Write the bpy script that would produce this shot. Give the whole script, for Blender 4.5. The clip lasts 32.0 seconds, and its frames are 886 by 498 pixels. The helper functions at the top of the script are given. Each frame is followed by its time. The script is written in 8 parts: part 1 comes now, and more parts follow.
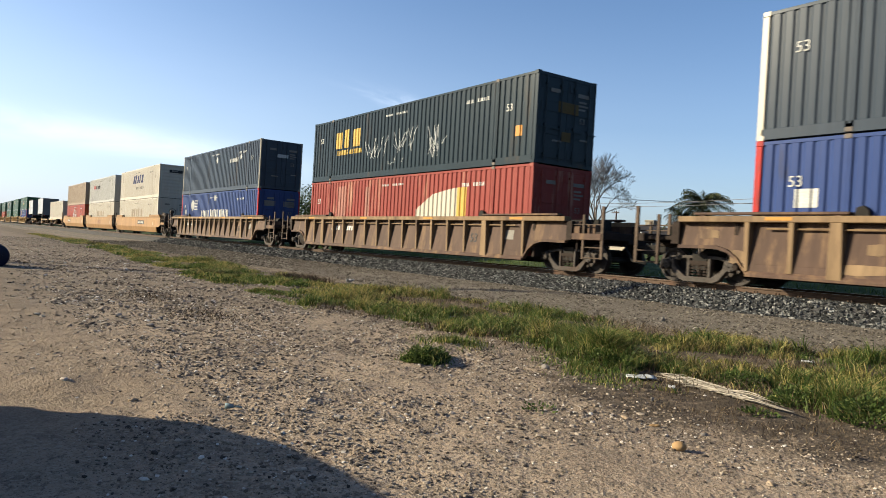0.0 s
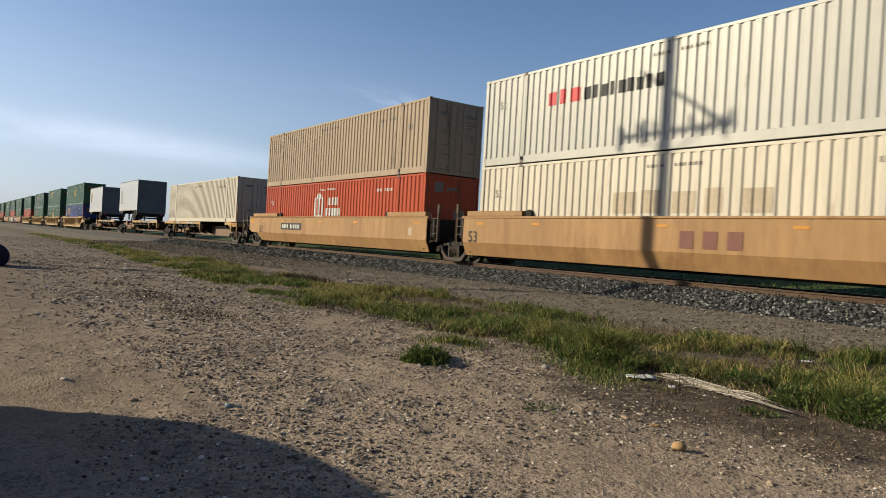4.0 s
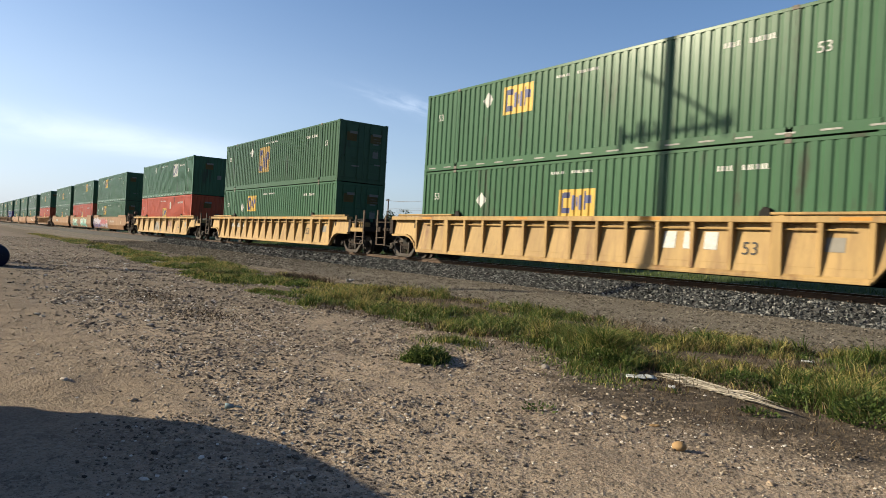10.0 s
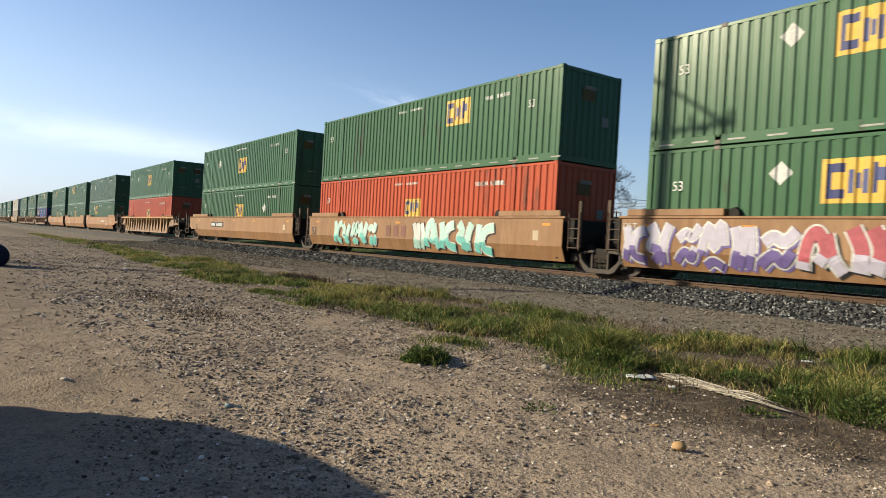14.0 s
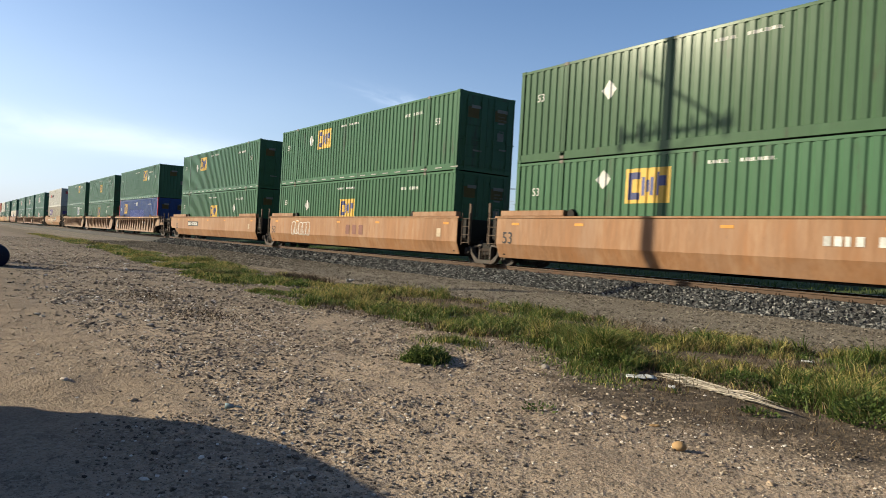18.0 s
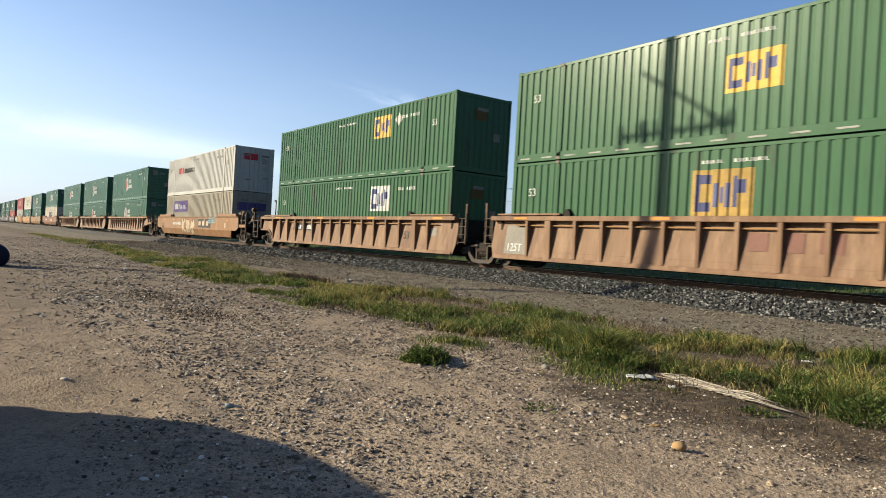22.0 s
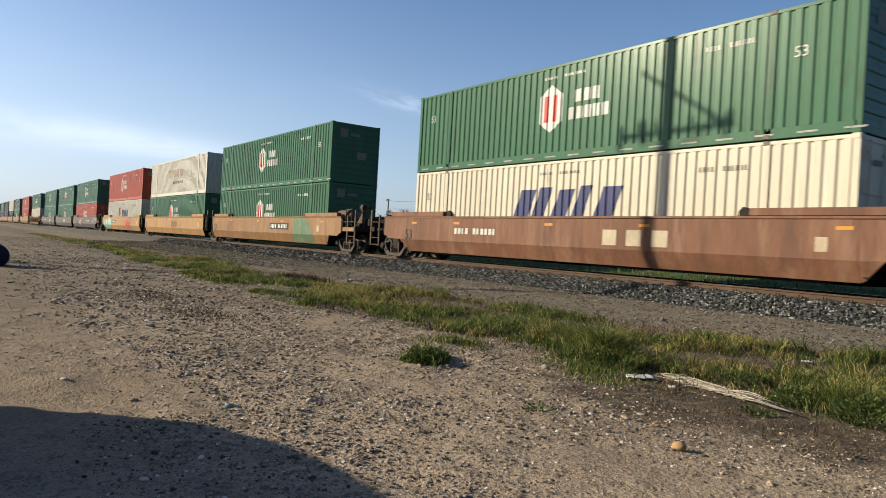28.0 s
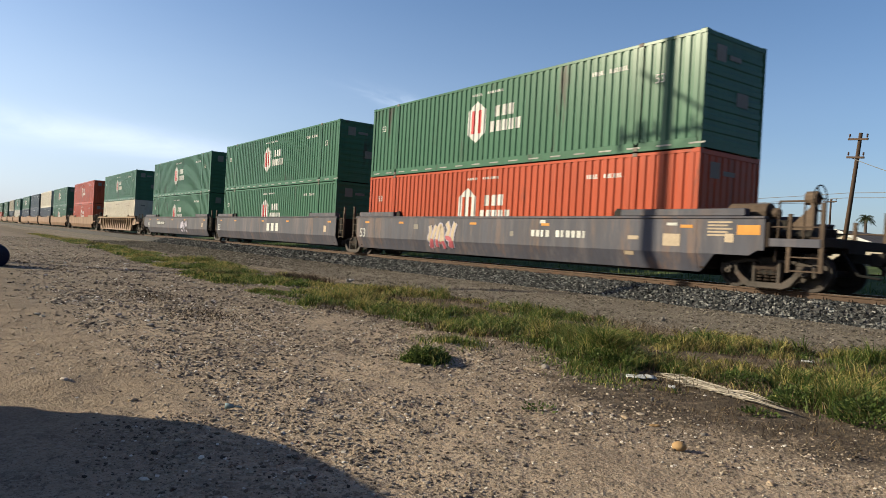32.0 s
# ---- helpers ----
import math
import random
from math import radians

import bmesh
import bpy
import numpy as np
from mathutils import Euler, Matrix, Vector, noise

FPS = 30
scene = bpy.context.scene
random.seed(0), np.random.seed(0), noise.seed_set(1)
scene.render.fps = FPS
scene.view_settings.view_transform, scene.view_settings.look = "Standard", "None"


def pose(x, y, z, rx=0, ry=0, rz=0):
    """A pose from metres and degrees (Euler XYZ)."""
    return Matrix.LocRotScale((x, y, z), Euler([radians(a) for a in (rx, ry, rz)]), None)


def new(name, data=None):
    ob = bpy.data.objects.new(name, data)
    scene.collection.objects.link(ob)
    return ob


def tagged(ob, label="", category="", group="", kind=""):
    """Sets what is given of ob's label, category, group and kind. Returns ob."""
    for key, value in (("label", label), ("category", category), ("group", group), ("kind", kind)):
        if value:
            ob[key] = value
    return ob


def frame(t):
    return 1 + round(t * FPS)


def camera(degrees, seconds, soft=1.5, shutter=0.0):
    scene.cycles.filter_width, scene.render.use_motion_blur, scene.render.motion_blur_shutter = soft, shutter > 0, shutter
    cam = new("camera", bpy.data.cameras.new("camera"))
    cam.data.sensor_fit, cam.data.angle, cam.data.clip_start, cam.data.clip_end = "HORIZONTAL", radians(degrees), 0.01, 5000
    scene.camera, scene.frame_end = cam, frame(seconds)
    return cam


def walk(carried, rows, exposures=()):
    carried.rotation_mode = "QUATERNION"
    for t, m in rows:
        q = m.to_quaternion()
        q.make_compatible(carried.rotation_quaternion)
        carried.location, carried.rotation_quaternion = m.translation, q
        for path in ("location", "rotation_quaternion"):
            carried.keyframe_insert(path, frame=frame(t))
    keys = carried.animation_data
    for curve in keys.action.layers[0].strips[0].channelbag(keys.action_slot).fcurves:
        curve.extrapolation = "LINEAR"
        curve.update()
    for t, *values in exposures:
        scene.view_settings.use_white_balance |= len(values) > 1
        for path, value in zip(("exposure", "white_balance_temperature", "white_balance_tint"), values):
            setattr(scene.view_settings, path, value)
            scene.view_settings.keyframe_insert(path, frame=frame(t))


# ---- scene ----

cam = camera(64.44, 32.0, soft=0.85, shutter=0.1)


def heading(yaw, pitch, roll):
    """Camera turn from compass yaw (from +y, clockwise), pitch and roll in degrees."""
    return pose(0, 0, 0, 90 + pitch, 0, -yaw) @ pose(0, 0, 0, 0, 0, roll)


EYE = Matrix.Translation((0, 0, 1.15)) @ heading(-54.676, -0.317, 3.248)
LIGHTEN = ((0, 1.42), (1, 1.37), (2, 1.29), (3, 0.89), (6, 0.95), (7, 1.09), (8, 1.19), (10, 1.24), (14, 1.26), (17, 1.28), (20, 1.36), (25, 1.37), (28, 1.14), (30, 1.07), (32, 1.17))
walk(cam, [(0.0, EYE), (32.0, EYE)], exposures=[(t, e, 5650, 10) for t, e in LIGHTEN])

# ---- light ----
LIGHT_WAY = Vector((0.64, 0.77, 0)).normalized()
SUN_HIGH = radians(21)
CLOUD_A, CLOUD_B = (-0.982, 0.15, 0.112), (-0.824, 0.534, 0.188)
world = bpy.data.worlds.new("sky")
scene.world = world
world.use_nodes = True
wn = world.node_tree.nodes
sky = wn.new("ShaderNodeTexSky")
sky.sky_type = "NISHITA"
sky.sun_disc = False
sky.sun_elevation = SUN_HIGH
sky.sun_rotation = math.atan2(-LIGHT_WAY.x, -LIGHT_WAY.y)
sky.air_density, sky.dust_density, sky.ozone_density = 1.0, 1.5, 2.8
wn["Background"].inputs["Strength"].default_value = 0.058
wlink = world.node_tree.links.new


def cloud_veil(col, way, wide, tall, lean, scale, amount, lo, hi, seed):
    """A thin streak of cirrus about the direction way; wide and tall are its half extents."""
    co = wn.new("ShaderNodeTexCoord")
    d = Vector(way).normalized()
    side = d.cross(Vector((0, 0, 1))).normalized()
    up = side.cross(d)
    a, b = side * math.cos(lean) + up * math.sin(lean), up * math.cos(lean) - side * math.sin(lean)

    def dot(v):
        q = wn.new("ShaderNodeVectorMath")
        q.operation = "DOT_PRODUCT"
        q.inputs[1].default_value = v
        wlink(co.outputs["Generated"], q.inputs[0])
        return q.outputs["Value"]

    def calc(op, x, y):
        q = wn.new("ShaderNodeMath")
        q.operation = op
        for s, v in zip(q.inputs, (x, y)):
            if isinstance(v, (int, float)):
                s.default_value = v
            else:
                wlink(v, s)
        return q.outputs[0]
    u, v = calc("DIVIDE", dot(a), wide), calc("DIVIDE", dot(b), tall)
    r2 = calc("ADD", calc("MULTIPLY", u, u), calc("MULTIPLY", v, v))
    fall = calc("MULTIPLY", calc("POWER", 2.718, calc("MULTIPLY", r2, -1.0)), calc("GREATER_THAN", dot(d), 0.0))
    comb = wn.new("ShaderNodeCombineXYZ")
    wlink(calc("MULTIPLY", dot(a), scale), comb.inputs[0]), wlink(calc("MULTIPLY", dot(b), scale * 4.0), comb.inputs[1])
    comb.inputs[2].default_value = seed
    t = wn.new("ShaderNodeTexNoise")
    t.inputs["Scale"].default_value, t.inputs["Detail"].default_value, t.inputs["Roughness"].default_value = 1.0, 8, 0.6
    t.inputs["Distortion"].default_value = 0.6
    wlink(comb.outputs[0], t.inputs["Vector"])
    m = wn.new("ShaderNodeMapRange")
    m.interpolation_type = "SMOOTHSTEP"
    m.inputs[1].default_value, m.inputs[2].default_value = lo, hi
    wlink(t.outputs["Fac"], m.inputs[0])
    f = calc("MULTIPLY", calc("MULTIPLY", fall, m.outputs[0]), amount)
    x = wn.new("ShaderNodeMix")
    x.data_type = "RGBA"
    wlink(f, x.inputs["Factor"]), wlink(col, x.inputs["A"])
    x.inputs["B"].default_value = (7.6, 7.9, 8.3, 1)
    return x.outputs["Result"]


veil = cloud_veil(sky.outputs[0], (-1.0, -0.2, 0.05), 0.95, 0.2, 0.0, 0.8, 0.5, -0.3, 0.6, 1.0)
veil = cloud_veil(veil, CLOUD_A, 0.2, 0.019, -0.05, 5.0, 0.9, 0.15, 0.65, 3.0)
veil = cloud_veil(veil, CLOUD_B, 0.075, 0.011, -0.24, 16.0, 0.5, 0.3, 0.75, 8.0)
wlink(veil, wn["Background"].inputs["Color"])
sun = new("sun", bpy.data.lights.new("sun", "SUN"))
sun.data.energy, sun.data.angle, sun.data.color = 5.0, radians(0.53), (1.0, 0.81, 0.5)
sun.rotation_euler = Vector((LIGHT_WAY.x, LIGHT_WAY.y, -math.tan(SUN_HIGH))).to_track_quat("-Z", "Y").to_euler()

# ---- materials ----
MATS = {}


def surface(name, color, rough=0.6, metal=0.0, grain=8.0, spread=0.12, big=0.7, bump=0.1, bump_scale=40.0, stain=None, stain_amount=0.0, stretch=(1, 1, 1), per_piece=0.0, streak=None, streak_amount=0.0, shine=0.16, dust=None, dust_amount=0.0, chips=0.0):
    """A procedural surface: base colour with fine grain, large patches, optional stains and relief."""
    if name in MATS:
        return MATS[name]
    m = bpy.data.materials.new(name)
    m.use_nodes = True
    n, link = m.node_tree.nodes, m.node_tree.links.new
    bsdf = n["Principled BSDF"]
    bsdf.inputs["Roughness"].default_value = rough
    bsdf.inputs["Metallic"].default_value = metal
    bsdf.inputs["Specular IOR Level"].default_value = shine
    co = n.new("ShaderNodeTexCoord")
    mp = n.new("ShaderNodeMapping")
    mp.inputs["Scale"].default_value = stretch
    info = n.new("ShaderNodeObjectInfo")
    shift = n.new("ShaderNodeMath")
    shift.operation = "MULTIPLY"
    shift.inputs[1].default_value = 40.0
    link(info.outputs["Random"], shift.inputs[0])
    moved = n.new("ShaderNodeVectorMath")
    link(co.outputs["Object"], moved.inputs[0]), link(shift.outputs[0], moved.inputs[1])
    link(moved.outputs[0], mp.inputs["Vector"])

    def noise_of(scale, detail, rough_=0.6):
        t = n.new("ShaderNodeTexNoise")
        t.inputs["Scale"].default_value, t.inputs["Detail"].default_value = scale, detail
        t.inputs["Roughness"].default_value = rough_
        link(mp.outputs[0], t.inputs["Vector"])
        return t.outputs["Fac"]

    def mix(kind, fac, a, b):
        x = n.new("ShaderNodeMix")
        x.data_type, x.blend_type = "RGBA", kind
        for sock, v in ((x.inputs["Factor"], fac), (x.inputs["A"], a), (x.inputs["B"], b)):
            if isinstance(v, (int, float)):
                sock.default_value = v
            elif isinstance(v, tuple):
                sock.default_value = (*v, 1)
            else:
                link(v, sock)
        return x.outputs["Result"]

    def ramp(fac, lo, hi, a=0.0, b=1.0):
        r = n.new("ShaderNodeMapRange")
        for i, v in enumerate((lo, hi, a, b)):
            r.inputs[i + 1].default_value = v
        link(fac, r.inputs[0])
        return r.outputs[0]

    fine = ramp(noise_of(grain, 6), 0.25, 0.75, 1 - spread, 1 + spread)
    wide = ramp(noise_of(big, 3), 0.3, 0.7, 1 - spread, 1 + spread)
    mul = n.new("ShaderNodeMath")
    mul.operation = "MULTIPLY"
    link(fine, mul.inputs[0]), link(wide, mul.inputs[1])
    value = mul.outputs[0]
    if per_piece:
        pv = ramp(info.outputs["Random"], 0, 1, 1 - per_piece, 1 + per_piece)
        m2 = n.new("ShaderNodeMath")
        m2.operation = "MULTIPLY"
        link(value, m2.inputs[0]), link(pv, m2.inputs[1])
        value = m2.outputs[0]
    col = mix("MULTIPLY", 1.0, color, value)
    if stain:
        s = ramp(noise_of(big * 2.3, 8, 0.7), 0.62 - 0.25 * stain_amount, 0.72 - 0.1 * stain_amount)
        col = mix("MIX", s, col, stain)
    if streak:
        runs = n.new("ShaderNodeMapping")
        runs.inputs["Scale"].default_value = (5.0, 5.0, 0.5)
        link(moved.outputs[0], runs.inputs["Vector"])
        t = n.new("ShaderNodeTexNoise")
        t.inputs["Scale"].default_value, t.inputs["Detail"].default_value, t.inputs["Roughness"].default_value = 1.0, 8, 0.7
        link(runs.outputs[0], t.inputs["Vector"])
        col = mix("MIX", ramp(t.outputs["Fac"], 0.5, 0.75, 0.0, streak_amount), col, streak)
    if dust:
        col = mix("MIX", ramp(noise_of(1.9, 10, 0.72), 0.5, 0.68, 0.0, dust_amount), col, dust)
    if chips:
        col = mix("MIX", ramp(noise_of(17.0, 6, 0.75), 0.6, 0.7, 0.0, chips), col, tuple(0.3 * c + 0.012 for c in color))
    link(col, bsdf.inputs["Base Color"])
    if bump:
        b = n.new("ShaderNodeBump")
        b.inputs["Strength"].default_value = bump
        b.inputs["Distance"].default_value = 0.02
        link(noise_of(bump_scale, 4), b.inputs["Height"])
        link(b.outputs[0], bsdf.inputs["Normal"])
    MATS[name] = m
    return m


def paint(name, color, rough=0.26, dirt=(0.0365, 0.0314, 0.0263), amount=0.12, spread=0.07, streak=0.35, shine=0.08, dust=None, dust_amount=0.0, chips=0.25):
    """Weathered paint on steel: vertical streaks, dirt, dull gloss."""
    return surface(name, color, rough, 0.0, 5.0, spread, 0.5, 0.04, 25.0, dirt, amount, (1, 1, 0.18), 0.03, tuple(0.45 * a + 0.4 * b for a, b in zip(color, dirt)), streak, shine, dust, dust_amount, chips)


PAINTS = {
    "green": paint("green container paint", (0.037, 0.08, 0.043)),
    "dull_green": paint("faded olive green paint", (0.037, 0.069, 0.037), 0.2),
    "hub_green": paint("deep green container paint", (0.037, 0.088, 0.054)),
    "teal": paint("dark slate paint", (0.0138, 0.0225, 0.0295), 0.25),
    "slate": paint("slate grey paint", (0.029, 0.038, 0.052), 0.25),
    "blue": paint("blue container paint", (0.0247, 0.0416, 0.1224)),
    "red": paint("orange red paint", (0.248, 0.05, 0.023)),
    "signal_red": paint("bright red paint", (0.27, 0.022, 0.02)),
    "faded_red": paint("faded red paint", (0.1581, 0.0306, 0.0247), 0.55, (0.2754, 0.153, 0.1037), 0.3),
    "cream": paint("cream white paint", (0.34, 0.31, 0.253), 0.4, (0.1579, 0.1155, 0.0739), 0.04, 0.07, 0.2, 0.2),
    "bone": paint("bone white paint", (0.335, 0.322, 0.285), 0.4, (0.1579, 0.1255, 0.0939), 0.06, 0.08, 0.3, 0.2),
    "white": paint("white container paint", (0.2752, 0.2709, 0.2494), 0.4, (0.1579, 0.1316, 0.1053), 0.02, 0.07, 0.2, 0.2),
    "tan": paint("sun-bleached tan paint", (0.226, 0.178, 0.13), 0.5),
    "grey": paint("light grey paint", (0.1894, 0.174, 0.1418), 0.5, (0.1579, 0.1155, 0.0739), 0.03),
}
CAR_PAINTS = {
    "brown": paint("rusty brown wagon paint", (0.057, 0.0343, 0.0242), 0.7, (0.0365, 0.0212, 0.0161), 0.55, 0.20, 0.8, 0.15, (0.172, 0.1075, 0.0533), 0.75, 0.5),
    "yellow": paint("yellow wagon paint", (0.2494, 0.1634, 0.0619), 0.6, (0.1053, 0.0526, 0.0263), 0.30, 0.16, 0.8, 0.15, (0.1462, 0.086, 0.0387), 0.5, 0.5),
    "tan": paint("weathered tan wagon paint", (0.142, 0.076, 0.034), 0.6, (0.1579, 0.095, 0.0526), 0.5, 0.16, 0.8, 0.15, (0.215, 0.129, 0.0688), 0.7, 0.5),
    "ochre": paint("ochre yellow wagon paint", (0.207, 0.122, 0.052), 0.6, (0.1316, 0.0687, 0.0314), 0.30, 0.14, 0.8, 0.15, (0.172, 0.0946, 0.0387), 0.5, 0.5),
    "peach": paint("dusty orange wagon paint", (0.1527, 0.076, 0.0329), 0.6, (0.174, 0.1053, 0.0629), 0.55, 0.16, 0.8, 0.15, (0.2322, 0.1462, 0.086), 0.7, 0.5),
    "rust": paint("rust brown wagon paint", (0.1333, 0.0808, 0.0482), 0.65, (0.0739, 0.0365, 0.0234), 0.45, 0.18, 0.8, 0.15, (0.2064, 0.1376, 0.086), 0.7, 0.5),
    "red_rust": paint("reddish brown wagon paint", (0.1053, 0.0497, 0.0292), 0.65, (0.0629, 0.0314, 0.0212), 0.4, 0.18, 0.8, 0.15, (0.172, 0.1032, 0.0688), 0.7, 0.5),
    "khaki": paint("dusty tan rib paint", (0.1505, 0.1015, 0.055), 0.7, (0.0526, 0.0314, 0.0212), 0.4, 0.2, 0.8, 0.15, (0.0688, 0.043, 0.0258), 0.6, 0.5),
    "dust": paint("dusty brown beam paint", (0.1333, 0.0894, 0.0654), 0.75, (0.0314, 0.0263, 0.0212), 0.5, 0.2, 0.8, 0.15, (0.172, 0.1204, 0.0774), 0.6, 0.5),
    "slate": paint("slate blue wagon paint", (0.0409, 0.0417, 0.0549), 0.6, (0.1053, 0.0687, 0.0526), 0.30, 0.16, 0.8, 0.15, (0.1118, 0.0946, 0.0946), 0.5, 0.5),
}
DARK = surface("dark underframe steel", (0.0117, 0.0102, 0.0088), 0.8, 0.0, 12, 0.3)
DULL = surface("dusty brown steel", (0.0602, 0.043, 0.031), 0.8, 0.0, 12, 0.35)
GRIME = surface("grimy rusty steel", (0.0183, 0.0125, 0.0095), 0.85, 0.0, 12, 0.35)
BLUE_MARK = surface("mid blue sign paint", (0.0387, 0.0473, 0.129), 0.5)
GREYED = surface("dusty bogie steel", (0.0447, 0.0378, 0.0327), 0.75, 0.0, 14, 0.3, stain=(0.0424, 0.0263, 0.0183), stain_amount=0.4)
WHEEL = surface("worn wheel steel", (0.0314, 0.0263, 0.0234), 0.6, 0.3, 14, 0.25)
TREAD = surface("bright worn tread steel", (0.2368, 0.2266, 0.2105), 0.3, 0.9, 14, 0.15)
RUBBER = surface("black rubber", (0.0102, 0.0102, 0.0102), 0.85)
WHITE_MARK = surface("white stencil paint", (0.3363, 0.3363, 0.3216), 0.6, spread=0.25, grain=20)
DARK_MARK = surface("black stencil paint", (0.0161, 0.0161, 0.0183), 0.6)
YELLOW_MARK = surface("yellow sign paint", (0.3436, 0.2229, 0.0314), 0.5)
ORANGE_MARK = surface("orange reflector", (0.3158, 0.1418, 0.0161), 0.5)
NAVY_MARK = surface("navy sign paint", (0.0161, 0.0212, 0.0789), 0.5)
RED_MARK = surface("red sign paint", (0.3158, 0.0212, 0.0263), 0.5)
CHALK_MARK = surface("white chalk scrawl", (0.2632, 0.2734, 0.2734), 0.8)
GHOST_MARK = surface("ghosted old lettering", (0.2632, 0.2208, 0.163), 0.6)
GREY_MARK = surface("greyed lettering", (0.1316, 0.1213, 0.1053), 0.6)
FRESH_BLUE = surface("fresh blue paint patch", (0.019, 0.0336, 0.1579), 0.3)
MAROON_MARK = surface("worn maroon lettering", (0.1053, 0.0446, 0.0329), 0.6)
# darker copy of the sign yellow, shade painted in for the container ends
SHADE_YELLOW = surface("yellow sign paint darkened for shade", (0.0687, 0.0446, 0.0102), 0.6)
PINK_MARK = surface("faded pink paint patch", (0.1894, 0.0789, 0.0578), 0.5, spread=0.2)
CASTING = surface("dusty casting steel", (0.0892, 0.0739, 0.0629), 0.6, 0.0, 14, 0.25)
FADED_YELLOW = surface("faded yellow sign paint", (0.2003, 0.1316, 0.0314), 0.6, spread=0.2)
SEA_MARK = surface("pale green primer patch", (0.066, 0.115, 0.072), 0.6, spread=0.35, stain=(0.11, 0.085, 0.05), stain_amount=0.5)
VIOLET_MARK = surface("violet name panel", (0.0629, 0.0424, 0.1367), 0.5)
TEAL_MARK = surface("turquoise spray paint", (0.1053, 0.2895, 0.2632), 0.6)
PURPLE_MARK = surface("violet spray paint", (0.0841, 0.0629, 0.1681), 0.6)
LILAC_MARK = surface("pale lilac spray paint", (0.2632, 0.2471, 0.3056), 0.6)
TAPE = surface("dusty reflective tape", (0.172, 0.172, 0.1591), 0.35, spread=0.3)
PALE_TEAL = surface("pale aqua spray paint", (0.2322, 0.344, 0.3096), 0.6, spread=0.2)
ROSE_MARK = surface("dusty rose spray paint", (0.215, 0.0516, 0.0645), 0.6, spread=0.2)
SAND_MARK = surface("pale sand spray paint", (0.258, 0.2064, 0.1462), 0.6, spread=0.2)
SKY_MARK = surface("pale blue spray paint", (0.1376, 0.258, 0.3096), 0.6)
STEEL = surface("galvanised steel", (0.1842, 0.1842, 0.1791), 0.5, 0.5)


# ---- mesh helpers ----
class Geo:
    """Collects the pieces of one mesh."""

    def __init__(self):
        self.v, self.f = [], []

    def add(self, verts, faces):
        k = len(self.v)
        self.v += [tuple(p) for p in verts]
        self.f += [tuple(i + k for i in f) for f in faces]
        return self

    def box(self, x0, x1, y0, y1, z0, z1):
        return self.add([(x, y, z) for x in (x0, x1) for y in (y0, y1) for z in (z0, z1)],
                        [(0, 1, 3, 2), (4, 6, 7, 5), (0, 4, 5, 1), (2, 3, 7, 6), (0, 2, 6, 4), (1, 5, 7, 3)])

    def loft(self, rings, closed=True, caps=True):
        n = len(rings[0])
        fs = []
        for r in range(len(rings) - 1):
            for i in range(n if closed else n - 1):
                j = (i + 1) % n
                fs.append((r * n + i, r * n + j, (r + 1) * n + j, (r + 1) * n + i))
        if caps and closed:
            fs.append(tuple(reversed(range(n))))
            fs.append(tuple((len(rings) - 1) * n + i for i in range(n)))
        return self.add([p for ring in rings for p in ring], fs)

    def prism_y(self, outline, y0, y1):
        """Outline in x, z drawn out along y."""
        return self.loft([[(x, y0, z) for x, z in outline], [(x, y1, z) for x, z in outline]])

    def prism_x(self, outline, x0, x1):
        """Outline in y, z drawn out along x."""
        return self.loft([[(x0, y, z) for y, z in outline], [(x1, y, z) for y, z in outline]])

    def tube(self, a, b, r, n=8, r2=None):
        a, b = Vector(a), Vector(b)
        d = (b - a).normalized()
        s = d.orthogonal().normalized()
        t = d.cross(s)
        r2 = r if r2 is None else r2
        ring = [(math.cos(6.28318 * i / n), math.sin(6.28318 * i / n)) for i in range(n)]
        return self.loft([[a + (s * c + t * q) * r for c, q in ring], [b + (s * c + t * q) * r2 for c, q in ring]])

    def lathe_y(self, profile, cx=0, cz=0, n=24):
        """Profile of (radius, y) turned about the y axis."""
        rings = [[(cx + r * math.cos(6.28318 * i / n), y, cz + r * math.sin(6.28318 * i / n)) for i in range(n)] for r, y in profile]
        return self.loft(rings)


def mesh_of(name, geo, mat, bevel=0.0, smooth=False):
    me = bpy.data.meshes.new(name)
    me.from_pydata(geo.v, [], geo.f)
    bm = bmesh.new()
    bm.from_mesh(me)
    bmesh.ops.recalc_face_normals(bm, faces=bm.faces)
    if bevel:
        bmesh.ops.bevel(bm, geom=[e for e in bm.edges if len(e.link_faces) == 2 and e.calc_face_angle() > 0.6], offset=bevel, segments=1, affect="EDGES", clamp_overlap=True)
    for f in bm.faces:
        f.smooth = smooth
    bm.to_mesh(me)
    bm.free()
    me.materials.append(mat)
    return me


CACHE = {}


def shared(key, name, make, mat, bevel=0.0, smooth=False):
    """The mesh kept under key, made once."""
    if key not in CACHE:
        CACHE[key] = mesh_of(name, make(), mat, bevel, smooth)
    return CACHE[key]


def part(name, mesh, parent, label="", at=None):
    ob = new(name, mesh)
    ob.parent = parent
    if at is not None:
        ob.matrix_basis = at
    if label:
        ob["label"] = label
    return ob


def thing(name, label, category, group="", kind="", at=None):
    ob = tagged(new(name), label, category, group, kind)
    if at is not None:
        ob.matrix_basis = at
    return ob

# ---- the railway train ----
LONG, HIGH, WIDE = 16.154, 2.896, 2.591
TRACK_Y, RAIL = 16.063, 0.58
SPEED, GAIN = 20.40773, 0.01332589


def travel(t):
    """How far the train has rolled along the track at t seconds."""
    return SPEED * (t - 16) + GAIN * (t - 16) ** 2


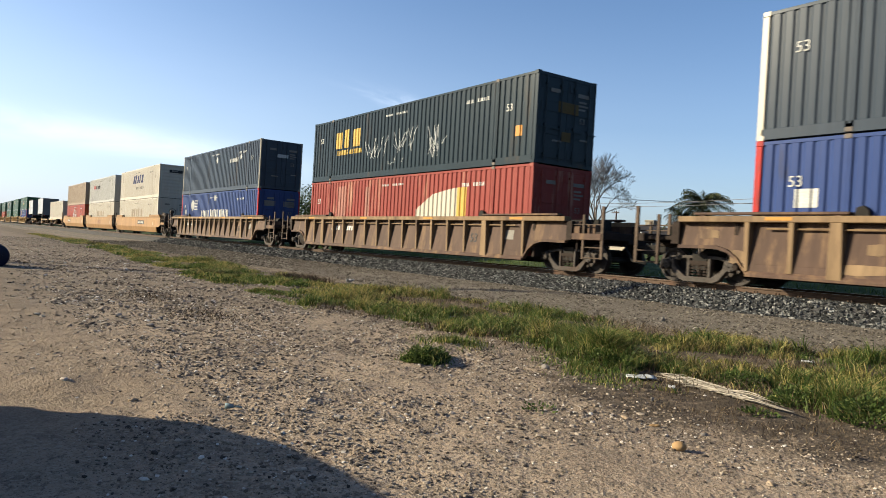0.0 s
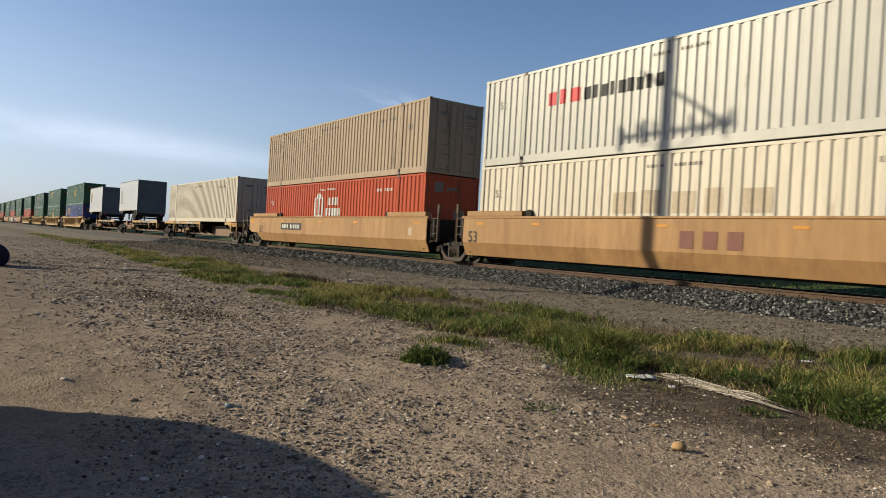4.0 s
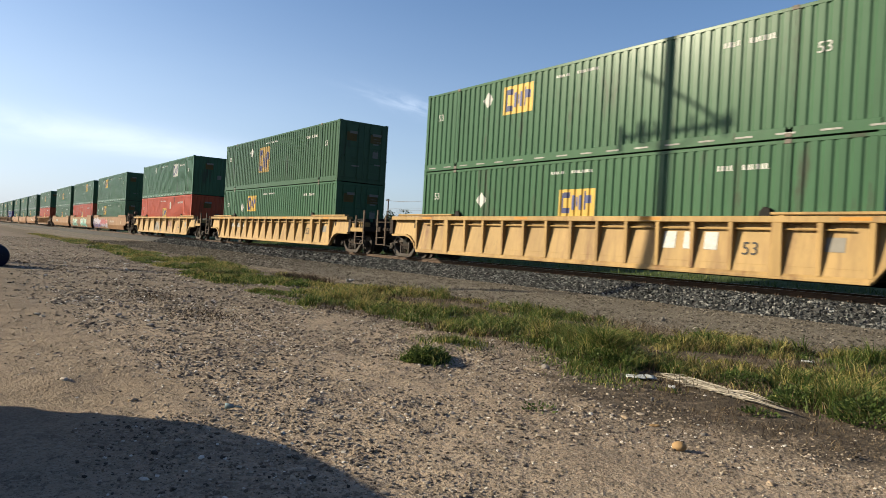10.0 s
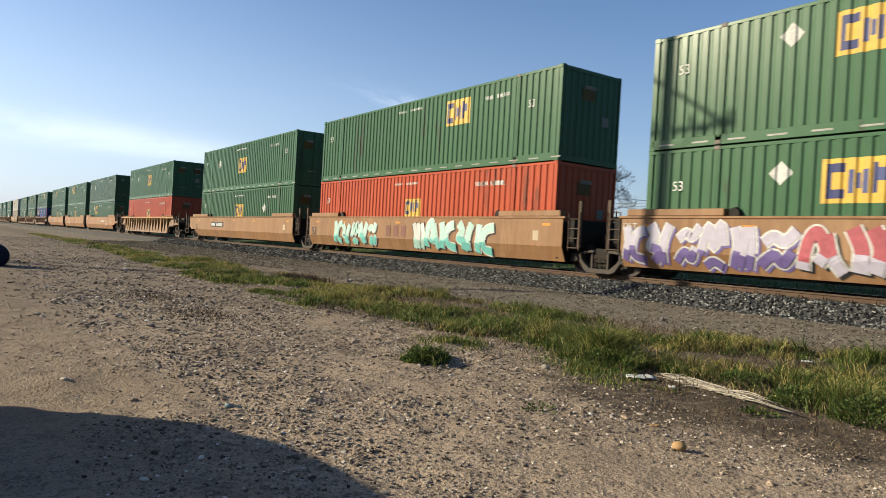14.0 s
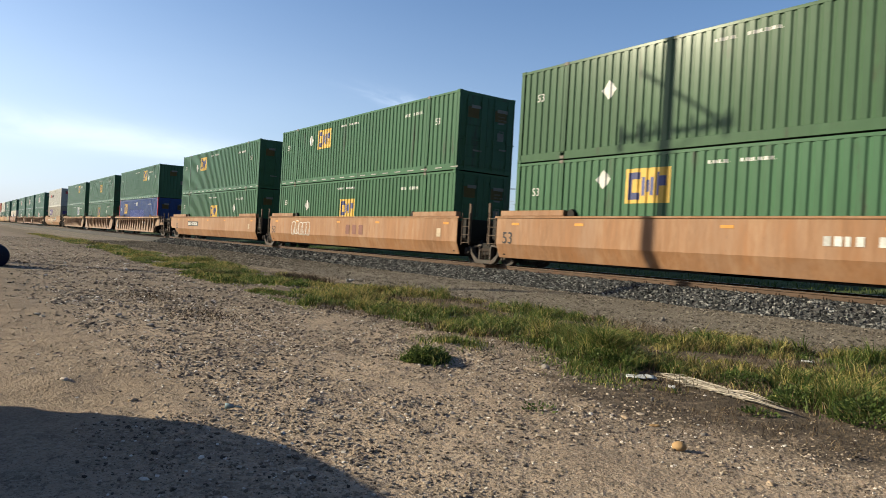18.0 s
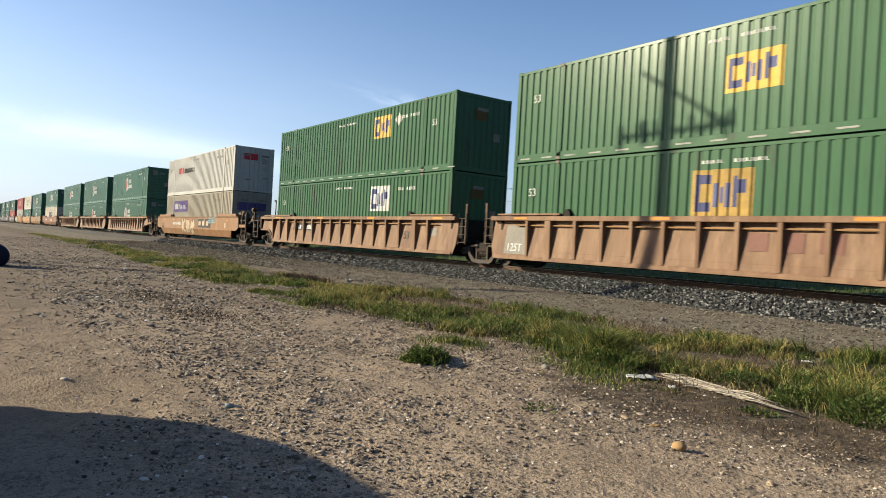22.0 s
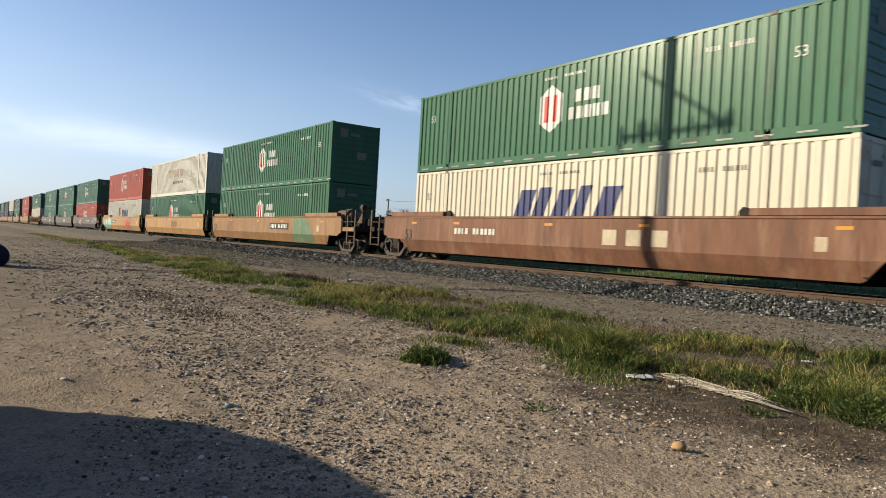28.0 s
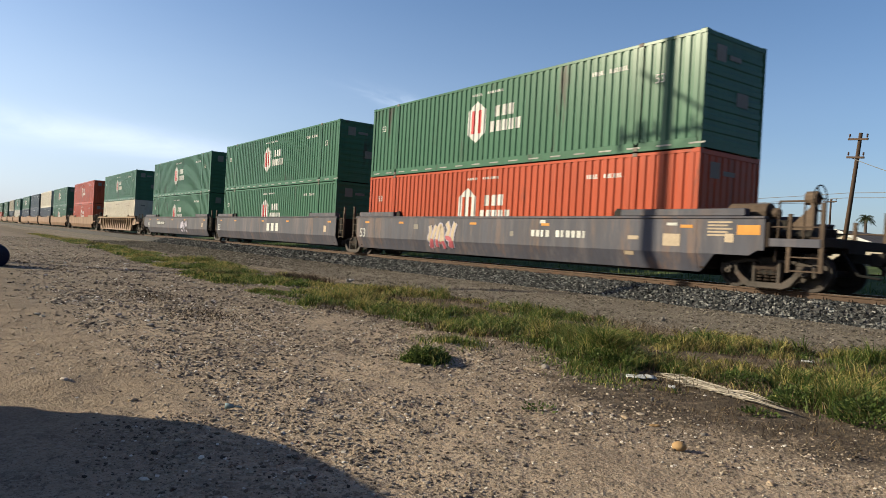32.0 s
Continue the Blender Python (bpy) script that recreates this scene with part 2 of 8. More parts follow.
def ribs_between(x0, x1, pitch=0.28, deep=0.035):
    """Breakpoints (x, depth) of a corrugated sheet from x0 to x1."""
    out = []
    n = max(1, round((x1 - x0) / pitch))
    p = (x1 - x0) / n
    for i in range(n):
        a = x0 + i * p
        out += [(a, deep), (a + 0.16 * p, deep), (a + 0.33 * p, 0.0), (a + 0.86 * p, 0.0)]
    return out + [(x1, deep)]


POST = 6.096
SY, RY = -1.526, -1.426  # marks lie here on smooth and on ribbed wagon sides
SHEET = ribs_between(-LONG / 2 + 0.14, -POST - 0.09) + ribs_between(-POST + 0.09, POST - 0.09) + ribs_between(POST + 0.09, LONG / 2 - 0.14)


def sheet_depth(x):
    """Depth of the corrugated side below its outer face at x."""
    for (xa, da), (xb, db) in zip(SHEET, SHEET[1:]):
        if xa <= x <= xb:
            return da + (db - da) * (x - xa) / max(xb - xa, 1e-6)
    return 0.0


def corrugated_side():
    g = Geo()
    y = -WIDE / 2 + 0.006
    for z0, z1 in ((0.25, HIGH - 0.09),):
        rings = [[(x, y + d, z) for x, d in SHEET] for z in (z0, z1)]
        g.loft(rings, closed=False)
    return g


def container_frame():
    g = Geo()
    hl, hw = LONG / 2, WIDE / 2
    for s in (-1, 1):
        ya, yb = sorted((s * hw, s * (hw - 0.07)))
        g.box(-hl + 0.1, hl - 0.1, ya, yb, HIGH - 0.1, HIGH - 0.02)
        g.box(-hl + 0.1, hl - 0.1, ya, yb, 0.02, 0.26)
        for e in (-1, 1):
            g.box(e * POST - 0.09, e * POST + 0.09, ya, yb, 0.1, HIGH - 0.08)
            g.box(e * POST - 0.03, e * POST + 0.03, s * hw - 0.006, s * hw + 0.006, 0.2, HIGH - 0.15)
    for e in (-1, 1):
        xa, xb = sorted((e * (hl - 0.004), e * (hl - 0.1)))
        g.box(xa, xb, -hw + 0.07, hw - 0.07, HIGH - 0.14, HIGH - 0.02)
        g.box(xa, xb, -hw + 0.07, hw - 0.07, 0.02, 0.17)
    return g


def corner_post():
    return Geo().box(-0.15, 0, -WIDE / 2, -WIDE / 2 + 0.07, 0.03, HIGH - 0.03)


def roof_sheet():
    g = Geo()
    pts = ribs_between(-LONG / 2 + 0.1, LONG / 2 - 0.1, 0.42, 0.02)
    g.loft([[(x, y, HIGH - 0.03 - d) for x, d in pts] for y in (-WIDE / 2 + 0.06, WIDE / 2 - 0.06)], closed=False)
    return g


def door_leaf():
    g = Geo()
    g.box(-0.05, 0, 0.005, WIDE / 2 - 0.075, 0.17, HIGH - 0.14)
    for z in (0.22, 0.95, 1.68, 2.38):
        g.box(0, 0.018, 0.08, WIDE / 2 - 0.16, z, z + 0.3)
    return g


def lock_rod():
    g = Geo().tube((0.05, 0, 0.1), (0.05, 0, HIGH - 0.1), 0.017, 8)
    for z in (0.28, 1.2, 2.5):
        g.box(0.0, 0.07, -0.05, 0.05, z, z + 0.07)
    return g.box(0.05, 0.075, -0.02, 0.34, 1.12, 1.16)


def nose_sheet():
    """End wall with shallow level pressed ribs."""
    g = Geo()
    rows = []
    z = 0.17
    while z < HIGH - 0.3:
        rows += [(z, 0.0), (z + 0.12, 0.0), (z + 0.15, 0.014), (z + 0.25, 0.014)]
        z += 0.28
    rows.append((HIGH - 0.13, 0.0))
    g.loft([[(-d, y, zz) for zz, d in rows] for y in (-WIDE / 2 + 0.08, WIDE / 2 - 0.08)], closed=False)
    return g


def upright_nose():
    """End wall with upright pressed ribs."""
    pts = ribs_between(-WIDE / 2 + 0.08, WIDE / 2 - 0.08, 0.27, 0.022)
    return Geo().loft([[(-d, y, z) for y, d in pts] for z in (0.17, HIGH - 0.13)], closed=False)


def casting():
    g = Geo().box(-0.089, 0.089, -0.012, 0.15, -0.059, 0.059)
    return g


def patch(spans, y=-WIDE / 2 + 0.003, lift=0.002, flat=False):
    """A painted mark on the side: spans of (x, z low, z high) follow the corrugation."""
    g = Geo()
    xs = sorted(set([round(x, 4) for x, _, _ in spans] + ([] if flat else [round(x, 4) for x, _ in SHEET if spans[0][0] < x < spans[-1][0]])))

    def at(x):
        for (xa, la, ha), (xb, lb, hb) in zip(spans, spans[1:]):
            if xa - 1e-6 <= x <= xb + 1e-6:
                k = (x - xa) / max(xb - xa, 1e-6)
                return la + (lb - la) * k, ha + (hb - ha) * k
        return spans[-1][1:]

    low, top = [], []
    for x in xs:
        a, b = at(x)
        yy = y - lift + (0.0 if flat else sheet_depth(x))
        if flat and y == RY:
            low.append((x, sheet_y(a) - lift - 0.006, a)), top.append((x, sheet_y(b) - lift - 0.006, b))
        else:
            low.append((x, yy, a)), top.append((x, yy, b))
    if flat and y < -1.45 and min(p[2] for p in low) < 1.3:
        # the smooth wagon side leans in below its fold
        def fold(x, yy, z):
            return (x, yy + max(0.0, 1.3 - z) * 0.387 - (0.004 if z < 1.3 else 0), z)
        midl = [(x, yy, min(max(z, 1.3), t[2])) for (x, yy, z), t in zip(low, top)]
        g.loft([[fold(*q) for q in low], [fold(*q) for q in midl], top], closed=False)
        return g
    g.loft([low, top], closed=False)
    return g


def bar(x, z, w, h):
    return [(x, z, z + h), (x + w, z, z + h)]


def diamond(x, z, r):
    return [(x - r, z, z + 0.001), (x, z - r, z + r), (x + r, z, z + 0.001)]


def disc(x, z, r, n=10):
    return [(x - r * math.cos(math.pi * i / n), z - r * math.sin(math.pi * i / n) - 1e-4, z + r * math.sin(math.pi * i / n) + 1e-4) for i in range(n + 1)]


def hexagon(x, z, w, h):
    return [(x - w / 2, z - h * 0.28, z + h * 0.28), (x, z - h / 2, z + h / 2), (x + w / 2, z - h * 0.28, z + h * 0.28)]


def slant(x, z, w, h, lean):
    """A leaning stroke."""
    a, b = sorted((x, x + lean))
    pts = [(a, z if lean > 0 else z + h, z + 1e-3 if lean > 0 else z + h + 1e-3)]
    if lean > 0:
        pts = [(x, z, z + 1e-3), (x + min(w, lean), z, z + h * min(w, lean) / lean), (x + max(w, lean), z + h * max(0, (lean - w) / lean), z + h), (x + w + lean, z + h - 1e-3, z + h)]
    else:
        lean = -lean
        pts = [(x - lean, z + h - 1e-3, z + h), (x - lean + min(w, lean), z + h - h * min(w, lean) / lean, z + h), (x - lean + max(w, lean), z, z + h - h * max(0, (lean - w) / lean)), (x + w, z, z + 1e-3)]
    return pts


def mark(parent, name, spans, mat, label="", lift=0.002, flat=False, y=-WIDE / 2 + 0.003):
    key = (name, mat.name, tuple(round(v, 3) for s in spans for v in s), lift, flat, y)
    return part(name, shared(key, name, lambda: patch(spans, y, lift, flat), mat), parent, label)


def marks_(parent, name, shapes, mat, label="", lift=0.002, flat=False, y=-WIDE / 2 + 0.003):
    """Several strokes of one painted line of characters, as one mesh."""
    key = (name, mat.name, tuple(round(v, 3) for spans in shapes for s in spans for v in s), lift, flat, y)

    def make():
        g = Geo()
        for i, spans in enumerate(shapes):
            q = patch(spans, y, lift + 0.0006 * i, flat)
            g.add(q.v, q.f)
        return g
    return part(name, shared(key, name, make, mat), parent, label)


def lettering(x, z, h, widths, gap=0.06):
    """Upright bars in place of a name, letter by letter."""
    out = []
    for w in widths:
        out.append(bar(x, z, w, h))
        x += w + gap
    return out


TEXTS = {}


def text_mesh(words, size, mat):
    key = (words, size, mat.name)
    if key not in TEXTS:
        cu = bpy.data.curves.new("lettering", "FONT")
        cu.body, cu.size, cu.extrude = words, size, 0.002
        ob = bpy.data.objects.new("lettering", cu)
        scene.collection.objects.link(ob)
        bpy.context.view_layer.update()
        me = bpy.data.meshes.new_from_object(ob.evaluated_get(bpy.context.evaluated_depsgraph_get()))
        bpy.data.objects.remove(ob)
        me.materials.clear()
        me.materials.append(mat)
        TEXTS[key] = me
    return TEXTS[key]


def stencil(parent, words, x, y, z, size, mat, name="number"):
    if abs(y - RY) < 0.02:
        return part(name, text_mesh(words, size, mat), parent, at=pose(x, sheet_y(z) - 0.012, z, 90 - 7.7, 0, 0))
    return part(name, text_mesh(words, size, mat), parent, at=pose(x, y, z, 90, 0, 0))


# Marks on container sides. Places are along the side from its middle, and up from its floor.
def small_marks(c, mat, where):
    h = -WIDE / 2 - 0.008
    for x, z in where:
        stencil(c, "53", x, h, z, 0.34, mat)


def ink_of(back):
    return BLUE_MARK if back is YELLOW_MARK else NAVY_MARK


def m_emp(c, x, z, dark=NAVY_MARK, back=YELLOW_MARK, w=1.5, h=1.25):
    mark(c, "logo_panel", bar(x, z, w, h), back, "yellow square logo panel")
    k = w / 1.5
    for a, b, ww, hh, ink in ((0.1, 0.1, 0.1, h - 0.2, dark), (0.2, 0.1, 0.28, h * 0.2, dark), (0.2, h * 0.69, 0.28, h * 0.2, dark),
                             (0.56, 0.2, 0.11, h * 0.52, BLUE_MARK), (0.71, 0.3, 0.1, h * 0.34, BLUE_MARK), (0.85, 0.2, 0.11, h * 0.52, BLUE_MARK), (1.04, 0.2, 0.1, h * 0.66, dark), (1.14, h * 0.48, 0.2, h * 0.28, ink_of(back))):
        mark(c, "logo_block", bar(x + a * k, z + b, ww * k, hh), ink, lift=0.005)


def m_hub(c, x, z, red=RED_MARK, s=1.0):
    mark(c, "logo_panel", hexagon(x, z, 0.95 * s, 1.45 * s), WHITE_MARK, "white six-sided logo panel")
    for dx in (-0.27, 0.11):
        mark(c, "logo_stroke", bar(x + dx * s, z - 0.4 * s, 0.16 * s, 0.8 * s), red, lift=0.005)
    bars = [bar(x + (0.98 + 0.35 * i) * s, z + 0.08 * s, 0.25 * s, 0.36 * s) for i in range(3)] + [bar(x + (0.74 + 0.33 * i) * s, z - 0.42 * s, 0.24 * s, 0.36 * s) for i in range(5)]
    marks_(c, "logo_lettering", bars, WHITE_MARK, lift=0.003)


def m_data(c, mat, x, z, w=1.3, h=0.15):
    """A painted line of small characters: short bars."""
    for x0, n in ((x, 4), (x + w * 0.5, 6)):
        k = w * 0.085
        line = []
        for i in range(n):
            a, b = x0 + i * k, x0 + i * k + k * (0.6, 0.7, 0.45)[i % 3]
            line += [(a, z, z + h * 0.8), (b, z, z + h * 0.8), (b + 0.002, z, z + 0.008), (x0 + (i + 1) * k - 0.002, z, z + 0.008)]
        mark(c, "code_mark", line, mat, lift=0.003)


CONTAINER_WORDS = {"green": "green", "dull_green": "olive green", "hub_green": "deep green", "teal": "dark slate green", "slate": "slate grey", "blue": "blue", "red": "orange red",
                   "faded_red": "faded red", "signal_red": "bright red", "bone": "bone white", "cream": "cream white", "white": "white", "tan": "sun-bleached tan", "grey": "light grey"}
MOVERS = []


def container(color, u, z, marks=(), doors=True, trim=None, note="", near=True, codes=True):
    """A 53-foot ribbed steel container whose leading end stands at u on the train."""
    paint_ = PAINTS[color]
    edge = PAINTS[trim] if trim else paint_
    words = CONTAINER_WORDS[color]
    c = thing("shipping_container", f"{words} ribbed steel container {note}".strip(), "container", "containers on the train")
    part("frame", shared(("cframe", color), "frame", container_frame, paint_, 0.008), c)
    post = shared(("cpost", trim or color), "corner_post", corner_post, edge, 0.008)
    for e in (1, -1):
        for s in (1, -1):
            part("corner_post", post, c, f"{CONTAINER_WORDS[trim]} corner post" if trim else "", at=pose(e * LONG / 2, 0, 0) @ Matrix.Diagonal((e, s, 1, 1)))
    side = shared(("cside", color), "side_wall", corrugated_side, paint_)
    part("side_wall", side, c)
    part("side_wall", side, c, at=pose(0, 0, 0, 0, 0, 180))
    part("roof", shared(("croof", color), "roof", roof_sheet, paint_), c)
    part("floor", shared("cfloor", "floor", lambda: Geo().box(-LONG / 2 + 0.1, LONG / 2 - 0.1, -WIDE / 2 + 0.08, WIDE / 2 - 0.08, 0.05, 0.12), DARK), c)
    nose = shared(("cnose", color), "end_wall", nose_sheet if color in ("hub_green", "cream", "white") else upright_nose, paint_)
    part("end_wall", nose, c, at=pose(-LONG / 2 + 0.05, 0, 0, 0, 0, 180))
    if doors:
        leaf = shared(("cdoor", color), "door", door_leaf, paint_, 0.006)
        rod = shared(("crod", color), "lock_rod", lock_rod, paint_)
        for s in (1, -1):
            d = part("door", leaf, c, at=pose(LONG / 2 - 0.01, 0, 0) @ Matrix.Diagonal((1, s, 1, 1)))
            if near:
                for yy in (0.3, 0.95):
                    part("lock_rod", rod, d, at=pose(0, yy, 0))
        mark_end = ((-0.75, 0.4), (0.45, 0.5))
        if near:
            for yy, zz, ww in ((0.5, 2.12, 0.34), (0.5, 2.0, 0.42), (0.5, 1.88, 0.3), (-0.6, 0.75, 0.4), (0.62, 0.9, 0.36)):
                end_mark(c, yy, zz, ww, 0.06, GREY_MARK, "end_code")
            part("number", text_mesh("53", 0.26, GREY_MARK), c, at=pose(LONG / 2 + 0.016, 0.55, 1.45, 90, 0, 90))
    else:
        part("end_wall", nose, c, at=pose(LONG / 2 - 0.02, 0, 0))
        mark_end = ((-0.3, 0.5),)
    if near:
        cast = shared(("ccast", trim or color), "corner_casting", casting, edge, 0.01)
        for x in (-LONG / 2 + 0.091, LONG / 2 - 0.091):
            for zz in (0.059, HIGH - 0.059):
                for s in (1, -1):
                    part("corner_casting", cast, c, at=pose(x, -s * WIDE / 2, zz, 0, 0, 0 if s > 0 else 180))
        lift_cast = shared("mcast", "lifting_casting", lambda: Geo().box(-0.08, 0.08, -0.016, 0.05, -0.05, 0.05), CASTING, 0.01)
        for x in (-POST, POST):
            for zz in (0.08, HIGH - 0.056):
                part("lifting_casting", lift_cast, c, "dusty steel lifting casting", at=pose(x, -WIDE / 2, zz))
    pale = GREY_MARK if color in ("cream", "white", "tan", "grey") else WHITE_MARK
    if codes:
        m_data(c, pale, 4.4 if near else 4.6, HIGH - 0.62)
        m_data(c, pale, -1.2, HIGH - 0.42, 1.7, 0.1)
        small_marks(c, pale, ((6.75, 0.3) if z < 2 else (6.6, 1.75), (-7.3, 1.85)))
        for yy, w in mark_end:
            ob = part("code_mark", shared(("endmark", w, pale.name), "code_mark", lambda: Geo().box(0, 0.004, 0, w, 0, 0.12), GREY_MARK), c, at=pose(LONG / 2 + (0.01 if doors else -0.017), yy, HIGH - 0.6))
    if color in ("green", "hub_green"):
        marks_(c, "reflective_strip", [bar(-LONG / 2 + 0.3 + i * 0.97, 0.1, 0.44, 0.042) for i in range(17)], TAPE, "row of pale reflective dashes", flat=True, y=-WIDE / 2 - 0.002)["kind"] = "stuff"
    for m in marks:
        m[0](c, *m[1:])
    MOVERS.append((c, u - LONG / 2, z))
    return c


def sheet_y(z):
    """Where the leaning side sheet of a ribbed wagon stands at height z."""
    return -1.52 + (z - 0.86) * 0.135


# -- bogies --
def side_frame():
    """Cast truss: slim top member, two stout arms down to the spring seat, axle box jaws and a boss."""
    g = Geo()
    y0, y1 = -0.07, 0.07
    g.prism_y([(-1.12, 0.03), (-1.06, 0.14), (-0.9, 0.17), (-0.45, 0.25), (0.45, 0.25), (0.9, 0.17), (1.06, 0.14), (1.12, 0.03), (0.96, 0.08), (0.44, 0.17), (-0.44, 0.17), (-0.96, 0.08)], y0 + 0.05, y1)
    g.prism_y([(-0.42, -0.27), (0.42, -0.27), (0.36, -0.4), (-0.36, -0.4)], y0 - 0.03, y1)
    for s in (-1, 1):
        g.prism_y([(s * 1.02, 0.1), (s * 0.82, 0.15), (s * 0.58, -0.12), (s * 0.32, -0.3), (s * 0.36, -0.42), (s * 0.56, -0.34), (s * 0.76, -0.1)], y0 - 0.03, y1)
        g.prism_y([(s * 0.25, -0.3), (s * 0.33, -0.3), (s * 0.33, 0.18), (s * 0.25, 0.18)], y0 - 0.02, y1)
        g.prism_y([(s * 1.1, 0.12), (s * 1.12, -0.1), (s * 1.05, -0.14), (s * 1.03, 0.03), (s * 0.76, 0.05), (s * 0.72, -0.1), (s * 0.67, -0.06), (s * 0.7, 0.13)], y0 - 0.04, y1)
        g.box(s * 0.6 - 0.05, s * 0.6 + 0.05, y0 + 0.02, y0 + 0.05, 0.17, 0.23)
    return g


def springs():
    g = Geo()
    for x in (-0.17, 0.0, 0.17):
        for i in range(5):
            g.tube((x, 0, -0.3 + i * 0.07), (x, 0, -0.26 + i * 0.07), 0.075, 8)
    return g.box(-0.26, 0.26, -0.08, 0.08, 0.02, 0.12)


def wheel_disc():
    return Geo().lathe_y([(0.05, -0.06), (0.14, -0.08), (0.16, -0.03), (0.32, -0.015), (0.35, -0.06), (0.42, -0.06), (0.425, 0.05), (0.45, 0.06), (0.45, 0.09), (0.34, 0.09), (0.3, 0.03), (0.15, 0.05), (0.05, 0.06)], n=28)


def bearing_cap():
    g = Geo().lathe_y([(0.02, -0.1), (0.1, -0.1), (0.13, -0.06), (0.13, 0.06), (0.02, 0.06)], n=12)
    for k in range(3):
        a = k * 2.094
        g.box(0.06 * math.cos(a) - 0.02, 0.06 * math.cos(a) + 0.02, -0.125, -0.09, 0.06 * math.sin(a) - 0.02, 0.06 * math.sin(a) + 0.02)
    return g


WHEELSETS = {-1: [], 1: []}


def bogie(parent, x, mat=None):
    """Two-axle bogie with its wheelsets as parts that turn."""
    mat = mat or GREYED
    b = part("bogie", shared(("bolster",), "bogie", lambda: Geo().box(-0.2, 0.2, -1.05, 1.05, -0.1, 0.3).box(-0.34, 0.34, -0.34, 0.34, 0.3, 0.42), DARK), parent, "dusty cast steel bogie", at=pose(x, 0, RAIL + 0.42))
    for s in (-1, 1):
        part("side_frame", shared(("sframe", mat.name), "side_frame", side_frame, mat, 0.012), b, at=pose(0, s * 1.0, 0, 0, 0, 0 if s < 0 else 180))
        part("springs", shared(("springs",), "springs", springs, GRIME), b, at=pose(0, s * 1.0, 0))
    for e in (-1, 1):
        w = part("wheelset", shared(("axle",), "wheelset", axle_set, WHEEL, smooth=False), b, "worn steel wheelset", at=pose(e * 0.89, 0, 0))
        WHEELSETS[e].append(w)
    return b


def axle_set():
    g = Geo().tube((0, -1.02, 0), (0, 1.02, 0), 0.085, 10)
    for s in (-1, 1):
        w = wheel_disc()
        g.add([(p[0], s * (0.76 + p[1] * -1) , p[2]) for p in w.v], w.f)
        c = bearing_cap()
        g.add([(p[0], s * 1.06 + (p[1] if s < 0 else -p[1]), p[2]) for p in c.v], c.f)
    return g


# -- well wagons --
def arch_side(xl, xr, left, right, top=2.12, low=0.86):
    """Outline of a wagon side in x, z with a wheel arch or a straight joint at each end."""
    out = [(xl, top), (xr, top)]
    out += [(xr, 1.42), (xr - 1.0, 1.43), (xr - 1.3, 1.36), (xr - 1.55, 1.19), (xr - 1.8, low)] if right == "end" else [(xr, 1.2), (xr - 0.12, low)]
    out += [(xl + 1.8, low), (xl + 1.55, 1.19), (xl + 1.3, 1.36), (xl + 1.0, 1.43), (xl, 1.42)] if left == "end" else [(xl + 0.12, low), (xl, 1.2)]
    return out


def leaning_sheet(xl, xr, left, right):
    out = arch_side(xl, xr, left, right)
    g = Geo().loft([[(x, sheet_y(z) + d, z) for x, z in out] for d in (0.0, 0.02)])
    return g.prism_x([(sheet_y(1.12) - 0.004, 1.11), (sheet_y(1.12) - 0.004, 1.125), (sheet_y(1.12) + 0.01, 1.125), (sheet_y(1.12) + 0.01, 1.11)], xl + 2.0, xr - 2.0)


def ladder(h=1.1, w=0.42):
    g = Geo()
    for x in (0, w):
        g.tube((x, 0, 0), (x, 0, h), 0.018, 6)
    for i in range(4):
        g.tube((0, 0, 0.08 + i * h / 4), (w, 0, 0.08 + i * h / 4), 0.015, 6)
    return g


def end_steps():
    """Two upright flats with rungs between them at a wagon's corner."""
    g = Geo().box(-0.04, 0.04, -0.03, 0.03, 0.0, 1.25)
    for z in (0.04, 0.33):
        g.tube((0, 0, z), (0.7, 0, z), 0.018, 6)
    return g


def brake_wheel():
    g = Geo()
    n = 16
    for i in range(n):
        a, b = 6.28318 * i / n, 6.28318 * (i + 1) / n
        g.tube((0, 0.28 * math.cos(a), 0.28 * math.sin(a)), (0, 0.28 * math.cos(b), 0.28 * math.sin(b)), 0.016, 5)
    for k in range(3):
        a = k * 2.094
        g.tube((0, 0, 0), (0, 0.28 * math.cos(a), 0.28 * math.sin(a)), 0.014, 5)
    return g.tube((-0.12, 0, 0), (0.05, 0, 0), 0.03, 6)


def coupler():
    g = Geo().box(-0.75, -0.05, -0.09, 0.09, -0.1, 0.1)
    g.prism_y([(-0.1, -0.14), (0.12, -0.14), (0.2, -0.02), (0.2, 0.12), (-0.1, 0.14)], -0.14, 0.14)
    return g.tube((-0.3, 0.25, 0.0), (0.1, 0.3, -0.28), 0.025, 6)


def pipe_run():
    return Geo().tube((-7.6, 0, 0), (7.6, 0, 0), 0.022, 6)


WAGON_WORDS = {"brown": "rusty brown", "yellow": "bright yellow", "tan": "weathered tan", "ochre": "ochre yellow", "peach": "dusty orange", "rust": "rust brown", "red_rust": "reddish brown", "slate": "slate blue"}


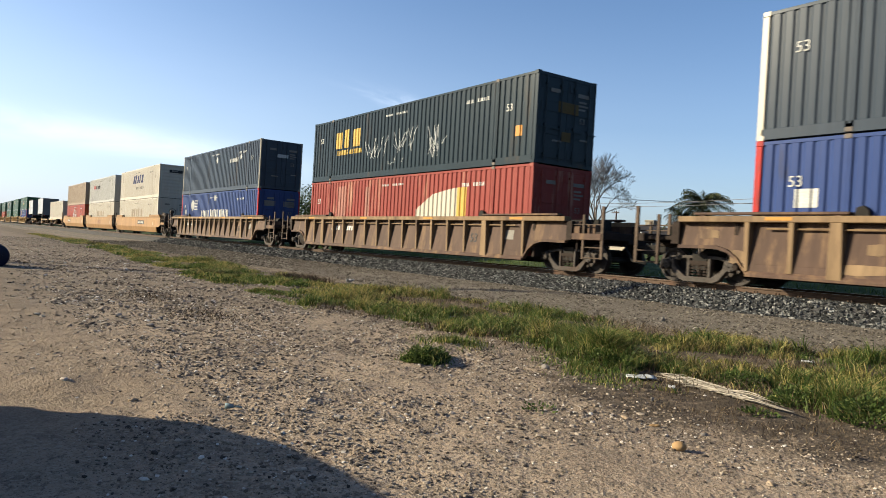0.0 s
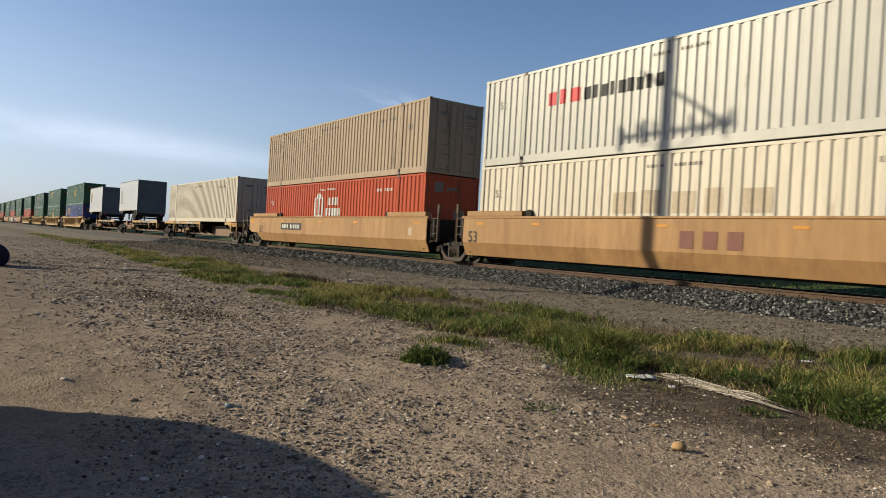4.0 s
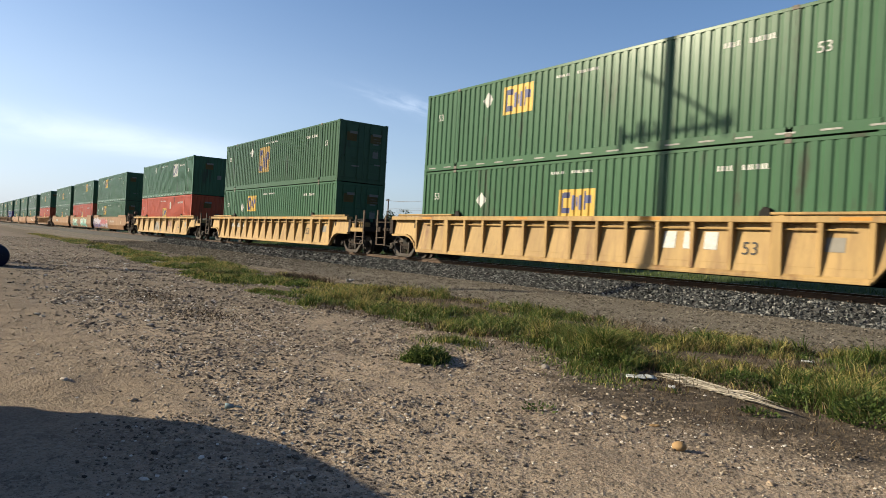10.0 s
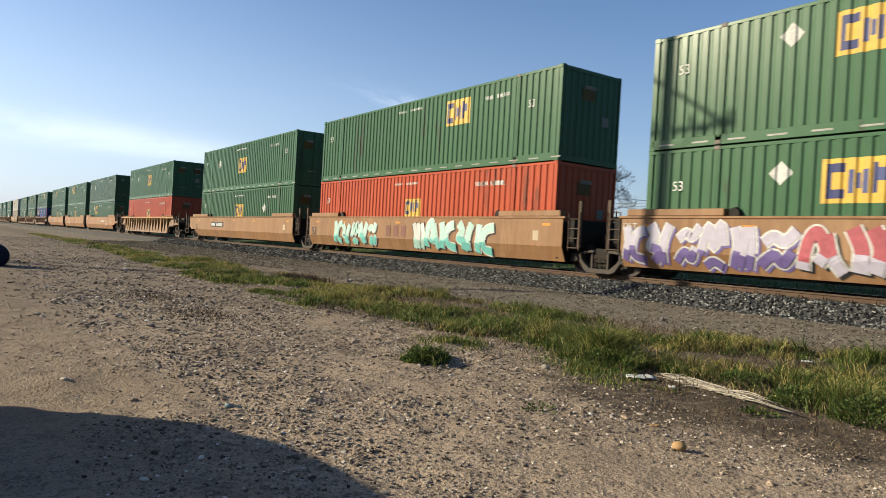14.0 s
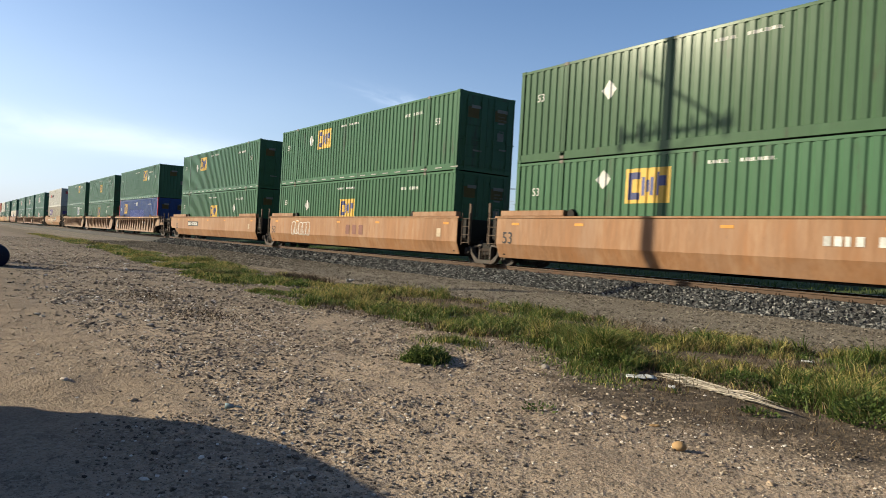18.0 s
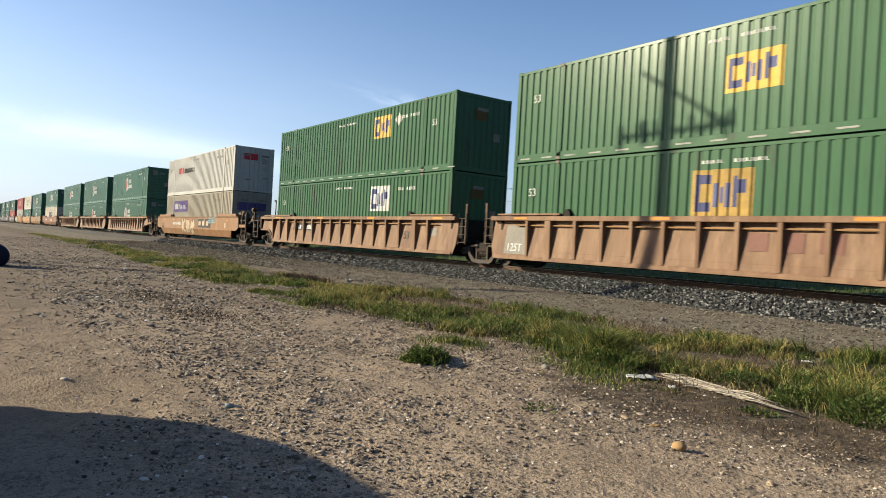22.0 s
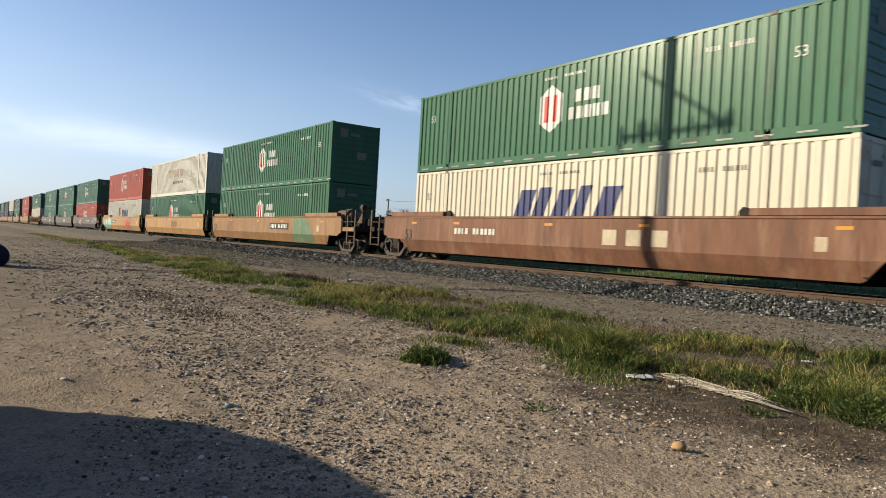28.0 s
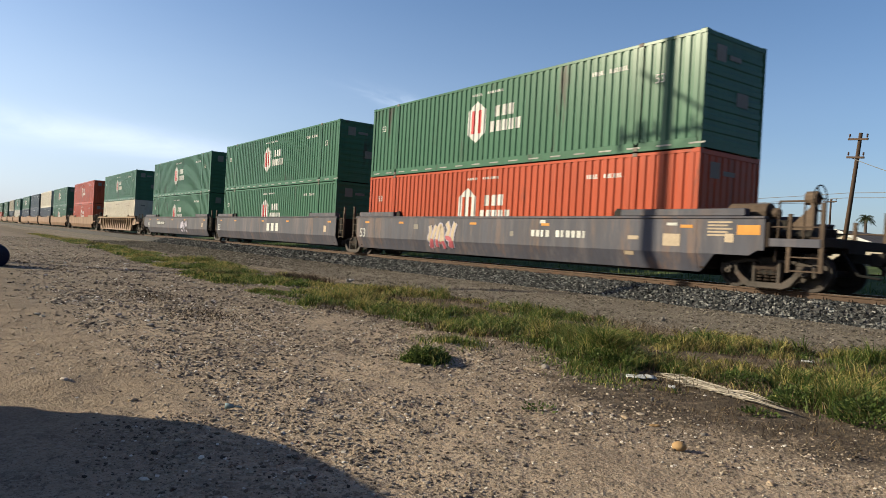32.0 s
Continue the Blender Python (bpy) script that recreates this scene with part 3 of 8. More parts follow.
def well_wagon(kind, color, u, left="end", right="end", pitch=1.0, note="", trim=None, near=True):
    """A well wagon. kind 'ribbed' has upright side ribs, 'smooth' a folded plate side."""
    mat = CAR_PAINTS[color]
    cap = CAR_PAINTS[trim] if trim else mat
    w = thing("well_wagon", f"{WAGON_WORDS[color]} {'ribbed' if kind == 'ribbed' else 'smooth-sided'} steel container well wagon {note}".strip(), "rail wagon", "wagons of the train")
    reach = 9.82 if kind == "ribbed" else 9.95
    xl, xr = (-reach if left == "end" else -8.75), (reach if right == "end" else 8.75)
    for s in (1, -1):
        turn = pose(0, 0, 0) if s > 0 else pose(0, 0, 0) @ Matrix.Diagonal((1, -1, 1, 1))
        if kind == "ribbed":
            sd = part("side_sheet", shared(("rside", color, left, right), "side_sheet", lambda: leaning_sheet(xl, xr, left, right), mat), w, at=turn)
            part("top_chord", shared(("rtop", trim or color, left, right), "top_chord", lambda: Geo().box(xl, xr, -1.58, -1.3, 2.04, 2.18), cap, 0.012), w, at=turn)
            part("bottom_chord", shared(("rbot", color, left, right), "bottom_chord", lambda: Geo().prism_x([(-1.46, 0.83), (-1.56, 0.83), (-1.56, 0.89), (-1.51, 0.96), (-1.46, 0.96)], xl + (1.8 if left == "end" else 0.2), xr - (1.8 if right == "end" else 0.2)), mat, 0.006), w, at=turn)
            rib = shared(("rib", trim or color), "rib", lambda: Geo().loft([[(-0.05, sheet_y(0.95) + 0.01, 0.95), (0.05, sheet_y(0.95) + 0.01, 0.95), (0.05, -1.54, 0.95), (-0.05, -1.54, 0.95)], [(-0.06, sheet_y(2.04) + 0.01, 2.04), (0.06, sheet_y(2.04) + 0.01, 2.04), (0.06, -1.575, 2.04), (-0.06, -1.575, 2.04)]]), cap, 0.008)
            wide_post = shared(("widepost", trim or color), "lifting_post", lambda: Geo().loft([[(-0.15, sheet_y(0.88) + 0.01, 0.88), (0.15, sheet_y(0.88) + 0.01, 0.88), (0.15, -1.565, 0.88), (-0.15, -1.565, 0.88)], [(-0.12, sheet_y(2.04) + 0.01, 2.04), (0.12, sheet_y(2.04) + 0.01, 2.04), (0.12, -1.578, 2.04), (-0.12, -1.578, 2.04)]]), cap, 0.008)
            for x in (-6.1, 6.1):
                part("lifting_post", wide_post, w, "broad post under the container lifting point", at=turn @ pose(x, 0, 0))
            n = int(round(16.4 / pitch))
            for i in range(n + 1):
                x = -8.02 + i * 16.04 / n
                if abs(abs(x) - 6.1) > 0.3 and (xl + 1.4 < x < xr - 1.4 or abs(x) < 7.5):
                    part("rib", rib, w, at=turn @ pose(x, 0, 0))
            if near:
                part("pipe", shared(("pipe", color), "pipe", pipe_run, cap), w, "thin brake pipe along the side", at=turn @ pose(0, -1.47, 1.9))
            for e, end in ((-1, left), (1, right)):
                if end == "end":
                    arch = shared(("archrib", color), "wheel_arch", lambda: Geo().loft([[(x, y, z) for y, z in ((-1.38, zz), (-1.53, zz), (-1.53, zz - 0.08), (-1.38, zz - 0.08)) for x in (xx,)] for xx, zz in ((8.02, 0.94), (8.26, 1.25), (8.51, 1.42), (8.81, 1.5), (9.82, 1.49))]), mat)
                    part("wheel_arch", arch, w, at=turn @ (pose(0, 0, 0) if e > 0 else Matrix.Diagonal((-1, 1, 1, 1))))
        else:
            out = [(-1.52, 2.16), (-1.52, 1.3), (-1.35, 0.86), (-1.32, 0.86), (-1.49, 1.3), (-1.49, 2.16)]

            def smooth_side():
                g = Geo()
                g.prism_x(out, xl + (1.7 if left == "end" else 0.1), xr - (1.7 if right == "end" else 0.1))
                for e, end, x in ((-1, left, xl), (1, right, xr)):
                    if end == "end":
                        g.prism_y([(x - e * 1.7, 2.16), (x, 2.16), (x, 1.42), (x - e * 0.15, 1.42), (x - e * 0.35, 1.3), (x - e * 1.7, 1.3)], -1.52, -1.49)
                        g.loft([[(x - e * 1.7, -1.52, 1.3), (x - e * 1.7, -1.35, 0.86), (x - e * 1.7, -1.32, 0.86), (x - e * 1.7, -1.49, 1.3)], [(x - e * 1.2, -1.52, 1.3), (x - e * 1.62, -1.36, 0.9), (x - e * 1.62, -1.33, 0.9), (x - e * 1.2, -1.49, 1.3)]])
                return g
            part("side_plate", shared(("sside", color, left, right), "side_plate", smooth_side, mat, 0.006), w, at=turn)
            part("top_chord", shared(("stop", color, left, right), "top_chord", lambda: Geo().box(xl, xr, -1.55, -1.4, 2.12, 2.18), mat, 0.01), w, at=turn)
        for e, end in ((-1, left), (1, right)):
            mirror = pose(0, 0, 0) if e > 0 else Matrix.Diagonal((-1, 1, 1, 1))
            a, b = (5.9, 9.45) if end == "end" else (5.7, 8.5)
            part("walkway", shared(("walkway", kind, color, end), "walkway", lambda: Geo().box(a, b, -1.5, -1.28, 2.21 if kind == "ribbed" else 2.19, 2.27 if kind == "ribbed" else 2.36).box(a + 0.15, a + 0.3, -1.47, -1.33, 2.17, 2.22).box(b - 0.3, b - 0.15, -1.47, -1.33, 2.17, 2.22), mat, 0.01), w, "raised walkway plate", at=turn @ mirror)
            part("guide_cone", shared("guide", "guide_cone", lambda: Geo().prism_y([(0, 2.17), (0.3, 2.17), (0.26, 2.36), (0.12, 2.4), (0.02, 2.3)], -1.4, -1.3), DARK, 0.01), w, "dark corner guide", at=turn @ mirror @ pose(a - 0.34, 0, 0))
    part("well_floor", shared("wfloor", "well_floor", lambda: Geo().box(-8.2, 8.2, -1.2, -0.85, 0.8, 0.9).box(-8.2, 8.2, 0.85, 1.2, 0.8, 0.9).box(-8.2, -7.6, -1.2, 1.2, 0.8, 0.95).box(7.6, 8.2, -1.2, 1.2, 0.8, 0.95).box(-1, 1, -1.2, 1.2, 0.8, 0.95), DARK), w)
    for e, end in ((-1, left), (1, right)):
        m = pose(0, 0, 0) if e > 0 else pose(0, 0, 0, 0, 0, 180)
        part("bulkhead", shared(("bulk", color), "bulkhead", lambda: Geo().box(8.3, 8.42, -1.4, 1.4, 0.95, 2.05), GRIME, 0.01), w, at=m)
        if end == "end":
            part("end_platform", shared(("plat", color), "end_platform", lambda: Geo().box(8.4, 11.2, -0.4, 0.4, 1.45, 1.75).box(9.8, 10.9, -1.35, 1.35, 1.6, 1.7).box(10.9, 11.2, -1.45, 1.45, 1.55, 1.75).box(9.82, 10.05, -1.5, -1.35, 1.5, 2.05).box(9.82, 10.05, 1.35, 1.5, 1.5, 2.05).box(8.5, 9.9, -0.75, 0.75, 1.75, 1.85), GRIME, 0.012), w, at=m)
            part("hose", shared("hose", "hose", lambda: Geo().tube((11.1, -0.5, 1.5), (11.5, -0.55, 1.0), 0.03, 6).tube((11.5, -0.55, 1.0), (11.9, -0.45, 0.95), 0.03, 6), RUBBER), w, "black air hose", at=m)
            if kind == "smooth":
                part("hand_rail", shared(("hrail", color), "hand_rail", lambda: Geo().tube((10.2, -1.42, 1.6), (10.2, -1.42, 2.5), 0.022, 6).tube((10.2, -1.42, 2.5), (10.75, -1.42, 2.5), 0.022, 6).tube((10.75, -1.42, 2.5), (10.75, -1.42, 1.6), 0.022, 6), DULL), w, at=m)
            for s in (-1, 1):
                part("grab_post", shared(("gpost", color), "grab_post", lambda: Geo().box(-0.045, 0.045, -0.03, 0.03, 1.0, 2.45).tube((0, 0, 1.95), (-1.1, 0, 1.95), 0.018, 6), DULL), w, at=m @ pose(11.15, s * 1.44, 0))
                part("ladder", shared(("steps",), "ladder", end_steps, DULL), w, at=m @ pose(10.47, s * 1.45, 0.98))
            part("brake_cylinder", shared("bcyl", "brake_cylinder", lambda: Geo().tube((8.8, -0.5, 1.95), (9.7, -0.5, 1.95), 0.2, 12), DARK), w, "dark brake cylinder", at=m)
            part("valve_box", shared("bvalve", "valve_box", lambda: Geo().box(9.0, 9.5, 0.2, 0.8, 1.75, 2.2), DARK, 0.02), w, "dark valve box", at=m)
            part("air_tank", shared("btank", "air_tank", lambda: Geo().tube((9.9, -0.9, 1.8), (10.7, -0.9, 1.8), 0.12, 10), DARK), w, "dark air tank", at=m)
            if e > 0 and kind == "smooth":
                part("brake_wheel", shared("bwheel", "brake_wheel", brake_wheel, DARK), w, "dark round brake wheel", at=m @ pose(10.72, -0.75, 2.62))
                part("brake_stand", shared("bstand", "brake_stand", lambda: Geo().box(-0.05, 0.05, -0.09, 0.09, 1.6, 2.6).tube((-0.16, 0, 2.62), (0.1, 0, 2.62), 0.15, 12).prism_y([(-0.75, 1.75), (-0.05, 1.75), (-0.05, 2.45)], -0.03, 0.03), DULL, 0.01), w, at=m @ pose(10.6, -0.75, 0))
            part("side_sill", shared(("sill", color), "side_sill", lambda: Geo().box(9.84, 11.15, -1.49, -1.4, 1.52, 1.7), mat, 0.01), w, at=m)
            if kind == "smooth":
                part("valve_gear", shared("vgear", "valve_gear", lambda: Geo().tube((8.8, -0.95, 2.28), (9.75, -0.95, 2.28), 0.23, 14).tube((9.75, -0.95, 2.28), (9.95, -0.95, 2.28), 0.12, 10).box(8.95, 9.05, -1.15, -0.75, 1.72, 2.2).box(9.5, 9.6, -1.15, -0.75, 1.72, 2.2).box(9.2, 9.45, -0.6, -0.2, 1.72, 2.05), DULL, 0.01), w, "grimy brake valve gear", at=m)
            else:
                part("air_tank", shared(("rtank", color), "air_tank", lambda: Geo().tube((9.92, -1.12, 1.9), (10.12, -1.12, 1.9), 0.17, 12).tube((10.12, -1.12, 1.9), (10.16, -1.12, 1.9), 0.05, 8).box(9.95, 10.3, -1.44, -1.3, 1.68, 1.9).box(10.45, 10.75, -1.3, -0.9, 1.68, 1.95), mat, 0.012), w, "painted end tank and boxes", at=m)
            part("pipework", shared("pwork", "pipework", lambda: Geo().tube((8.6, -1.3, 1.85), (10.1, -1.3, 1.85), 0.03, 6).tube((10.1, -1.3, 1.85), (10.1, -1.3, 1.2), 0.03, 6).tube((9.0, -1.25, 2.3), (9.0, -1.25, 1.3), 0.025, 6).tube((9.6, -1.32, 1.95), (11.0, -0.9, 1.5), 0.03, 6), GRIME), w, "grimy bent pipes", at=m)
            part("coupler", shared("coupler", "coupler", coupler, DARK, 0.015), w, at=m @ pose(11.62, 0, 1.35))
            bogie(w, e * (9.52 if kind == "ribbed" else 9.78))
        else:
            part("joint_beam", shared(("joint", color), "joint_beam", lambda: Geo().box(8.4, 9.6, -0.3, 0.3, 1.42, 1.72).box(8.75, 9.0, -1.4, 1.4, 1.45, 2.1).prism_x([(-1.4, 1.45), (-1.2, 1.25), (1.2, 1.25), (1.4, 1.45)], 8.75, 9.0), DARK, 0.012), w, at=m)
            for s in (-1, 1):
                part("grab_post", shared(("jpost", color), "grab_post", lambda: Geo().box(-0.05, 0.05, -0.035, 0.035, 1.3, 2.62), DULL), w, at=m @ pose(9.2, s * 1.38, 0))
                part("ladder", shared(("ladder",), "ladder", ladder, DULL), w, at=m @ pose(8.8, s * 1.42, 1.2))
            if e < 0:
                bogie(w, -9.74)
    MOVERS.append((w, u - LONG / 2, 0.0))
    return w


def wagon_codes(w, kind, x, mat=WHITE_MARK, board=True):
    """The wagon's number panel: plain bars."""
    y = RY if kind == "ribbed" else SY
    if board:
        mark(w, "number_board", bar(x, 1.5, 2.6, 0.34), DARK_MARK, flat=True, y=y)
    for i in range(11):
        if i != 4:
            mark(w, "code_mark", bar(x + 0.15 + i * 0.21, 1.57, (0.14, 0.15, 0.1, 0.15)[i % 4], 0.2), mat, flat=True, y=y, lift=0.006)


def reflectors(w, y=-1.526, z=1.9):
    for x in (-7.9, -5.2, -0.6, 2.9, 7.8):
        mark(w, "reflector", bar(x, z, 0.34, 0.075), ORANGE_MARK, flat=True, y=y)


def on_side(x, z, y, lift):
    """A place on a wagon side, which leans in below its fold on the smooth wagons."""
    if y == RY:
        return (x, sheet_y(z) - lift, z)
    return (x, y - lift + max(0.0, 1.3 - z) * 0.387, z)


def ribbon(g, path, wide, y, lift):
    """A sprayed line of even width along (x, z) points."""
    left, right = [], []
    for i, (x, z) in enumerate(path):
        a, b = path[max(0, i - 1)], path[min(len(path) - 1, i + 1)]
        dx, dz = b[0] - a[0], b[1] - a[1]
        k = wide / 2 / max(math.hypot(dx, dz), 1e-6)
        left.append(on_side(x - dz * k, z + dx * k, y, lift)), right.append(on_side(x + dz * k, z - dx * k, y, lift))
    g.loft([left, right], closed=False)


def curve_through(points, per=6):
    """A smooth path through the points."""
    p = [points[0]] + list(points) + [points[-1]]
    out = []
    for a, b, c, d in zip(p, p[1:], p[2:], p[3:]):
        for k in range(per):
            t = k / per
            out.append(tuple(0.5 * (2 * b[i] + (c[i] - a[i]) * t + (2 * a[i] - 5 * b[i] + 4 * c[i] - d[i]) * t * t + (3 * b[i] - a[i] - 3 * c[i] + d[i]) * t ** 3) for i in (0, 1)))
    return out + [points[-1]]


# bent strokes that spell nothing: (across, up) within a unit square
SPRAYED = (
    (((0.0, 0.05), (0.12, 0.75), (0.4, 1.0), (0.55, 0.55), (0.42, 0.2)), ((0.62, 0.95), (0.78, 0.4), (1.0, 0.0))),
    (((0.05, 1.0), (0.3, 0.7), (0.1, 0.42), (0.5, 0.3), (0.3, 0.0)), ((0.6, 0.0), (0.72, 0.6), (1.0, 1.0))),
    (((0.0, 0.3), (0.25, 0.95), (0.55, 0.45), (0.8, 1.0), (1.0, 0.5)), ((0.2, 0.0), (0.55, 0.12), (0.9, 0.0))),
    (((0.1, 0.0), (0.25, 0.5), (0.05, 1.0)), ((0.45, 1.0), (0.6, 0.5), (0.4, 0.0)), ((0.8, 0.0), (0.95, 0.5), (0.78, 1.0))),
    (((0.0, 0.62), (0.35, 0.8), (0.7, 0.68), (1.0, 0.98)), ((0.05, 0.0), (0.4, 0.3), (0.7, 0.1), (1.0, 0.42))),
    (((0.95, 0.9), (0.55, 0.8), (0.35, 0.5), (0.5, 0.15), (1.0, 0.05)), ((0.0, 1.0), (0.12, 0.5), (0.0, 0.0))),
)


def scrawl(w, x, z, letters, h, mat, edge=None, y=-1.53, seed=1, width=0.5, second=None, shade=None):
    """Sprayed letter-like shapes of thick bent strokes over wider outlines, with a second tone in their lower part."""
    rng = random.Random(seed)
    under, fill, low, drop = Geo(), Geo(), Geo(), Geo()
    lift = 0.0
    last = -1
    for i in range(letters):
        ww = width * rng.uniform(0.88, 1.15)
        thick = 0.25 * ww if mat else 0.035
        zz, hh = z + rng.uniform(-0.03, 0.05) * h, h * rng.uniform(0.88, 1.03)
        lean = rng.uniform(-0.05, 0.14) * h
        if not mat:
            puff = [(math.cos(0.2618 * q), math.sin(0.2618 * q)) for q in range(25)]
            power = rng.uniform(0.55, 0.8)
            loop = [(x + ww * (0.5 + 0.5 * math.copysign(abs(a) ** power, a)) + lean * b * 0.5, zz + hh * (0.5 + 0.5 * math.copysign(abs(b) ** power, b))) for a, b in puff]
            ribbon(under, loop, thick, y, 0.006 + 0.0003 * i)
            cx, cz = x + ww * rng.uniform(0.35, 0.65), zz + hh * rng.uniform(0.3, 0.6)
            ribbon(under, curve_through([(cx, zz + thick), (cx + 0.06 * ww, cz), (cx + 0.2 * ww, cz + 0.1 * hh)]), thick, y, 0.007 + 0.0003 * i)
            x += ww * 0.86
            continue
        kind = rng.choice([k for k in range(len(SPRAYED)) if k != last])
        last = kind
        for stroke in SPRAYED[kind]:
            path = curve_through([(x + 0.12 * ww + (u + rng.uniform(-0.05, 0.05)) * (ww - 0.24 * ww) + lean * v, zz + thick / 2 + v * (hh - thick)) for u, v in stroke])
            lift += 0.0003
            if edge:
                ribbon(under, path, thick + 0.085, y, 0.005 + lift * 0.3)
            if shade:
                ribbon(drop, [(a + 0.07, b - 0.05) for a, b in path], thick + 0.06, y, 0.003 + lift * 0.15)
            ribbon(fill, path, thick, y, 0.011 + lift)
            if second:
                run = []
                for p in path + [(0, 99)]:
                    if p[1] < zz + hh * (0.42 + 0.05 * math.sin(9 * p[0])):
                        run.append(p)
                    else:
                        if len(run) > 1:
                            ribbon(low, run, thick * 0.98, y, 0.02 + lift)
                        run = []
        x += ww * 0.95
    for name, g, m in (("sprayed_shadow", drop, shade), ("sprayed_outline", under, edge or mat), ("sprayed_fill", fill, mat), ("sprayed_shading", low, second)):
        if g.v:
            part(name, mesh_of(name, g, m), w)


def end_mark(c, y0, z0, w, h, mat, name="end_logo"):
    """A painted panel on the leading end of a container."""
    out = 0.01 if any(k.name.startswith("door") for k in c.children) else -0.017
    return part(name, shared((name, w, h, mat.name), name, lambda: Geo().box(0, 0.003, 0, w, 0, h), mat), c, at=pose(LONG / 2 + out, y0, z0))


def m_name(c, x0, x1, z0, z1, mat, letters, lean=0.0):
    """A painted name as a row of plain blocks filling the given stretch of the side."""
    step = (x1 - x0 - abs(lean)) / letters
    shapes = []
    for i in range(letters):
        x = x0 + i * step + (0 if lean >= 0 else -lean)
        w = step * (0.62, 0.8, 0.5, 0.72)[(i * 3 + letters) % 4]
        h = (z1 - z0) * (1.0, 0.94, 1.0, 0.9)[(i + letters) % 4]
        shapes.append(slant(x, z0, w, h, lean) if lean else bar(x, z0, w, h))
    for r_ in shapes:
        mark(c, "logo_block", r_, mat, lift=0.007)


def tx_letters(w, x0, x1, z, h, mat, y):
    """Three large worn marks on a wagon side, drawn as plain blocks."""
    k = (x1 - x0) / 3
    for i in range(3):
        mark(w, "wagon_block", bar(x0 + i * k, z + 0.14 * h, k * 0.6, h * 0.72), mat, flat=True, y=y, lift=0.006)


def chalk(c, x, z, n, w, h, seed):
    """Thin chalk strokes, a loose scribbled figure."""
    r_ = random.Random(seed)
    for i in range(n):
        hh = h * r_.uniform(0.25, 1.0)
        mark(c, "chalk_stroke", slant(x + w * r_.uniform(0, 1), z + (h - hh) * r_.uniform(0, 1), r_.uniform(0.03, 0.06), hh, r_.choice((-1, 1)) * r_.uniform(0.08, 0.4)), CHALK_MARK, lift=0.003 + 0.0004 * i)


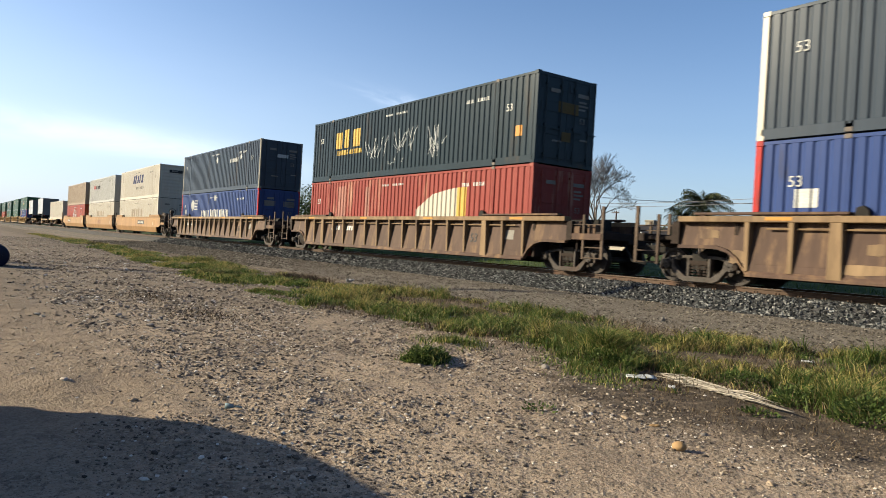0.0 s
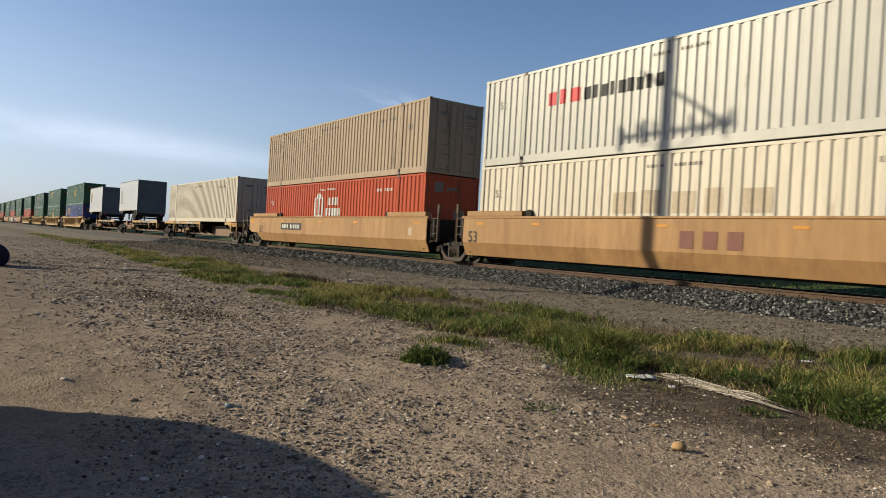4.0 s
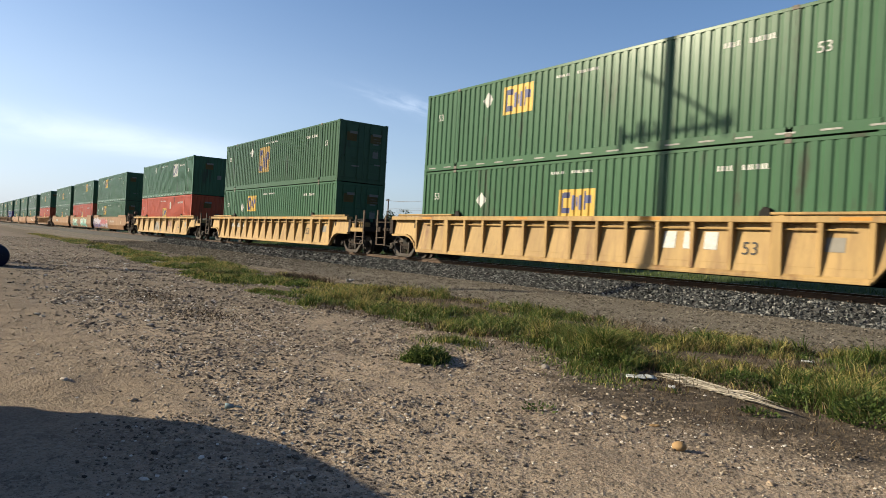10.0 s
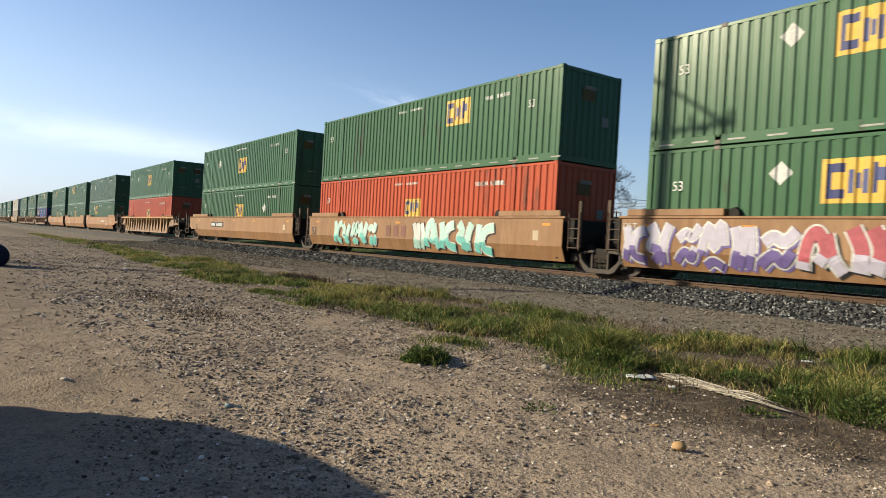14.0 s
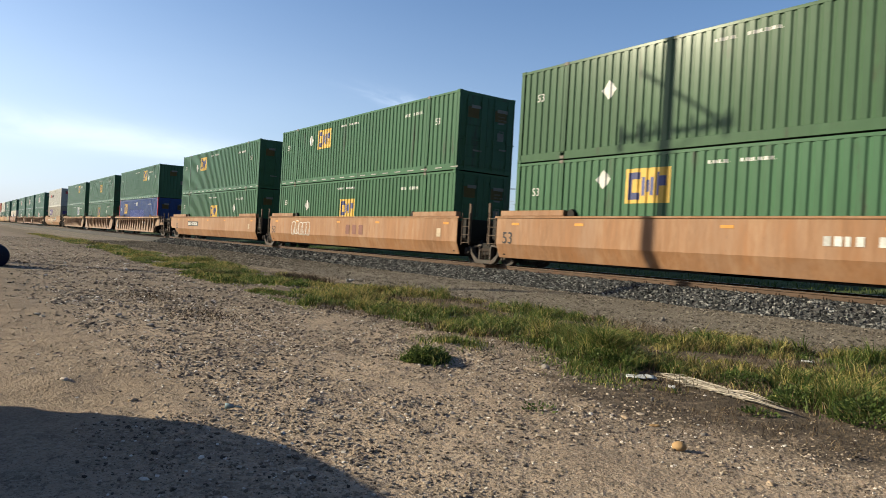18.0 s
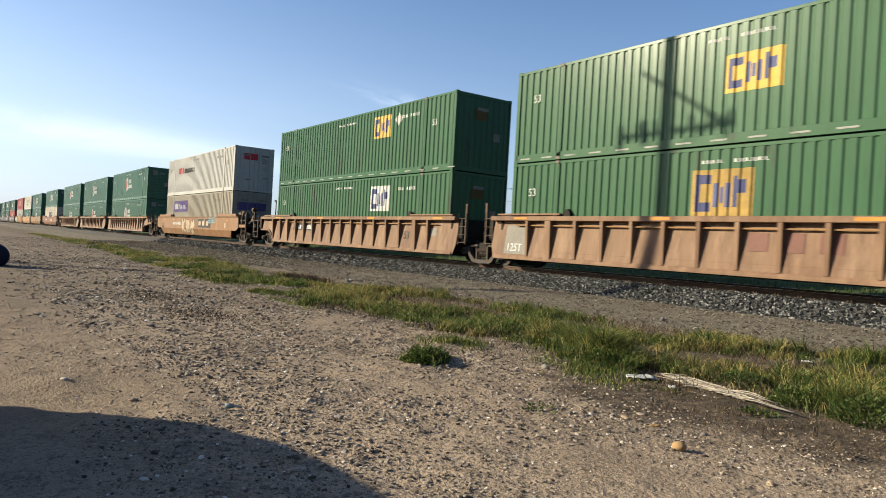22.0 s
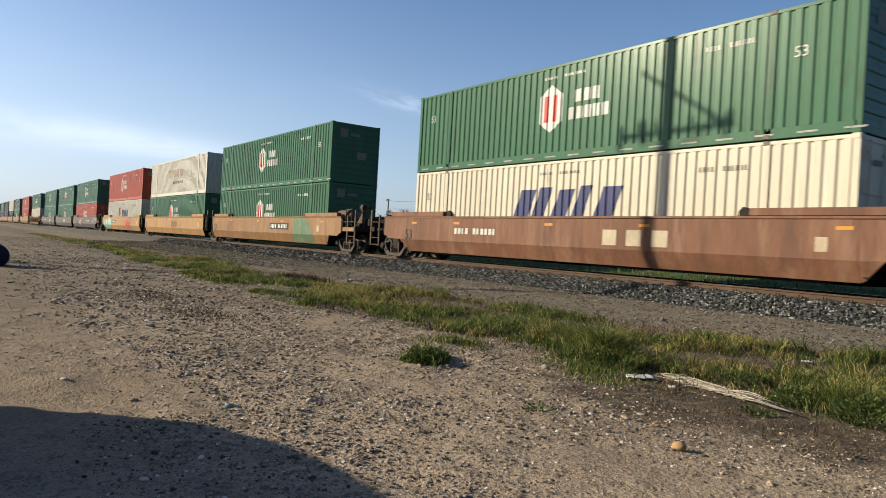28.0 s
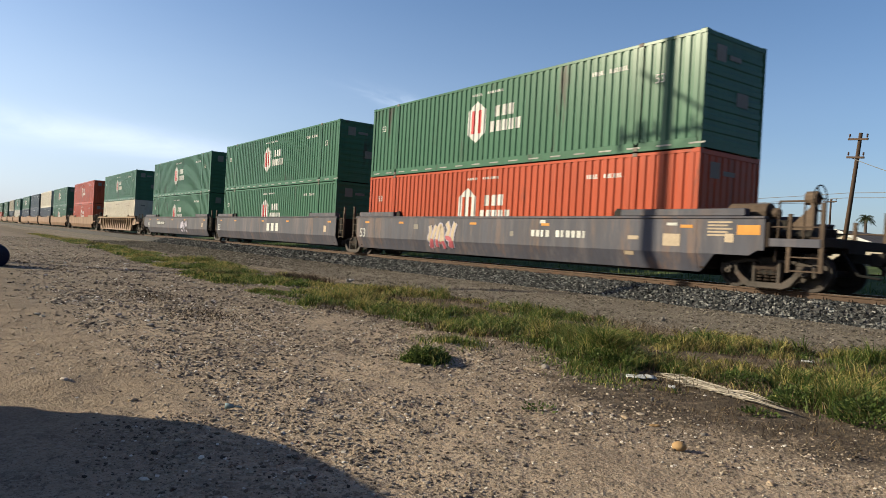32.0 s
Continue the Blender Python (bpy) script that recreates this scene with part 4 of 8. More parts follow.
# -- spine wagons and road trailers --
def spine_wagon(u0, u1, strips, boards=(), front_end=False, beam="dust"):
    """One platform of a spine wagon between its bogies at u1 (rear) and u0 (front)."""
    half, mid = (u0 - u1) / 2, (u0 + u1) / 2
    mat = CAR_PAINTS[beam]
    w = thing("spine_wagon", "dusty brown spine wagon with yellow deck edges", "rail wagon", "wagons of the train")
    part("centre_beam", mesh_of("centre_beam", Geo().prism_y([(-half, 1.62), (half, 1.62), (half, 1.35), (half - 1.6, 1.3), (half - 2.6, 0.92), (-half + 2.6, 0.92), (-half + 1.6, 1.3), (-half, 1.35)], -0.42, 0.42), mat, 0.02), w)
    for a, b in strips:
        # the lower dark slab is added to throw more shade on the beam
        part("deck", mesh_of("deck", Geo().box(a - mid, b - mid, -1.28, 1.28, 1.69, 1.82).box(a - mid + 0.1, b - mid - 0.1, -1.12, 1.12, 1.44, 1.69), DARK, 0.01), w)
        for s in (-1, 1):
            part("deck_edge", mesh_of("deck_edge", Geo().box(a - mid, b - mid, s * 1.3 - 0.03, s * 1.3 + 0.03, 1.65, 1.84), CAR_PAINTS["yellow"], 0.008), w, "yellow painted deck edge")
        mark(w, "reflector", bar(a - mid + 1.0, 1.69, 0.9, 0.1), ORANGE_MARK, flat=True, y=-1.332)
        part("stop_bracket", shared("dstop", "stop_bracket", lambda: Geo().box(-0.09, 0.09, -1.33, -1.1, 1.3, 1.66).box(-0.06, 0.06, -1.3, -1.15, 1.2, 1.3), CAR_PAINTS["ochre"], 0.015), w, "ochre bracket hung under the deck edge", at=pose(b - mid - 0.12, 0, 0))
        n = max(2, int((b - a) / 1.5))
        # brackets are coloured dark to stand for the shade beneath the deck
        bracket = shared(("bracket", beam), "bracket", lambda: Geo().prism_x([(-1.27, 1.69), (-0.42, 1.69), (-0.42, 1.02), (-0.6, 1.06), (-1.27, 1.54)], -0.02, 0.02), GRIME)
        for i in range(n + 1):
            for s in (1, -1):
                part("bracket", bracket, w, at=pose(a - mid + 0.1 + (b - a - 0.2) * i / n, 0, 0) @ Matrix.Diagonal((1, s, 1, 1)))
    part("air_tank", shared("airtank", "air_tank", lambda: Geo().lathe_y([(0.02, -0.5), (0.1, -0.49), (0.17, -0.44), (0.19, -0.38), (0.19, 0.38), (0.17, 0.44), (0.1, 0.49), (0.02, 0.5)], n=16), CAR_PAINTS["ochre"], smooth=True), w, "dusty ochre air tank slung beside the beam", at=pose(-half + 5.55, -0.78, 1.34, 0, 0, 90))
    for q in (-0.3, 0.3):
        part("tank_strap", shared("tstrap", "tank_strap", lambda: Geo().box(-0.025, 0.025, -0.98, -0.42, 1.52, 1.56).box(-0.025, 0.025, -0.99, -0.96, 1.3, 1.56), DULL), w, at=pose(-half + 5.55 + q, 0, 0))
    part("pipe", mesh_of("pipe", Geo().tube((-half + 1, -0.48, 1.45), (half - 1, -0.48, 1.45), 0.03, 6), DARK), w)
    for q in (-half + 3.2,):
        part("brake_rigging", shared("srig", "brake_rigging", lambda: Geo().box(-1.5, 1.5, -0.82, -0.74, 1.28, 1.4).box(-1.5, -1.4, -0.8, -0.45, 0.98, 1.4).box(1.4, 1.5, -0.8, -0.45, 0.98, 1.4).tube((-0.8, -0.66, 1.15), (0.2, -0.66, 1.15), 0.15, 10).box(0.4, 1.0, -0.8, -0.5, 1.0, 1.25).tube((-1.4, -0.7, 1.02), (1.4, -0.7, 1.06), 0.03, 6), CAR_PAINTS["rust"], 0.012), w, "rusty brake gear hung on the beam", at=pose(q, 0, 0))
    part("end_beam", shared("endbeam", "end_beam", lambda: Geo().box(-0.35, 0.35, -0.6, 0.6, 1.4, 1.85), CAR_PAINTS["tan"], 0.02), w, at=pose(-half + 0.9, 0, 0))
    if front_end:
        part("end_beam", shared("endplate", "end_beam", lambda: Geo().box(-0.8, 0.6, -1.3, 1.3, 1.55, 1.8), CAR_PAINTS["yellow"], 0.02), w, at=pose(half, 0, 0))
        for s in (-1, 1):
            part("grab_post", shared("spost", "grab_post", lambda: Geo().box(-0.04, 0.04, -0.03, 0.03, 1.0, 2.9), CAR_PAINTS["tan"]), w, at=pose(half + 0.95, s * 1.35, 0))
        bogie(w, half)
    bogie(w, -half)
    for a, b, words in boards:
        mark(w, "name_board", bar(a - mid, 1.67, b - a, 0.15), GREY_MARK, "pale worn board on the deck edge", flat=True, y=-1.332)
        if words:
            stencil(w, words, a - mid + 0.06, -1.345, 1.685, 0.165, WHITE_MARK, "lettering")
        else:
            n = int((b - a - 0.1) / 0.17)
            marks_(w, "code_mark", [bar(a - mid + 0.06 + 0.17 * i, 1.69, 0.12, 0.11) for i in range(n) if i % 5 != 4], WHITE_MARK, flat=True, y=-1.342)
    MOVERS.append((w, mid, 0.0))
    return w


def road_tyre():
    return Geo().lathe_y([(0.26, -0.12), (0.42, -0.14), (0.49, -0.11), (0.5, 0.0), (0.49, 0.11), (0.42, 0.14), (0.26, 0.12)], n=28)


def pup_trailer(u0, u1, marks, note):
    """A 28-foot road trailer on its own wheels; rear end at u1, nose at u0."""
    half, mid = (u1 - u0) / 2, (u0 + u1) / 2
    z0, z1, hw = 2.86, 5.72, 1.295
    t = thing("road_trailer", f"white boxy road trailer {note}", "trailer", "trailers on the train")
    white = surface("trailer white paint", (0.262, 0.274, 0.298), 0.3, 0.0, 4, 0.04, 0.4, 0.02, 20)
    rail = surface("trailer rail paint", (0.315, 0.318, 0.325), 0.4, 0.0, 8, 0.08, 0.6)
    part("box_body", mesh_of("box_body", Geo().box(-half, half - 0.06, -hw, hw, z0, z1 - 0.02), white, 0.03), t)
    part("roof", mesh_of("roof", Geo().box(-half + 0.02, half - 0.02, -hw + 0.02, hw - 0.02, z1 - 0.02, z1 + 0.02), white, 0.01), t)
    for s in (-1, 1):
        part("top_rail", mesh_of("top_rail", Geo().box(-half, half, s * hw - 0.012, s * hw + 0.012, z1 - 0.36, z1 - 0.24), rail), t, "bright white upper rail")
        part("bottom_rail", mesh_of("bottom_rail", Geo().box(-half, half, s * hw - 0.02, s * hw + 0.02, z0 - 0.04, z0 + 0.14), rail, 0.006), t, "white bottom rail")
    rivet = shared("tlamp", "marker_lamp", lambda: Geo().box(-0.09, 0.09, -0.008, 0.008, -0.014, 0.014), RED_MARK)
    for i in range(14):
        part("marker_strip", rivet, t, "small red reflective strip", at=pose(-half + 0.7 + i * (2 * half - 1.4) / 13, -hw - 0.022, z0 + 0.05))
    for k in range(1, 7):
        x = -half + k * 2 * half / 7
        part("seam", shared("tseam", "seam", lambda: Geo().box(-0.02, 0.02, -hw - 0.004, -hw + 0.004, z0 + 0.15, z1 - 0.36), white), t, at=pose(x, 0, 0))
    # the grey holds the shade of the rear end in its colour
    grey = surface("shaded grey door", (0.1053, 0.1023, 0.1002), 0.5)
    part("rear_frame", mesh_of("rear_frame", Geo().box(half - 0.06, half, -hw, -hw + 0.1, z0 - 0.3, z1).box(half - 0.06, half, hw - 0.1, hw, z0 - 0.3, z1).box(half - 0.06, half, -hw + 0.1, hw - 0.1, z1 - 0.18, z1).box(half - 0.06, half, -hw + 0.1, hw - 0.1, z0 - 0.3, z0 + 0.02), grey, 0.01), t, "rear frame with shade painted in as grey")
    part("rear_door", mesh_of("rear_door", Geo().box(half - 0.07, half - 0.03, -hw + 0.1, hw - 0.1, z0 + 0.02, z1 - 0.18), grey), t, "roll-up rear door with shade painted in as grey")
    part("skirt", mesh_of("skirt", Geo().box(-half + 0.05, -half + 1.9, -hw + 0.03, hw - 0.03, z0 - 0.3, z0 - 0.03), DARK, 0.02), t, "black nose coupler plate")
    part("rear_sill", mesh_of("rear_sill", Geo().box(half - 0.5, half - 0.07, -hw + 0.04, hw - 0.04, z0 - 0.5, z0 - 0.03).box(half - 0.6, half - 0.45, -0.9, -0.7, 2.1, z0 - 0.03).box(half - 0.6, half - 0.45, 0.7, 0.9, 2.1, z0 - 0.03), DARK, 0.02), t, "black rear sill under the doors")
    for s in (-1, 1):
        part("mud_flap", mesh_of("mud_flap", Geo().box(half - 0.72, half - 0.69, s * 0.975 - 0.275, s * 0.975 + 0.275, 1.95, z0 - 0.1), RUBBER), t, "black rubber mud flap")
        part("corner_post", mesh_of("corner_post", Geo().box(half - 0.17, half + 0.004, s * hw - 0.014, s * hw + 0.014, z0 - 0.06, z1 - 0.02), rail, 0.006), t, "white rear corner post")
    for s in (-1, 1):
        part("tail_lamp", shared("tlamps", "tail_lamp", lambda: Geo().box(-0.02, 0.02, -0.09, 0.09, -0.05, 0.05), RED_MARK, 0.01), t, "small red tail lamp", at=pose(half - 0.06, s * 0.95, z0 - 0.4))
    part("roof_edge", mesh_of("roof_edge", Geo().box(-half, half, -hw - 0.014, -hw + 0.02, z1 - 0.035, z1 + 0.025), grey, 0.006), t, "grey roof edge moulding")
    part("bumper", mesh_of("bumper", Geo().box(half - 0.15, half - 0.02, -1.1, 1.1, 2.05, 2.18).box(half - 0.12, half - 0.05, -0.8, -0.7, 2.1, 2.7).box(half - 0.12, half - 0.05, 0.7, 0.8, 2.1, 2.7), DARK, 0.01), t)
    part("underframe", mesh_of("underframe", Geo().box(-half + 0.1, half - 0.1, -0.55, -0.42, 2.62, 2.86).box(-half + 0.1, half - 0.1, 0.42, 0.55, 2.62, 2.86).box(-half + 0.2, -half + 2.2, -1.2, 1.2, 2.7, 2.84).box(half - 2.4, half - 0.2, -0.9, 0.9, 2.35, 2.5), DARK, 0.01), t)
    for s in (-1, 1):
        part("landing_leg", mesh_of("landing_leg", Geo().box(-0.06, 0.06, s * 0.75 - 0.06, s * 0.75 + 0.06, 2.0, 2.8).box(-0.16, 0.16, s * 0.75 - 0.1, s * 0.75 + 0.1, 1.95, 2.0), DARK), t, at=pose(-half + 2.3, 0, 0))
        w = part("wheel", shared("rtyre", "wheel", road_tyre, RUBBER, smooth=True), t, at=pose(half - 1.35, s * 1.1, 2.32))
        part("rim", shared("rrim", "rim", lambda: Geo().lathe_y([(0.225, -0.125), (0.235, -0.14), (0.265, -0.14), (0.27, -0.1), (0.27, 0.1), (0.265, 0.14), (0.235, 0.14), (0.225, 0.125)], n=24), DULL), w, "dusty brown rim", at=pose(0, s * 0.02, 0))
        part("hub", shared("rhub", "hub", lambda: Geo().lathe_y([(0.02, -0.17), (0.08, -0.16), (0.1, -0.145), (0.2, -0.14), (0.222, -0.135), (0.222, 0.135), (0.2, 0.14), (0.1, 0.145), (0.08, 0.16), (0.02, 0.17)], n=20), DARK), w, "dark wheel hub", at=pose(0, s * 0.022, 0))
    part("axle", mesh_of("axle", Geo().tube((half - 1.35, -1.0, 2.32), (half - 1.35, 1.0, 2.32), 0.07, 8).box(half - 1.6, half - 1.1, -0.6, 0.6, 2.3, 2.42), DARK), t)
    for m in marks:
        m(t, half)
    MOVERS.append((t, mid, 0.0))
    return t


def hitch_stand(u):
    """The folding stand that carries the trailer's nose on the spine wagon."""
    h = thing("trailer_hitch", "dark steel hitch stand holding the trailer nose", "hitch", "trailer hitches")
    part("post", shared("hpost", "post", lambda: Geo().box(-0.12, 0.12, -0.3, 0.3, 1.62, 2.55).box(-0.4, 0.4, -0.45, 0.45, 2.52, 2.62), DARK, 0.015), h)
    part("brace", shared("hbrace", "brace", lambda: Geo().tube((0.05, -0.3, 2.45), (1.25, -0.35, 1.62), 0.06, 8).tube((0.05, 0.3, 2.45), (1.25, 0.35, 1.62), 0.06, 8).tube((-0.05, -0.3, 2.45), (-0.75, -0.35, 1.62), 0.05, 8), GREYED), h)
    MOVERS.append((h, u, 0.0))


def m_shield(t, half):
    x, y, z = -half + 1.15, -1.298, 4.55
    brown = surface("brown badge paint", (0.0424, 0.0234, 0.0161), 0.5)
    outer = [(x - 0.48, z - 0.1, z + 0.55), (x - 0.3, z - 0.45, z + 0.62), (x, z - 0.72, z + 0.66), (x + 0.3, z - 0.45, z + 0.62), (x + 0.48, z - 0.1, z + 0.55)]
    mark(t, "logo_panel", outer, YELLOW_MARK, "yellow and brown shield badge", flat=True, y=y)
    inner = [(x - 0.42, z - 0.05, z + 0.2), (x - 0.26, z - 0.38, z + 0.3), (x, z - 0.62, z + 0.36), (x + 0.26, z - 0.38, z + 0.4), (x + 0.42, z - 0.05, z + 0.42)]
    mark(t, "logo_stroke", inner, brown, flat=True, y=y, lift=0.006)
    for dx in (-0.26, -0.02, 0.2):
        mark(t, "logo_stroke", bar(x + dx, z - 0.2, 0.14, 0.34), YELLOW_MARK, flat=True, y=y, lift=0.01)


def m_grey_patch(t, half):
    mark(t, "faded_patch", bar(-half + 0.65, 3.5, 1.05, 1.35), surface("greyed trailer patch", (0.165, 0.17, 0.178), 0.5), "greyed patch where a badge was", flat=True, y=-1.298)
    m_data(t, DARK_MARK, -half + 0.7, 3.1, 1.2, 0.12)


# -- the consist, from the front to the rear --
LOW_Z, TOP_Z = 0.973, 0.973 + HIGH


def car(kind, color, u, left, right, upper, lower, **more):
    codes = more.pop("codes", None)
    w = well_wagon(kind, color, u, left, right, **more)
    for spec, z in ((lower, LOW_Z), (upper, TOP_Z)):
        if spec:
            spec = dict(spec)
            container(spec.pop("c"), u, z, near=more.get("near", True), **spec)
    return w


E_, J_ = "end", "joint"
STACK = "in a wagon"


def placard(o, x, z, r=0.27):
    mark(o, "placard", diamond(x, z, r), WHITE_MARK, "white diamond placard", lift=0.004)


def label_box(o, x0, x1, z0, z1, mat=WHITE_MARK):
    mark(o, "label_panel", bar(x0, z0, x1 - x0, z1 - z0), mat, "plain painted label panel", lift=0.004)


def emp(c, x, z, doors=True, dia=None, back=YELLOW_MARK, w=1.42, h=0.92, extra=(), **k):
    marks = [(m_emp, x, z, NAVY_MARK, back, w, h)]
    if dia:
        marks.append((placard, *dia))
    for yy in ((-0.95, 0.35) if doors else (-0.4,)):
        marks.append((end_mark, yy, 1.95, 0.55, 0.4, SHADE_YELLOW))
    marks.append((end_mark, 0.5, 1.25, 0.3, 0.3, GREY_MARK, "end_placard"))
    return dict(c=c, marks=marks + list(extra), doors=doors, note="with yellow square logo " + STACK, **k)


def hub(c, z=1.58, doors=False, red=RED_MARK, x=-0.87, **k):
    return dict(c=c, marks=[(m_hub, x, z, red), (end_mark, -0.85, 2.2, 0.4, 0.4, GREY_MARK), (end_mark, 0.1, 1.2, 0.5, 0.35, GREY_MARK, "end_placard")], doors=doors, note="with white six-sided logo " + STACK, **k)


ORANGE_IN = PAINTS["red"]


def dress(w, kind, number=None, board=True, tx=None, tx_mat=MAROON_MARK, tx_board=False, fifty=True, ink=DARK_MARK, refl=True):
    """Numbers, worn lettering and reflectors of a wagon side."""
    y = SY if kind == "smooth" else RY
    if number is not None:
        wagon_codes(w, kind, number, board=board)
    if tx:
        if tx_board:
            mark(w, "number_board", bar(tx[0] - 0.15, 1.42, tx[1] - tx[0] + 0.3, 0.6), DARK_MARK, flat=True, y=y)
            tx_letters(w, tx[0], tx[1], 1.5, 0.42, SAND_MARK, y)
        else:
            tx_letters(w, tx[0], tx[1], 1.32, 0.58, tx_mat, y)
    if fifty:
        stencil(w, "53", -8.35 if kind == "smooth" else 5.24, y - 0.006, 1.32, 0.52 if kind == "smooth" else 0.42, ink)
    if kind == "smooth" and refl:
        reflectors(w)
    elif refl:
        for x in (-7.6, -2.4, 2.5, 7.4):
            mark(w, "reflector", bar(x, 2.08, 0.6, 0.07), ORANGE_MARK, flat=True, y=-1.582)
    mark(w, "label_panel", bar(7.4 if kind == "smooth" else 7.05, 1.45, 0.26 if kind == "smooth" else 0.42, 0.3), SAND_MARK if kind == "smooth" else GREY_MARK, flat=True, y=y)


w = car("ribbed", "brown", 330.35, E_, E_, dict(c="slate", trim="cream", note=STACK), dict(c="blue", trim="signal_red", marks=[(label_box, -7.14, -6.63, 1.4, 1.8)], note=STACK), trim="khaki")
dress(w, "ribbed", None, ink=DARK_MARK)
for x, z, a, b in ((-8.45, 1.12, 0.34, 0.3), (-9.3, 1.66, 0.5, 0.22), (-6.0, 1.02, 1.1, 0.2), (-5.55, 1.42, 0.7, 0.22), (2.6, 1.1, 0.6, 0.3)):
    mark(w, "worn_patch", [(x, z, z + b * 0.9), (x + a * 0.3, z - 0.02, z + b), (x + a * 0.8, z + 0.03, z + b * 0.95), (x + a, z, z + b * 0.8)], CAR_PAINTS["khaki"], "pale worn paint patch", flat=True, y=RY)
w = car("ribbed", "brown", 306.88, E_, E_, dict(c="teal", marks=[(m_name, -5.64, -3.16, 1.47, 2.3, YELLOW_MARK, 3), (m_name, -5.5, -3.15, 1.16, 1.38, YELLOW_MARK, 10), (chalk, -2.6, 0.8, 9, 1.6, 0.9, 1), (chalk, -0.6, 0.9, 10, 1.6, 1.0, 2), (chalk, 1.9, 0.5, 9, 1.2, 1.3, 3), (chalk, -0.9, 0.4, 5, 1.6, 0.35, 4), (label_box, 7.07, 7.39, 0.9, 1.24, ORANGE_MARK), (end_mark, -0.4, 1.7, 0.9, 0.35, SHADE_YELLOW), (end_mark, -0.2, 0.8, 0.4, 0.3, SHADE_YELLOW)], note="with yellow blocks and chalk scrawls"),
        dict(c="faded_red", marks=[(label_box, 4.1, 4.68, 1.2, 2.25, YELLOW_MARK), (lambda o: mark(o, "faded_picture", [(1.5, 1.2, 1.5), (2.6, 1.2, 2.05), (3.6, 1.2, 2.2), (4.1, 1.2, 2.25)], PAINTS["cream"], "worn pale shell picture", lift=0.007),), (label_box, -5.2, -4.4, 0.6, 2.6, PINK_MARK), (label_box, -2.6, -2.2, 1.0, 2.5, PINK_MARK)], note="with pale worn picture panel"), trim="khaki")
dress(w, "ribbed", -5.5, ink=DARK_MARK, board=False)
w = car("ribbed", "brown", 283.42, E_, E_, dict(c="slate", trim="grey", marks=[(m_name, 2.68, 4.3, 1.8, 2.05, WHITE_MARK, 7), (placard, 4.7, 2.05, 0.22), (placard, 0.02, 2.12, 0.24), (end_mark, -0.3, 1.9, 0.7, 0.2, WHITE_MARK)], note="with small white block name"),
        dict(c="blue", trim="signal_red", marks=[(lambda o: mark(o, "logo_panel", disc(-5.2, 2.05, 0.38), WHITE_MARK, "white round globe logo"),), (lambda o: marks_(o, "logo_lettering", [bar(-4.75, 1.72 + i * 0.11, 0.72, 0.05) for i in range(7)], WHITE_MARK),), (label_box, -0.21, 0.28, 2.31, 2.65), (m_name, -3.03, -1.15, 1.22, 1.68, WHITE_MARK, 5), (m_name, -0.95, 2.87, 1.22, 1.72, WHITE_MARK, 10), (label_box, -7.1, -6.7, 1.4, 1.75), (end_mark, -0.95, 1.9, 0.7, 0.32, GREY_MARK), (end_mark, 0.25, 1.9, 0.7, 0.32, GREY_MARK)], note="with broad white block name"), trim="khaki")
dress(w, "ribbed", -6.2, ink=DARK_MARK, board=False)
w = car("smooth", "ochre", 259.75, J_, E_, dict(c="cream", marks=[(m_name, -2.28, 2.28, 1.51, 2.3, NAVY_MARK, 5, 0.3), (m_name, -0.79, 2.21, 0.93, 1.18, GREY_MARK, 10), (end_mark, -0.5, 2.2, 1.1, 0.25, DARK_MARK)], doors=False, note="with slanted dark block name"), dict(c="cream", marks=[(m_name, -2.25, 2.48, 1.26, 2.0, GHOST_MARK, 5)], note="with ghosted block name"))
dress(w, "smooth", 1.65)
w = car("smooth", "ochre", 240.32, J_, J_, dict(c="white", marks=[(m_name, -5.0, -3.64, 1.68, 2.11, RED_MARK, 3), (m_name, -3.55, -0.73, 1.68, 2.05, DARK_MARK, 9), (end_mark, -0.7, 2.05, 0.9, 0.4, RED_MARK)], note="with red and black block name"), dict(c="cream", marks=[(m_name, -2.25, 2.48, 1.3, 1.9, GHOST_MARK, 5)], note=STACK))
dress(w, "smooth", None, tx=(0.11, 2.03))
w = car("smooth", "ochre", 220.75, E_, J_, dict(c="tan", note=STACK), hub("red", 1.68, red=ORANGE_IN, x=-1.2))
dress(w, "smooth", -5.2)
mark(w, "label_panel", bar(-9.75, 1.82, 0.5, 0.22), ORANGE_MARK, flat=True, y=SY)
spine_wagon(199.08, 182.04, [(182.3, 185.35), (185.55, 192.2), (197.6, 198.9)], ((186.1, 187.2, ""), (188.8, 190.6, "")), front_end=True)
container("cream", 199.58, 1.84, [], note="standing alone on a spine wagon")
spine_wagon(182.04, 162.75, [(170.0, 176.7), (176.95, 179.65)], ((174.0, 176.6, "ALL PURPOSE SPINE CAR"),))
spine_wagon(162.75, 144.72, [(151.4, 158.1), (158.3, 160.95)], ((153.3, 155.0, ""), (155.2, 157.75, "ALL PURPOSE SPINE CAR")))
pup_trailer(163.13, 171.56, [m_grey_patch], "with greyed badge patch")
hitch_stand(165.0)
pup_trailer(144.52, 153.02, [m_shield], "with a yellow and brown shield badge")
hitch_stand(146.4)
BLUE_PATCH = (lambda o: mark(o, "fresh_patch", bar(-2.8, 0.95, 5.9, 0.92), FRESH_BLUE, "brighter blue repainted band", lift=0.002),)
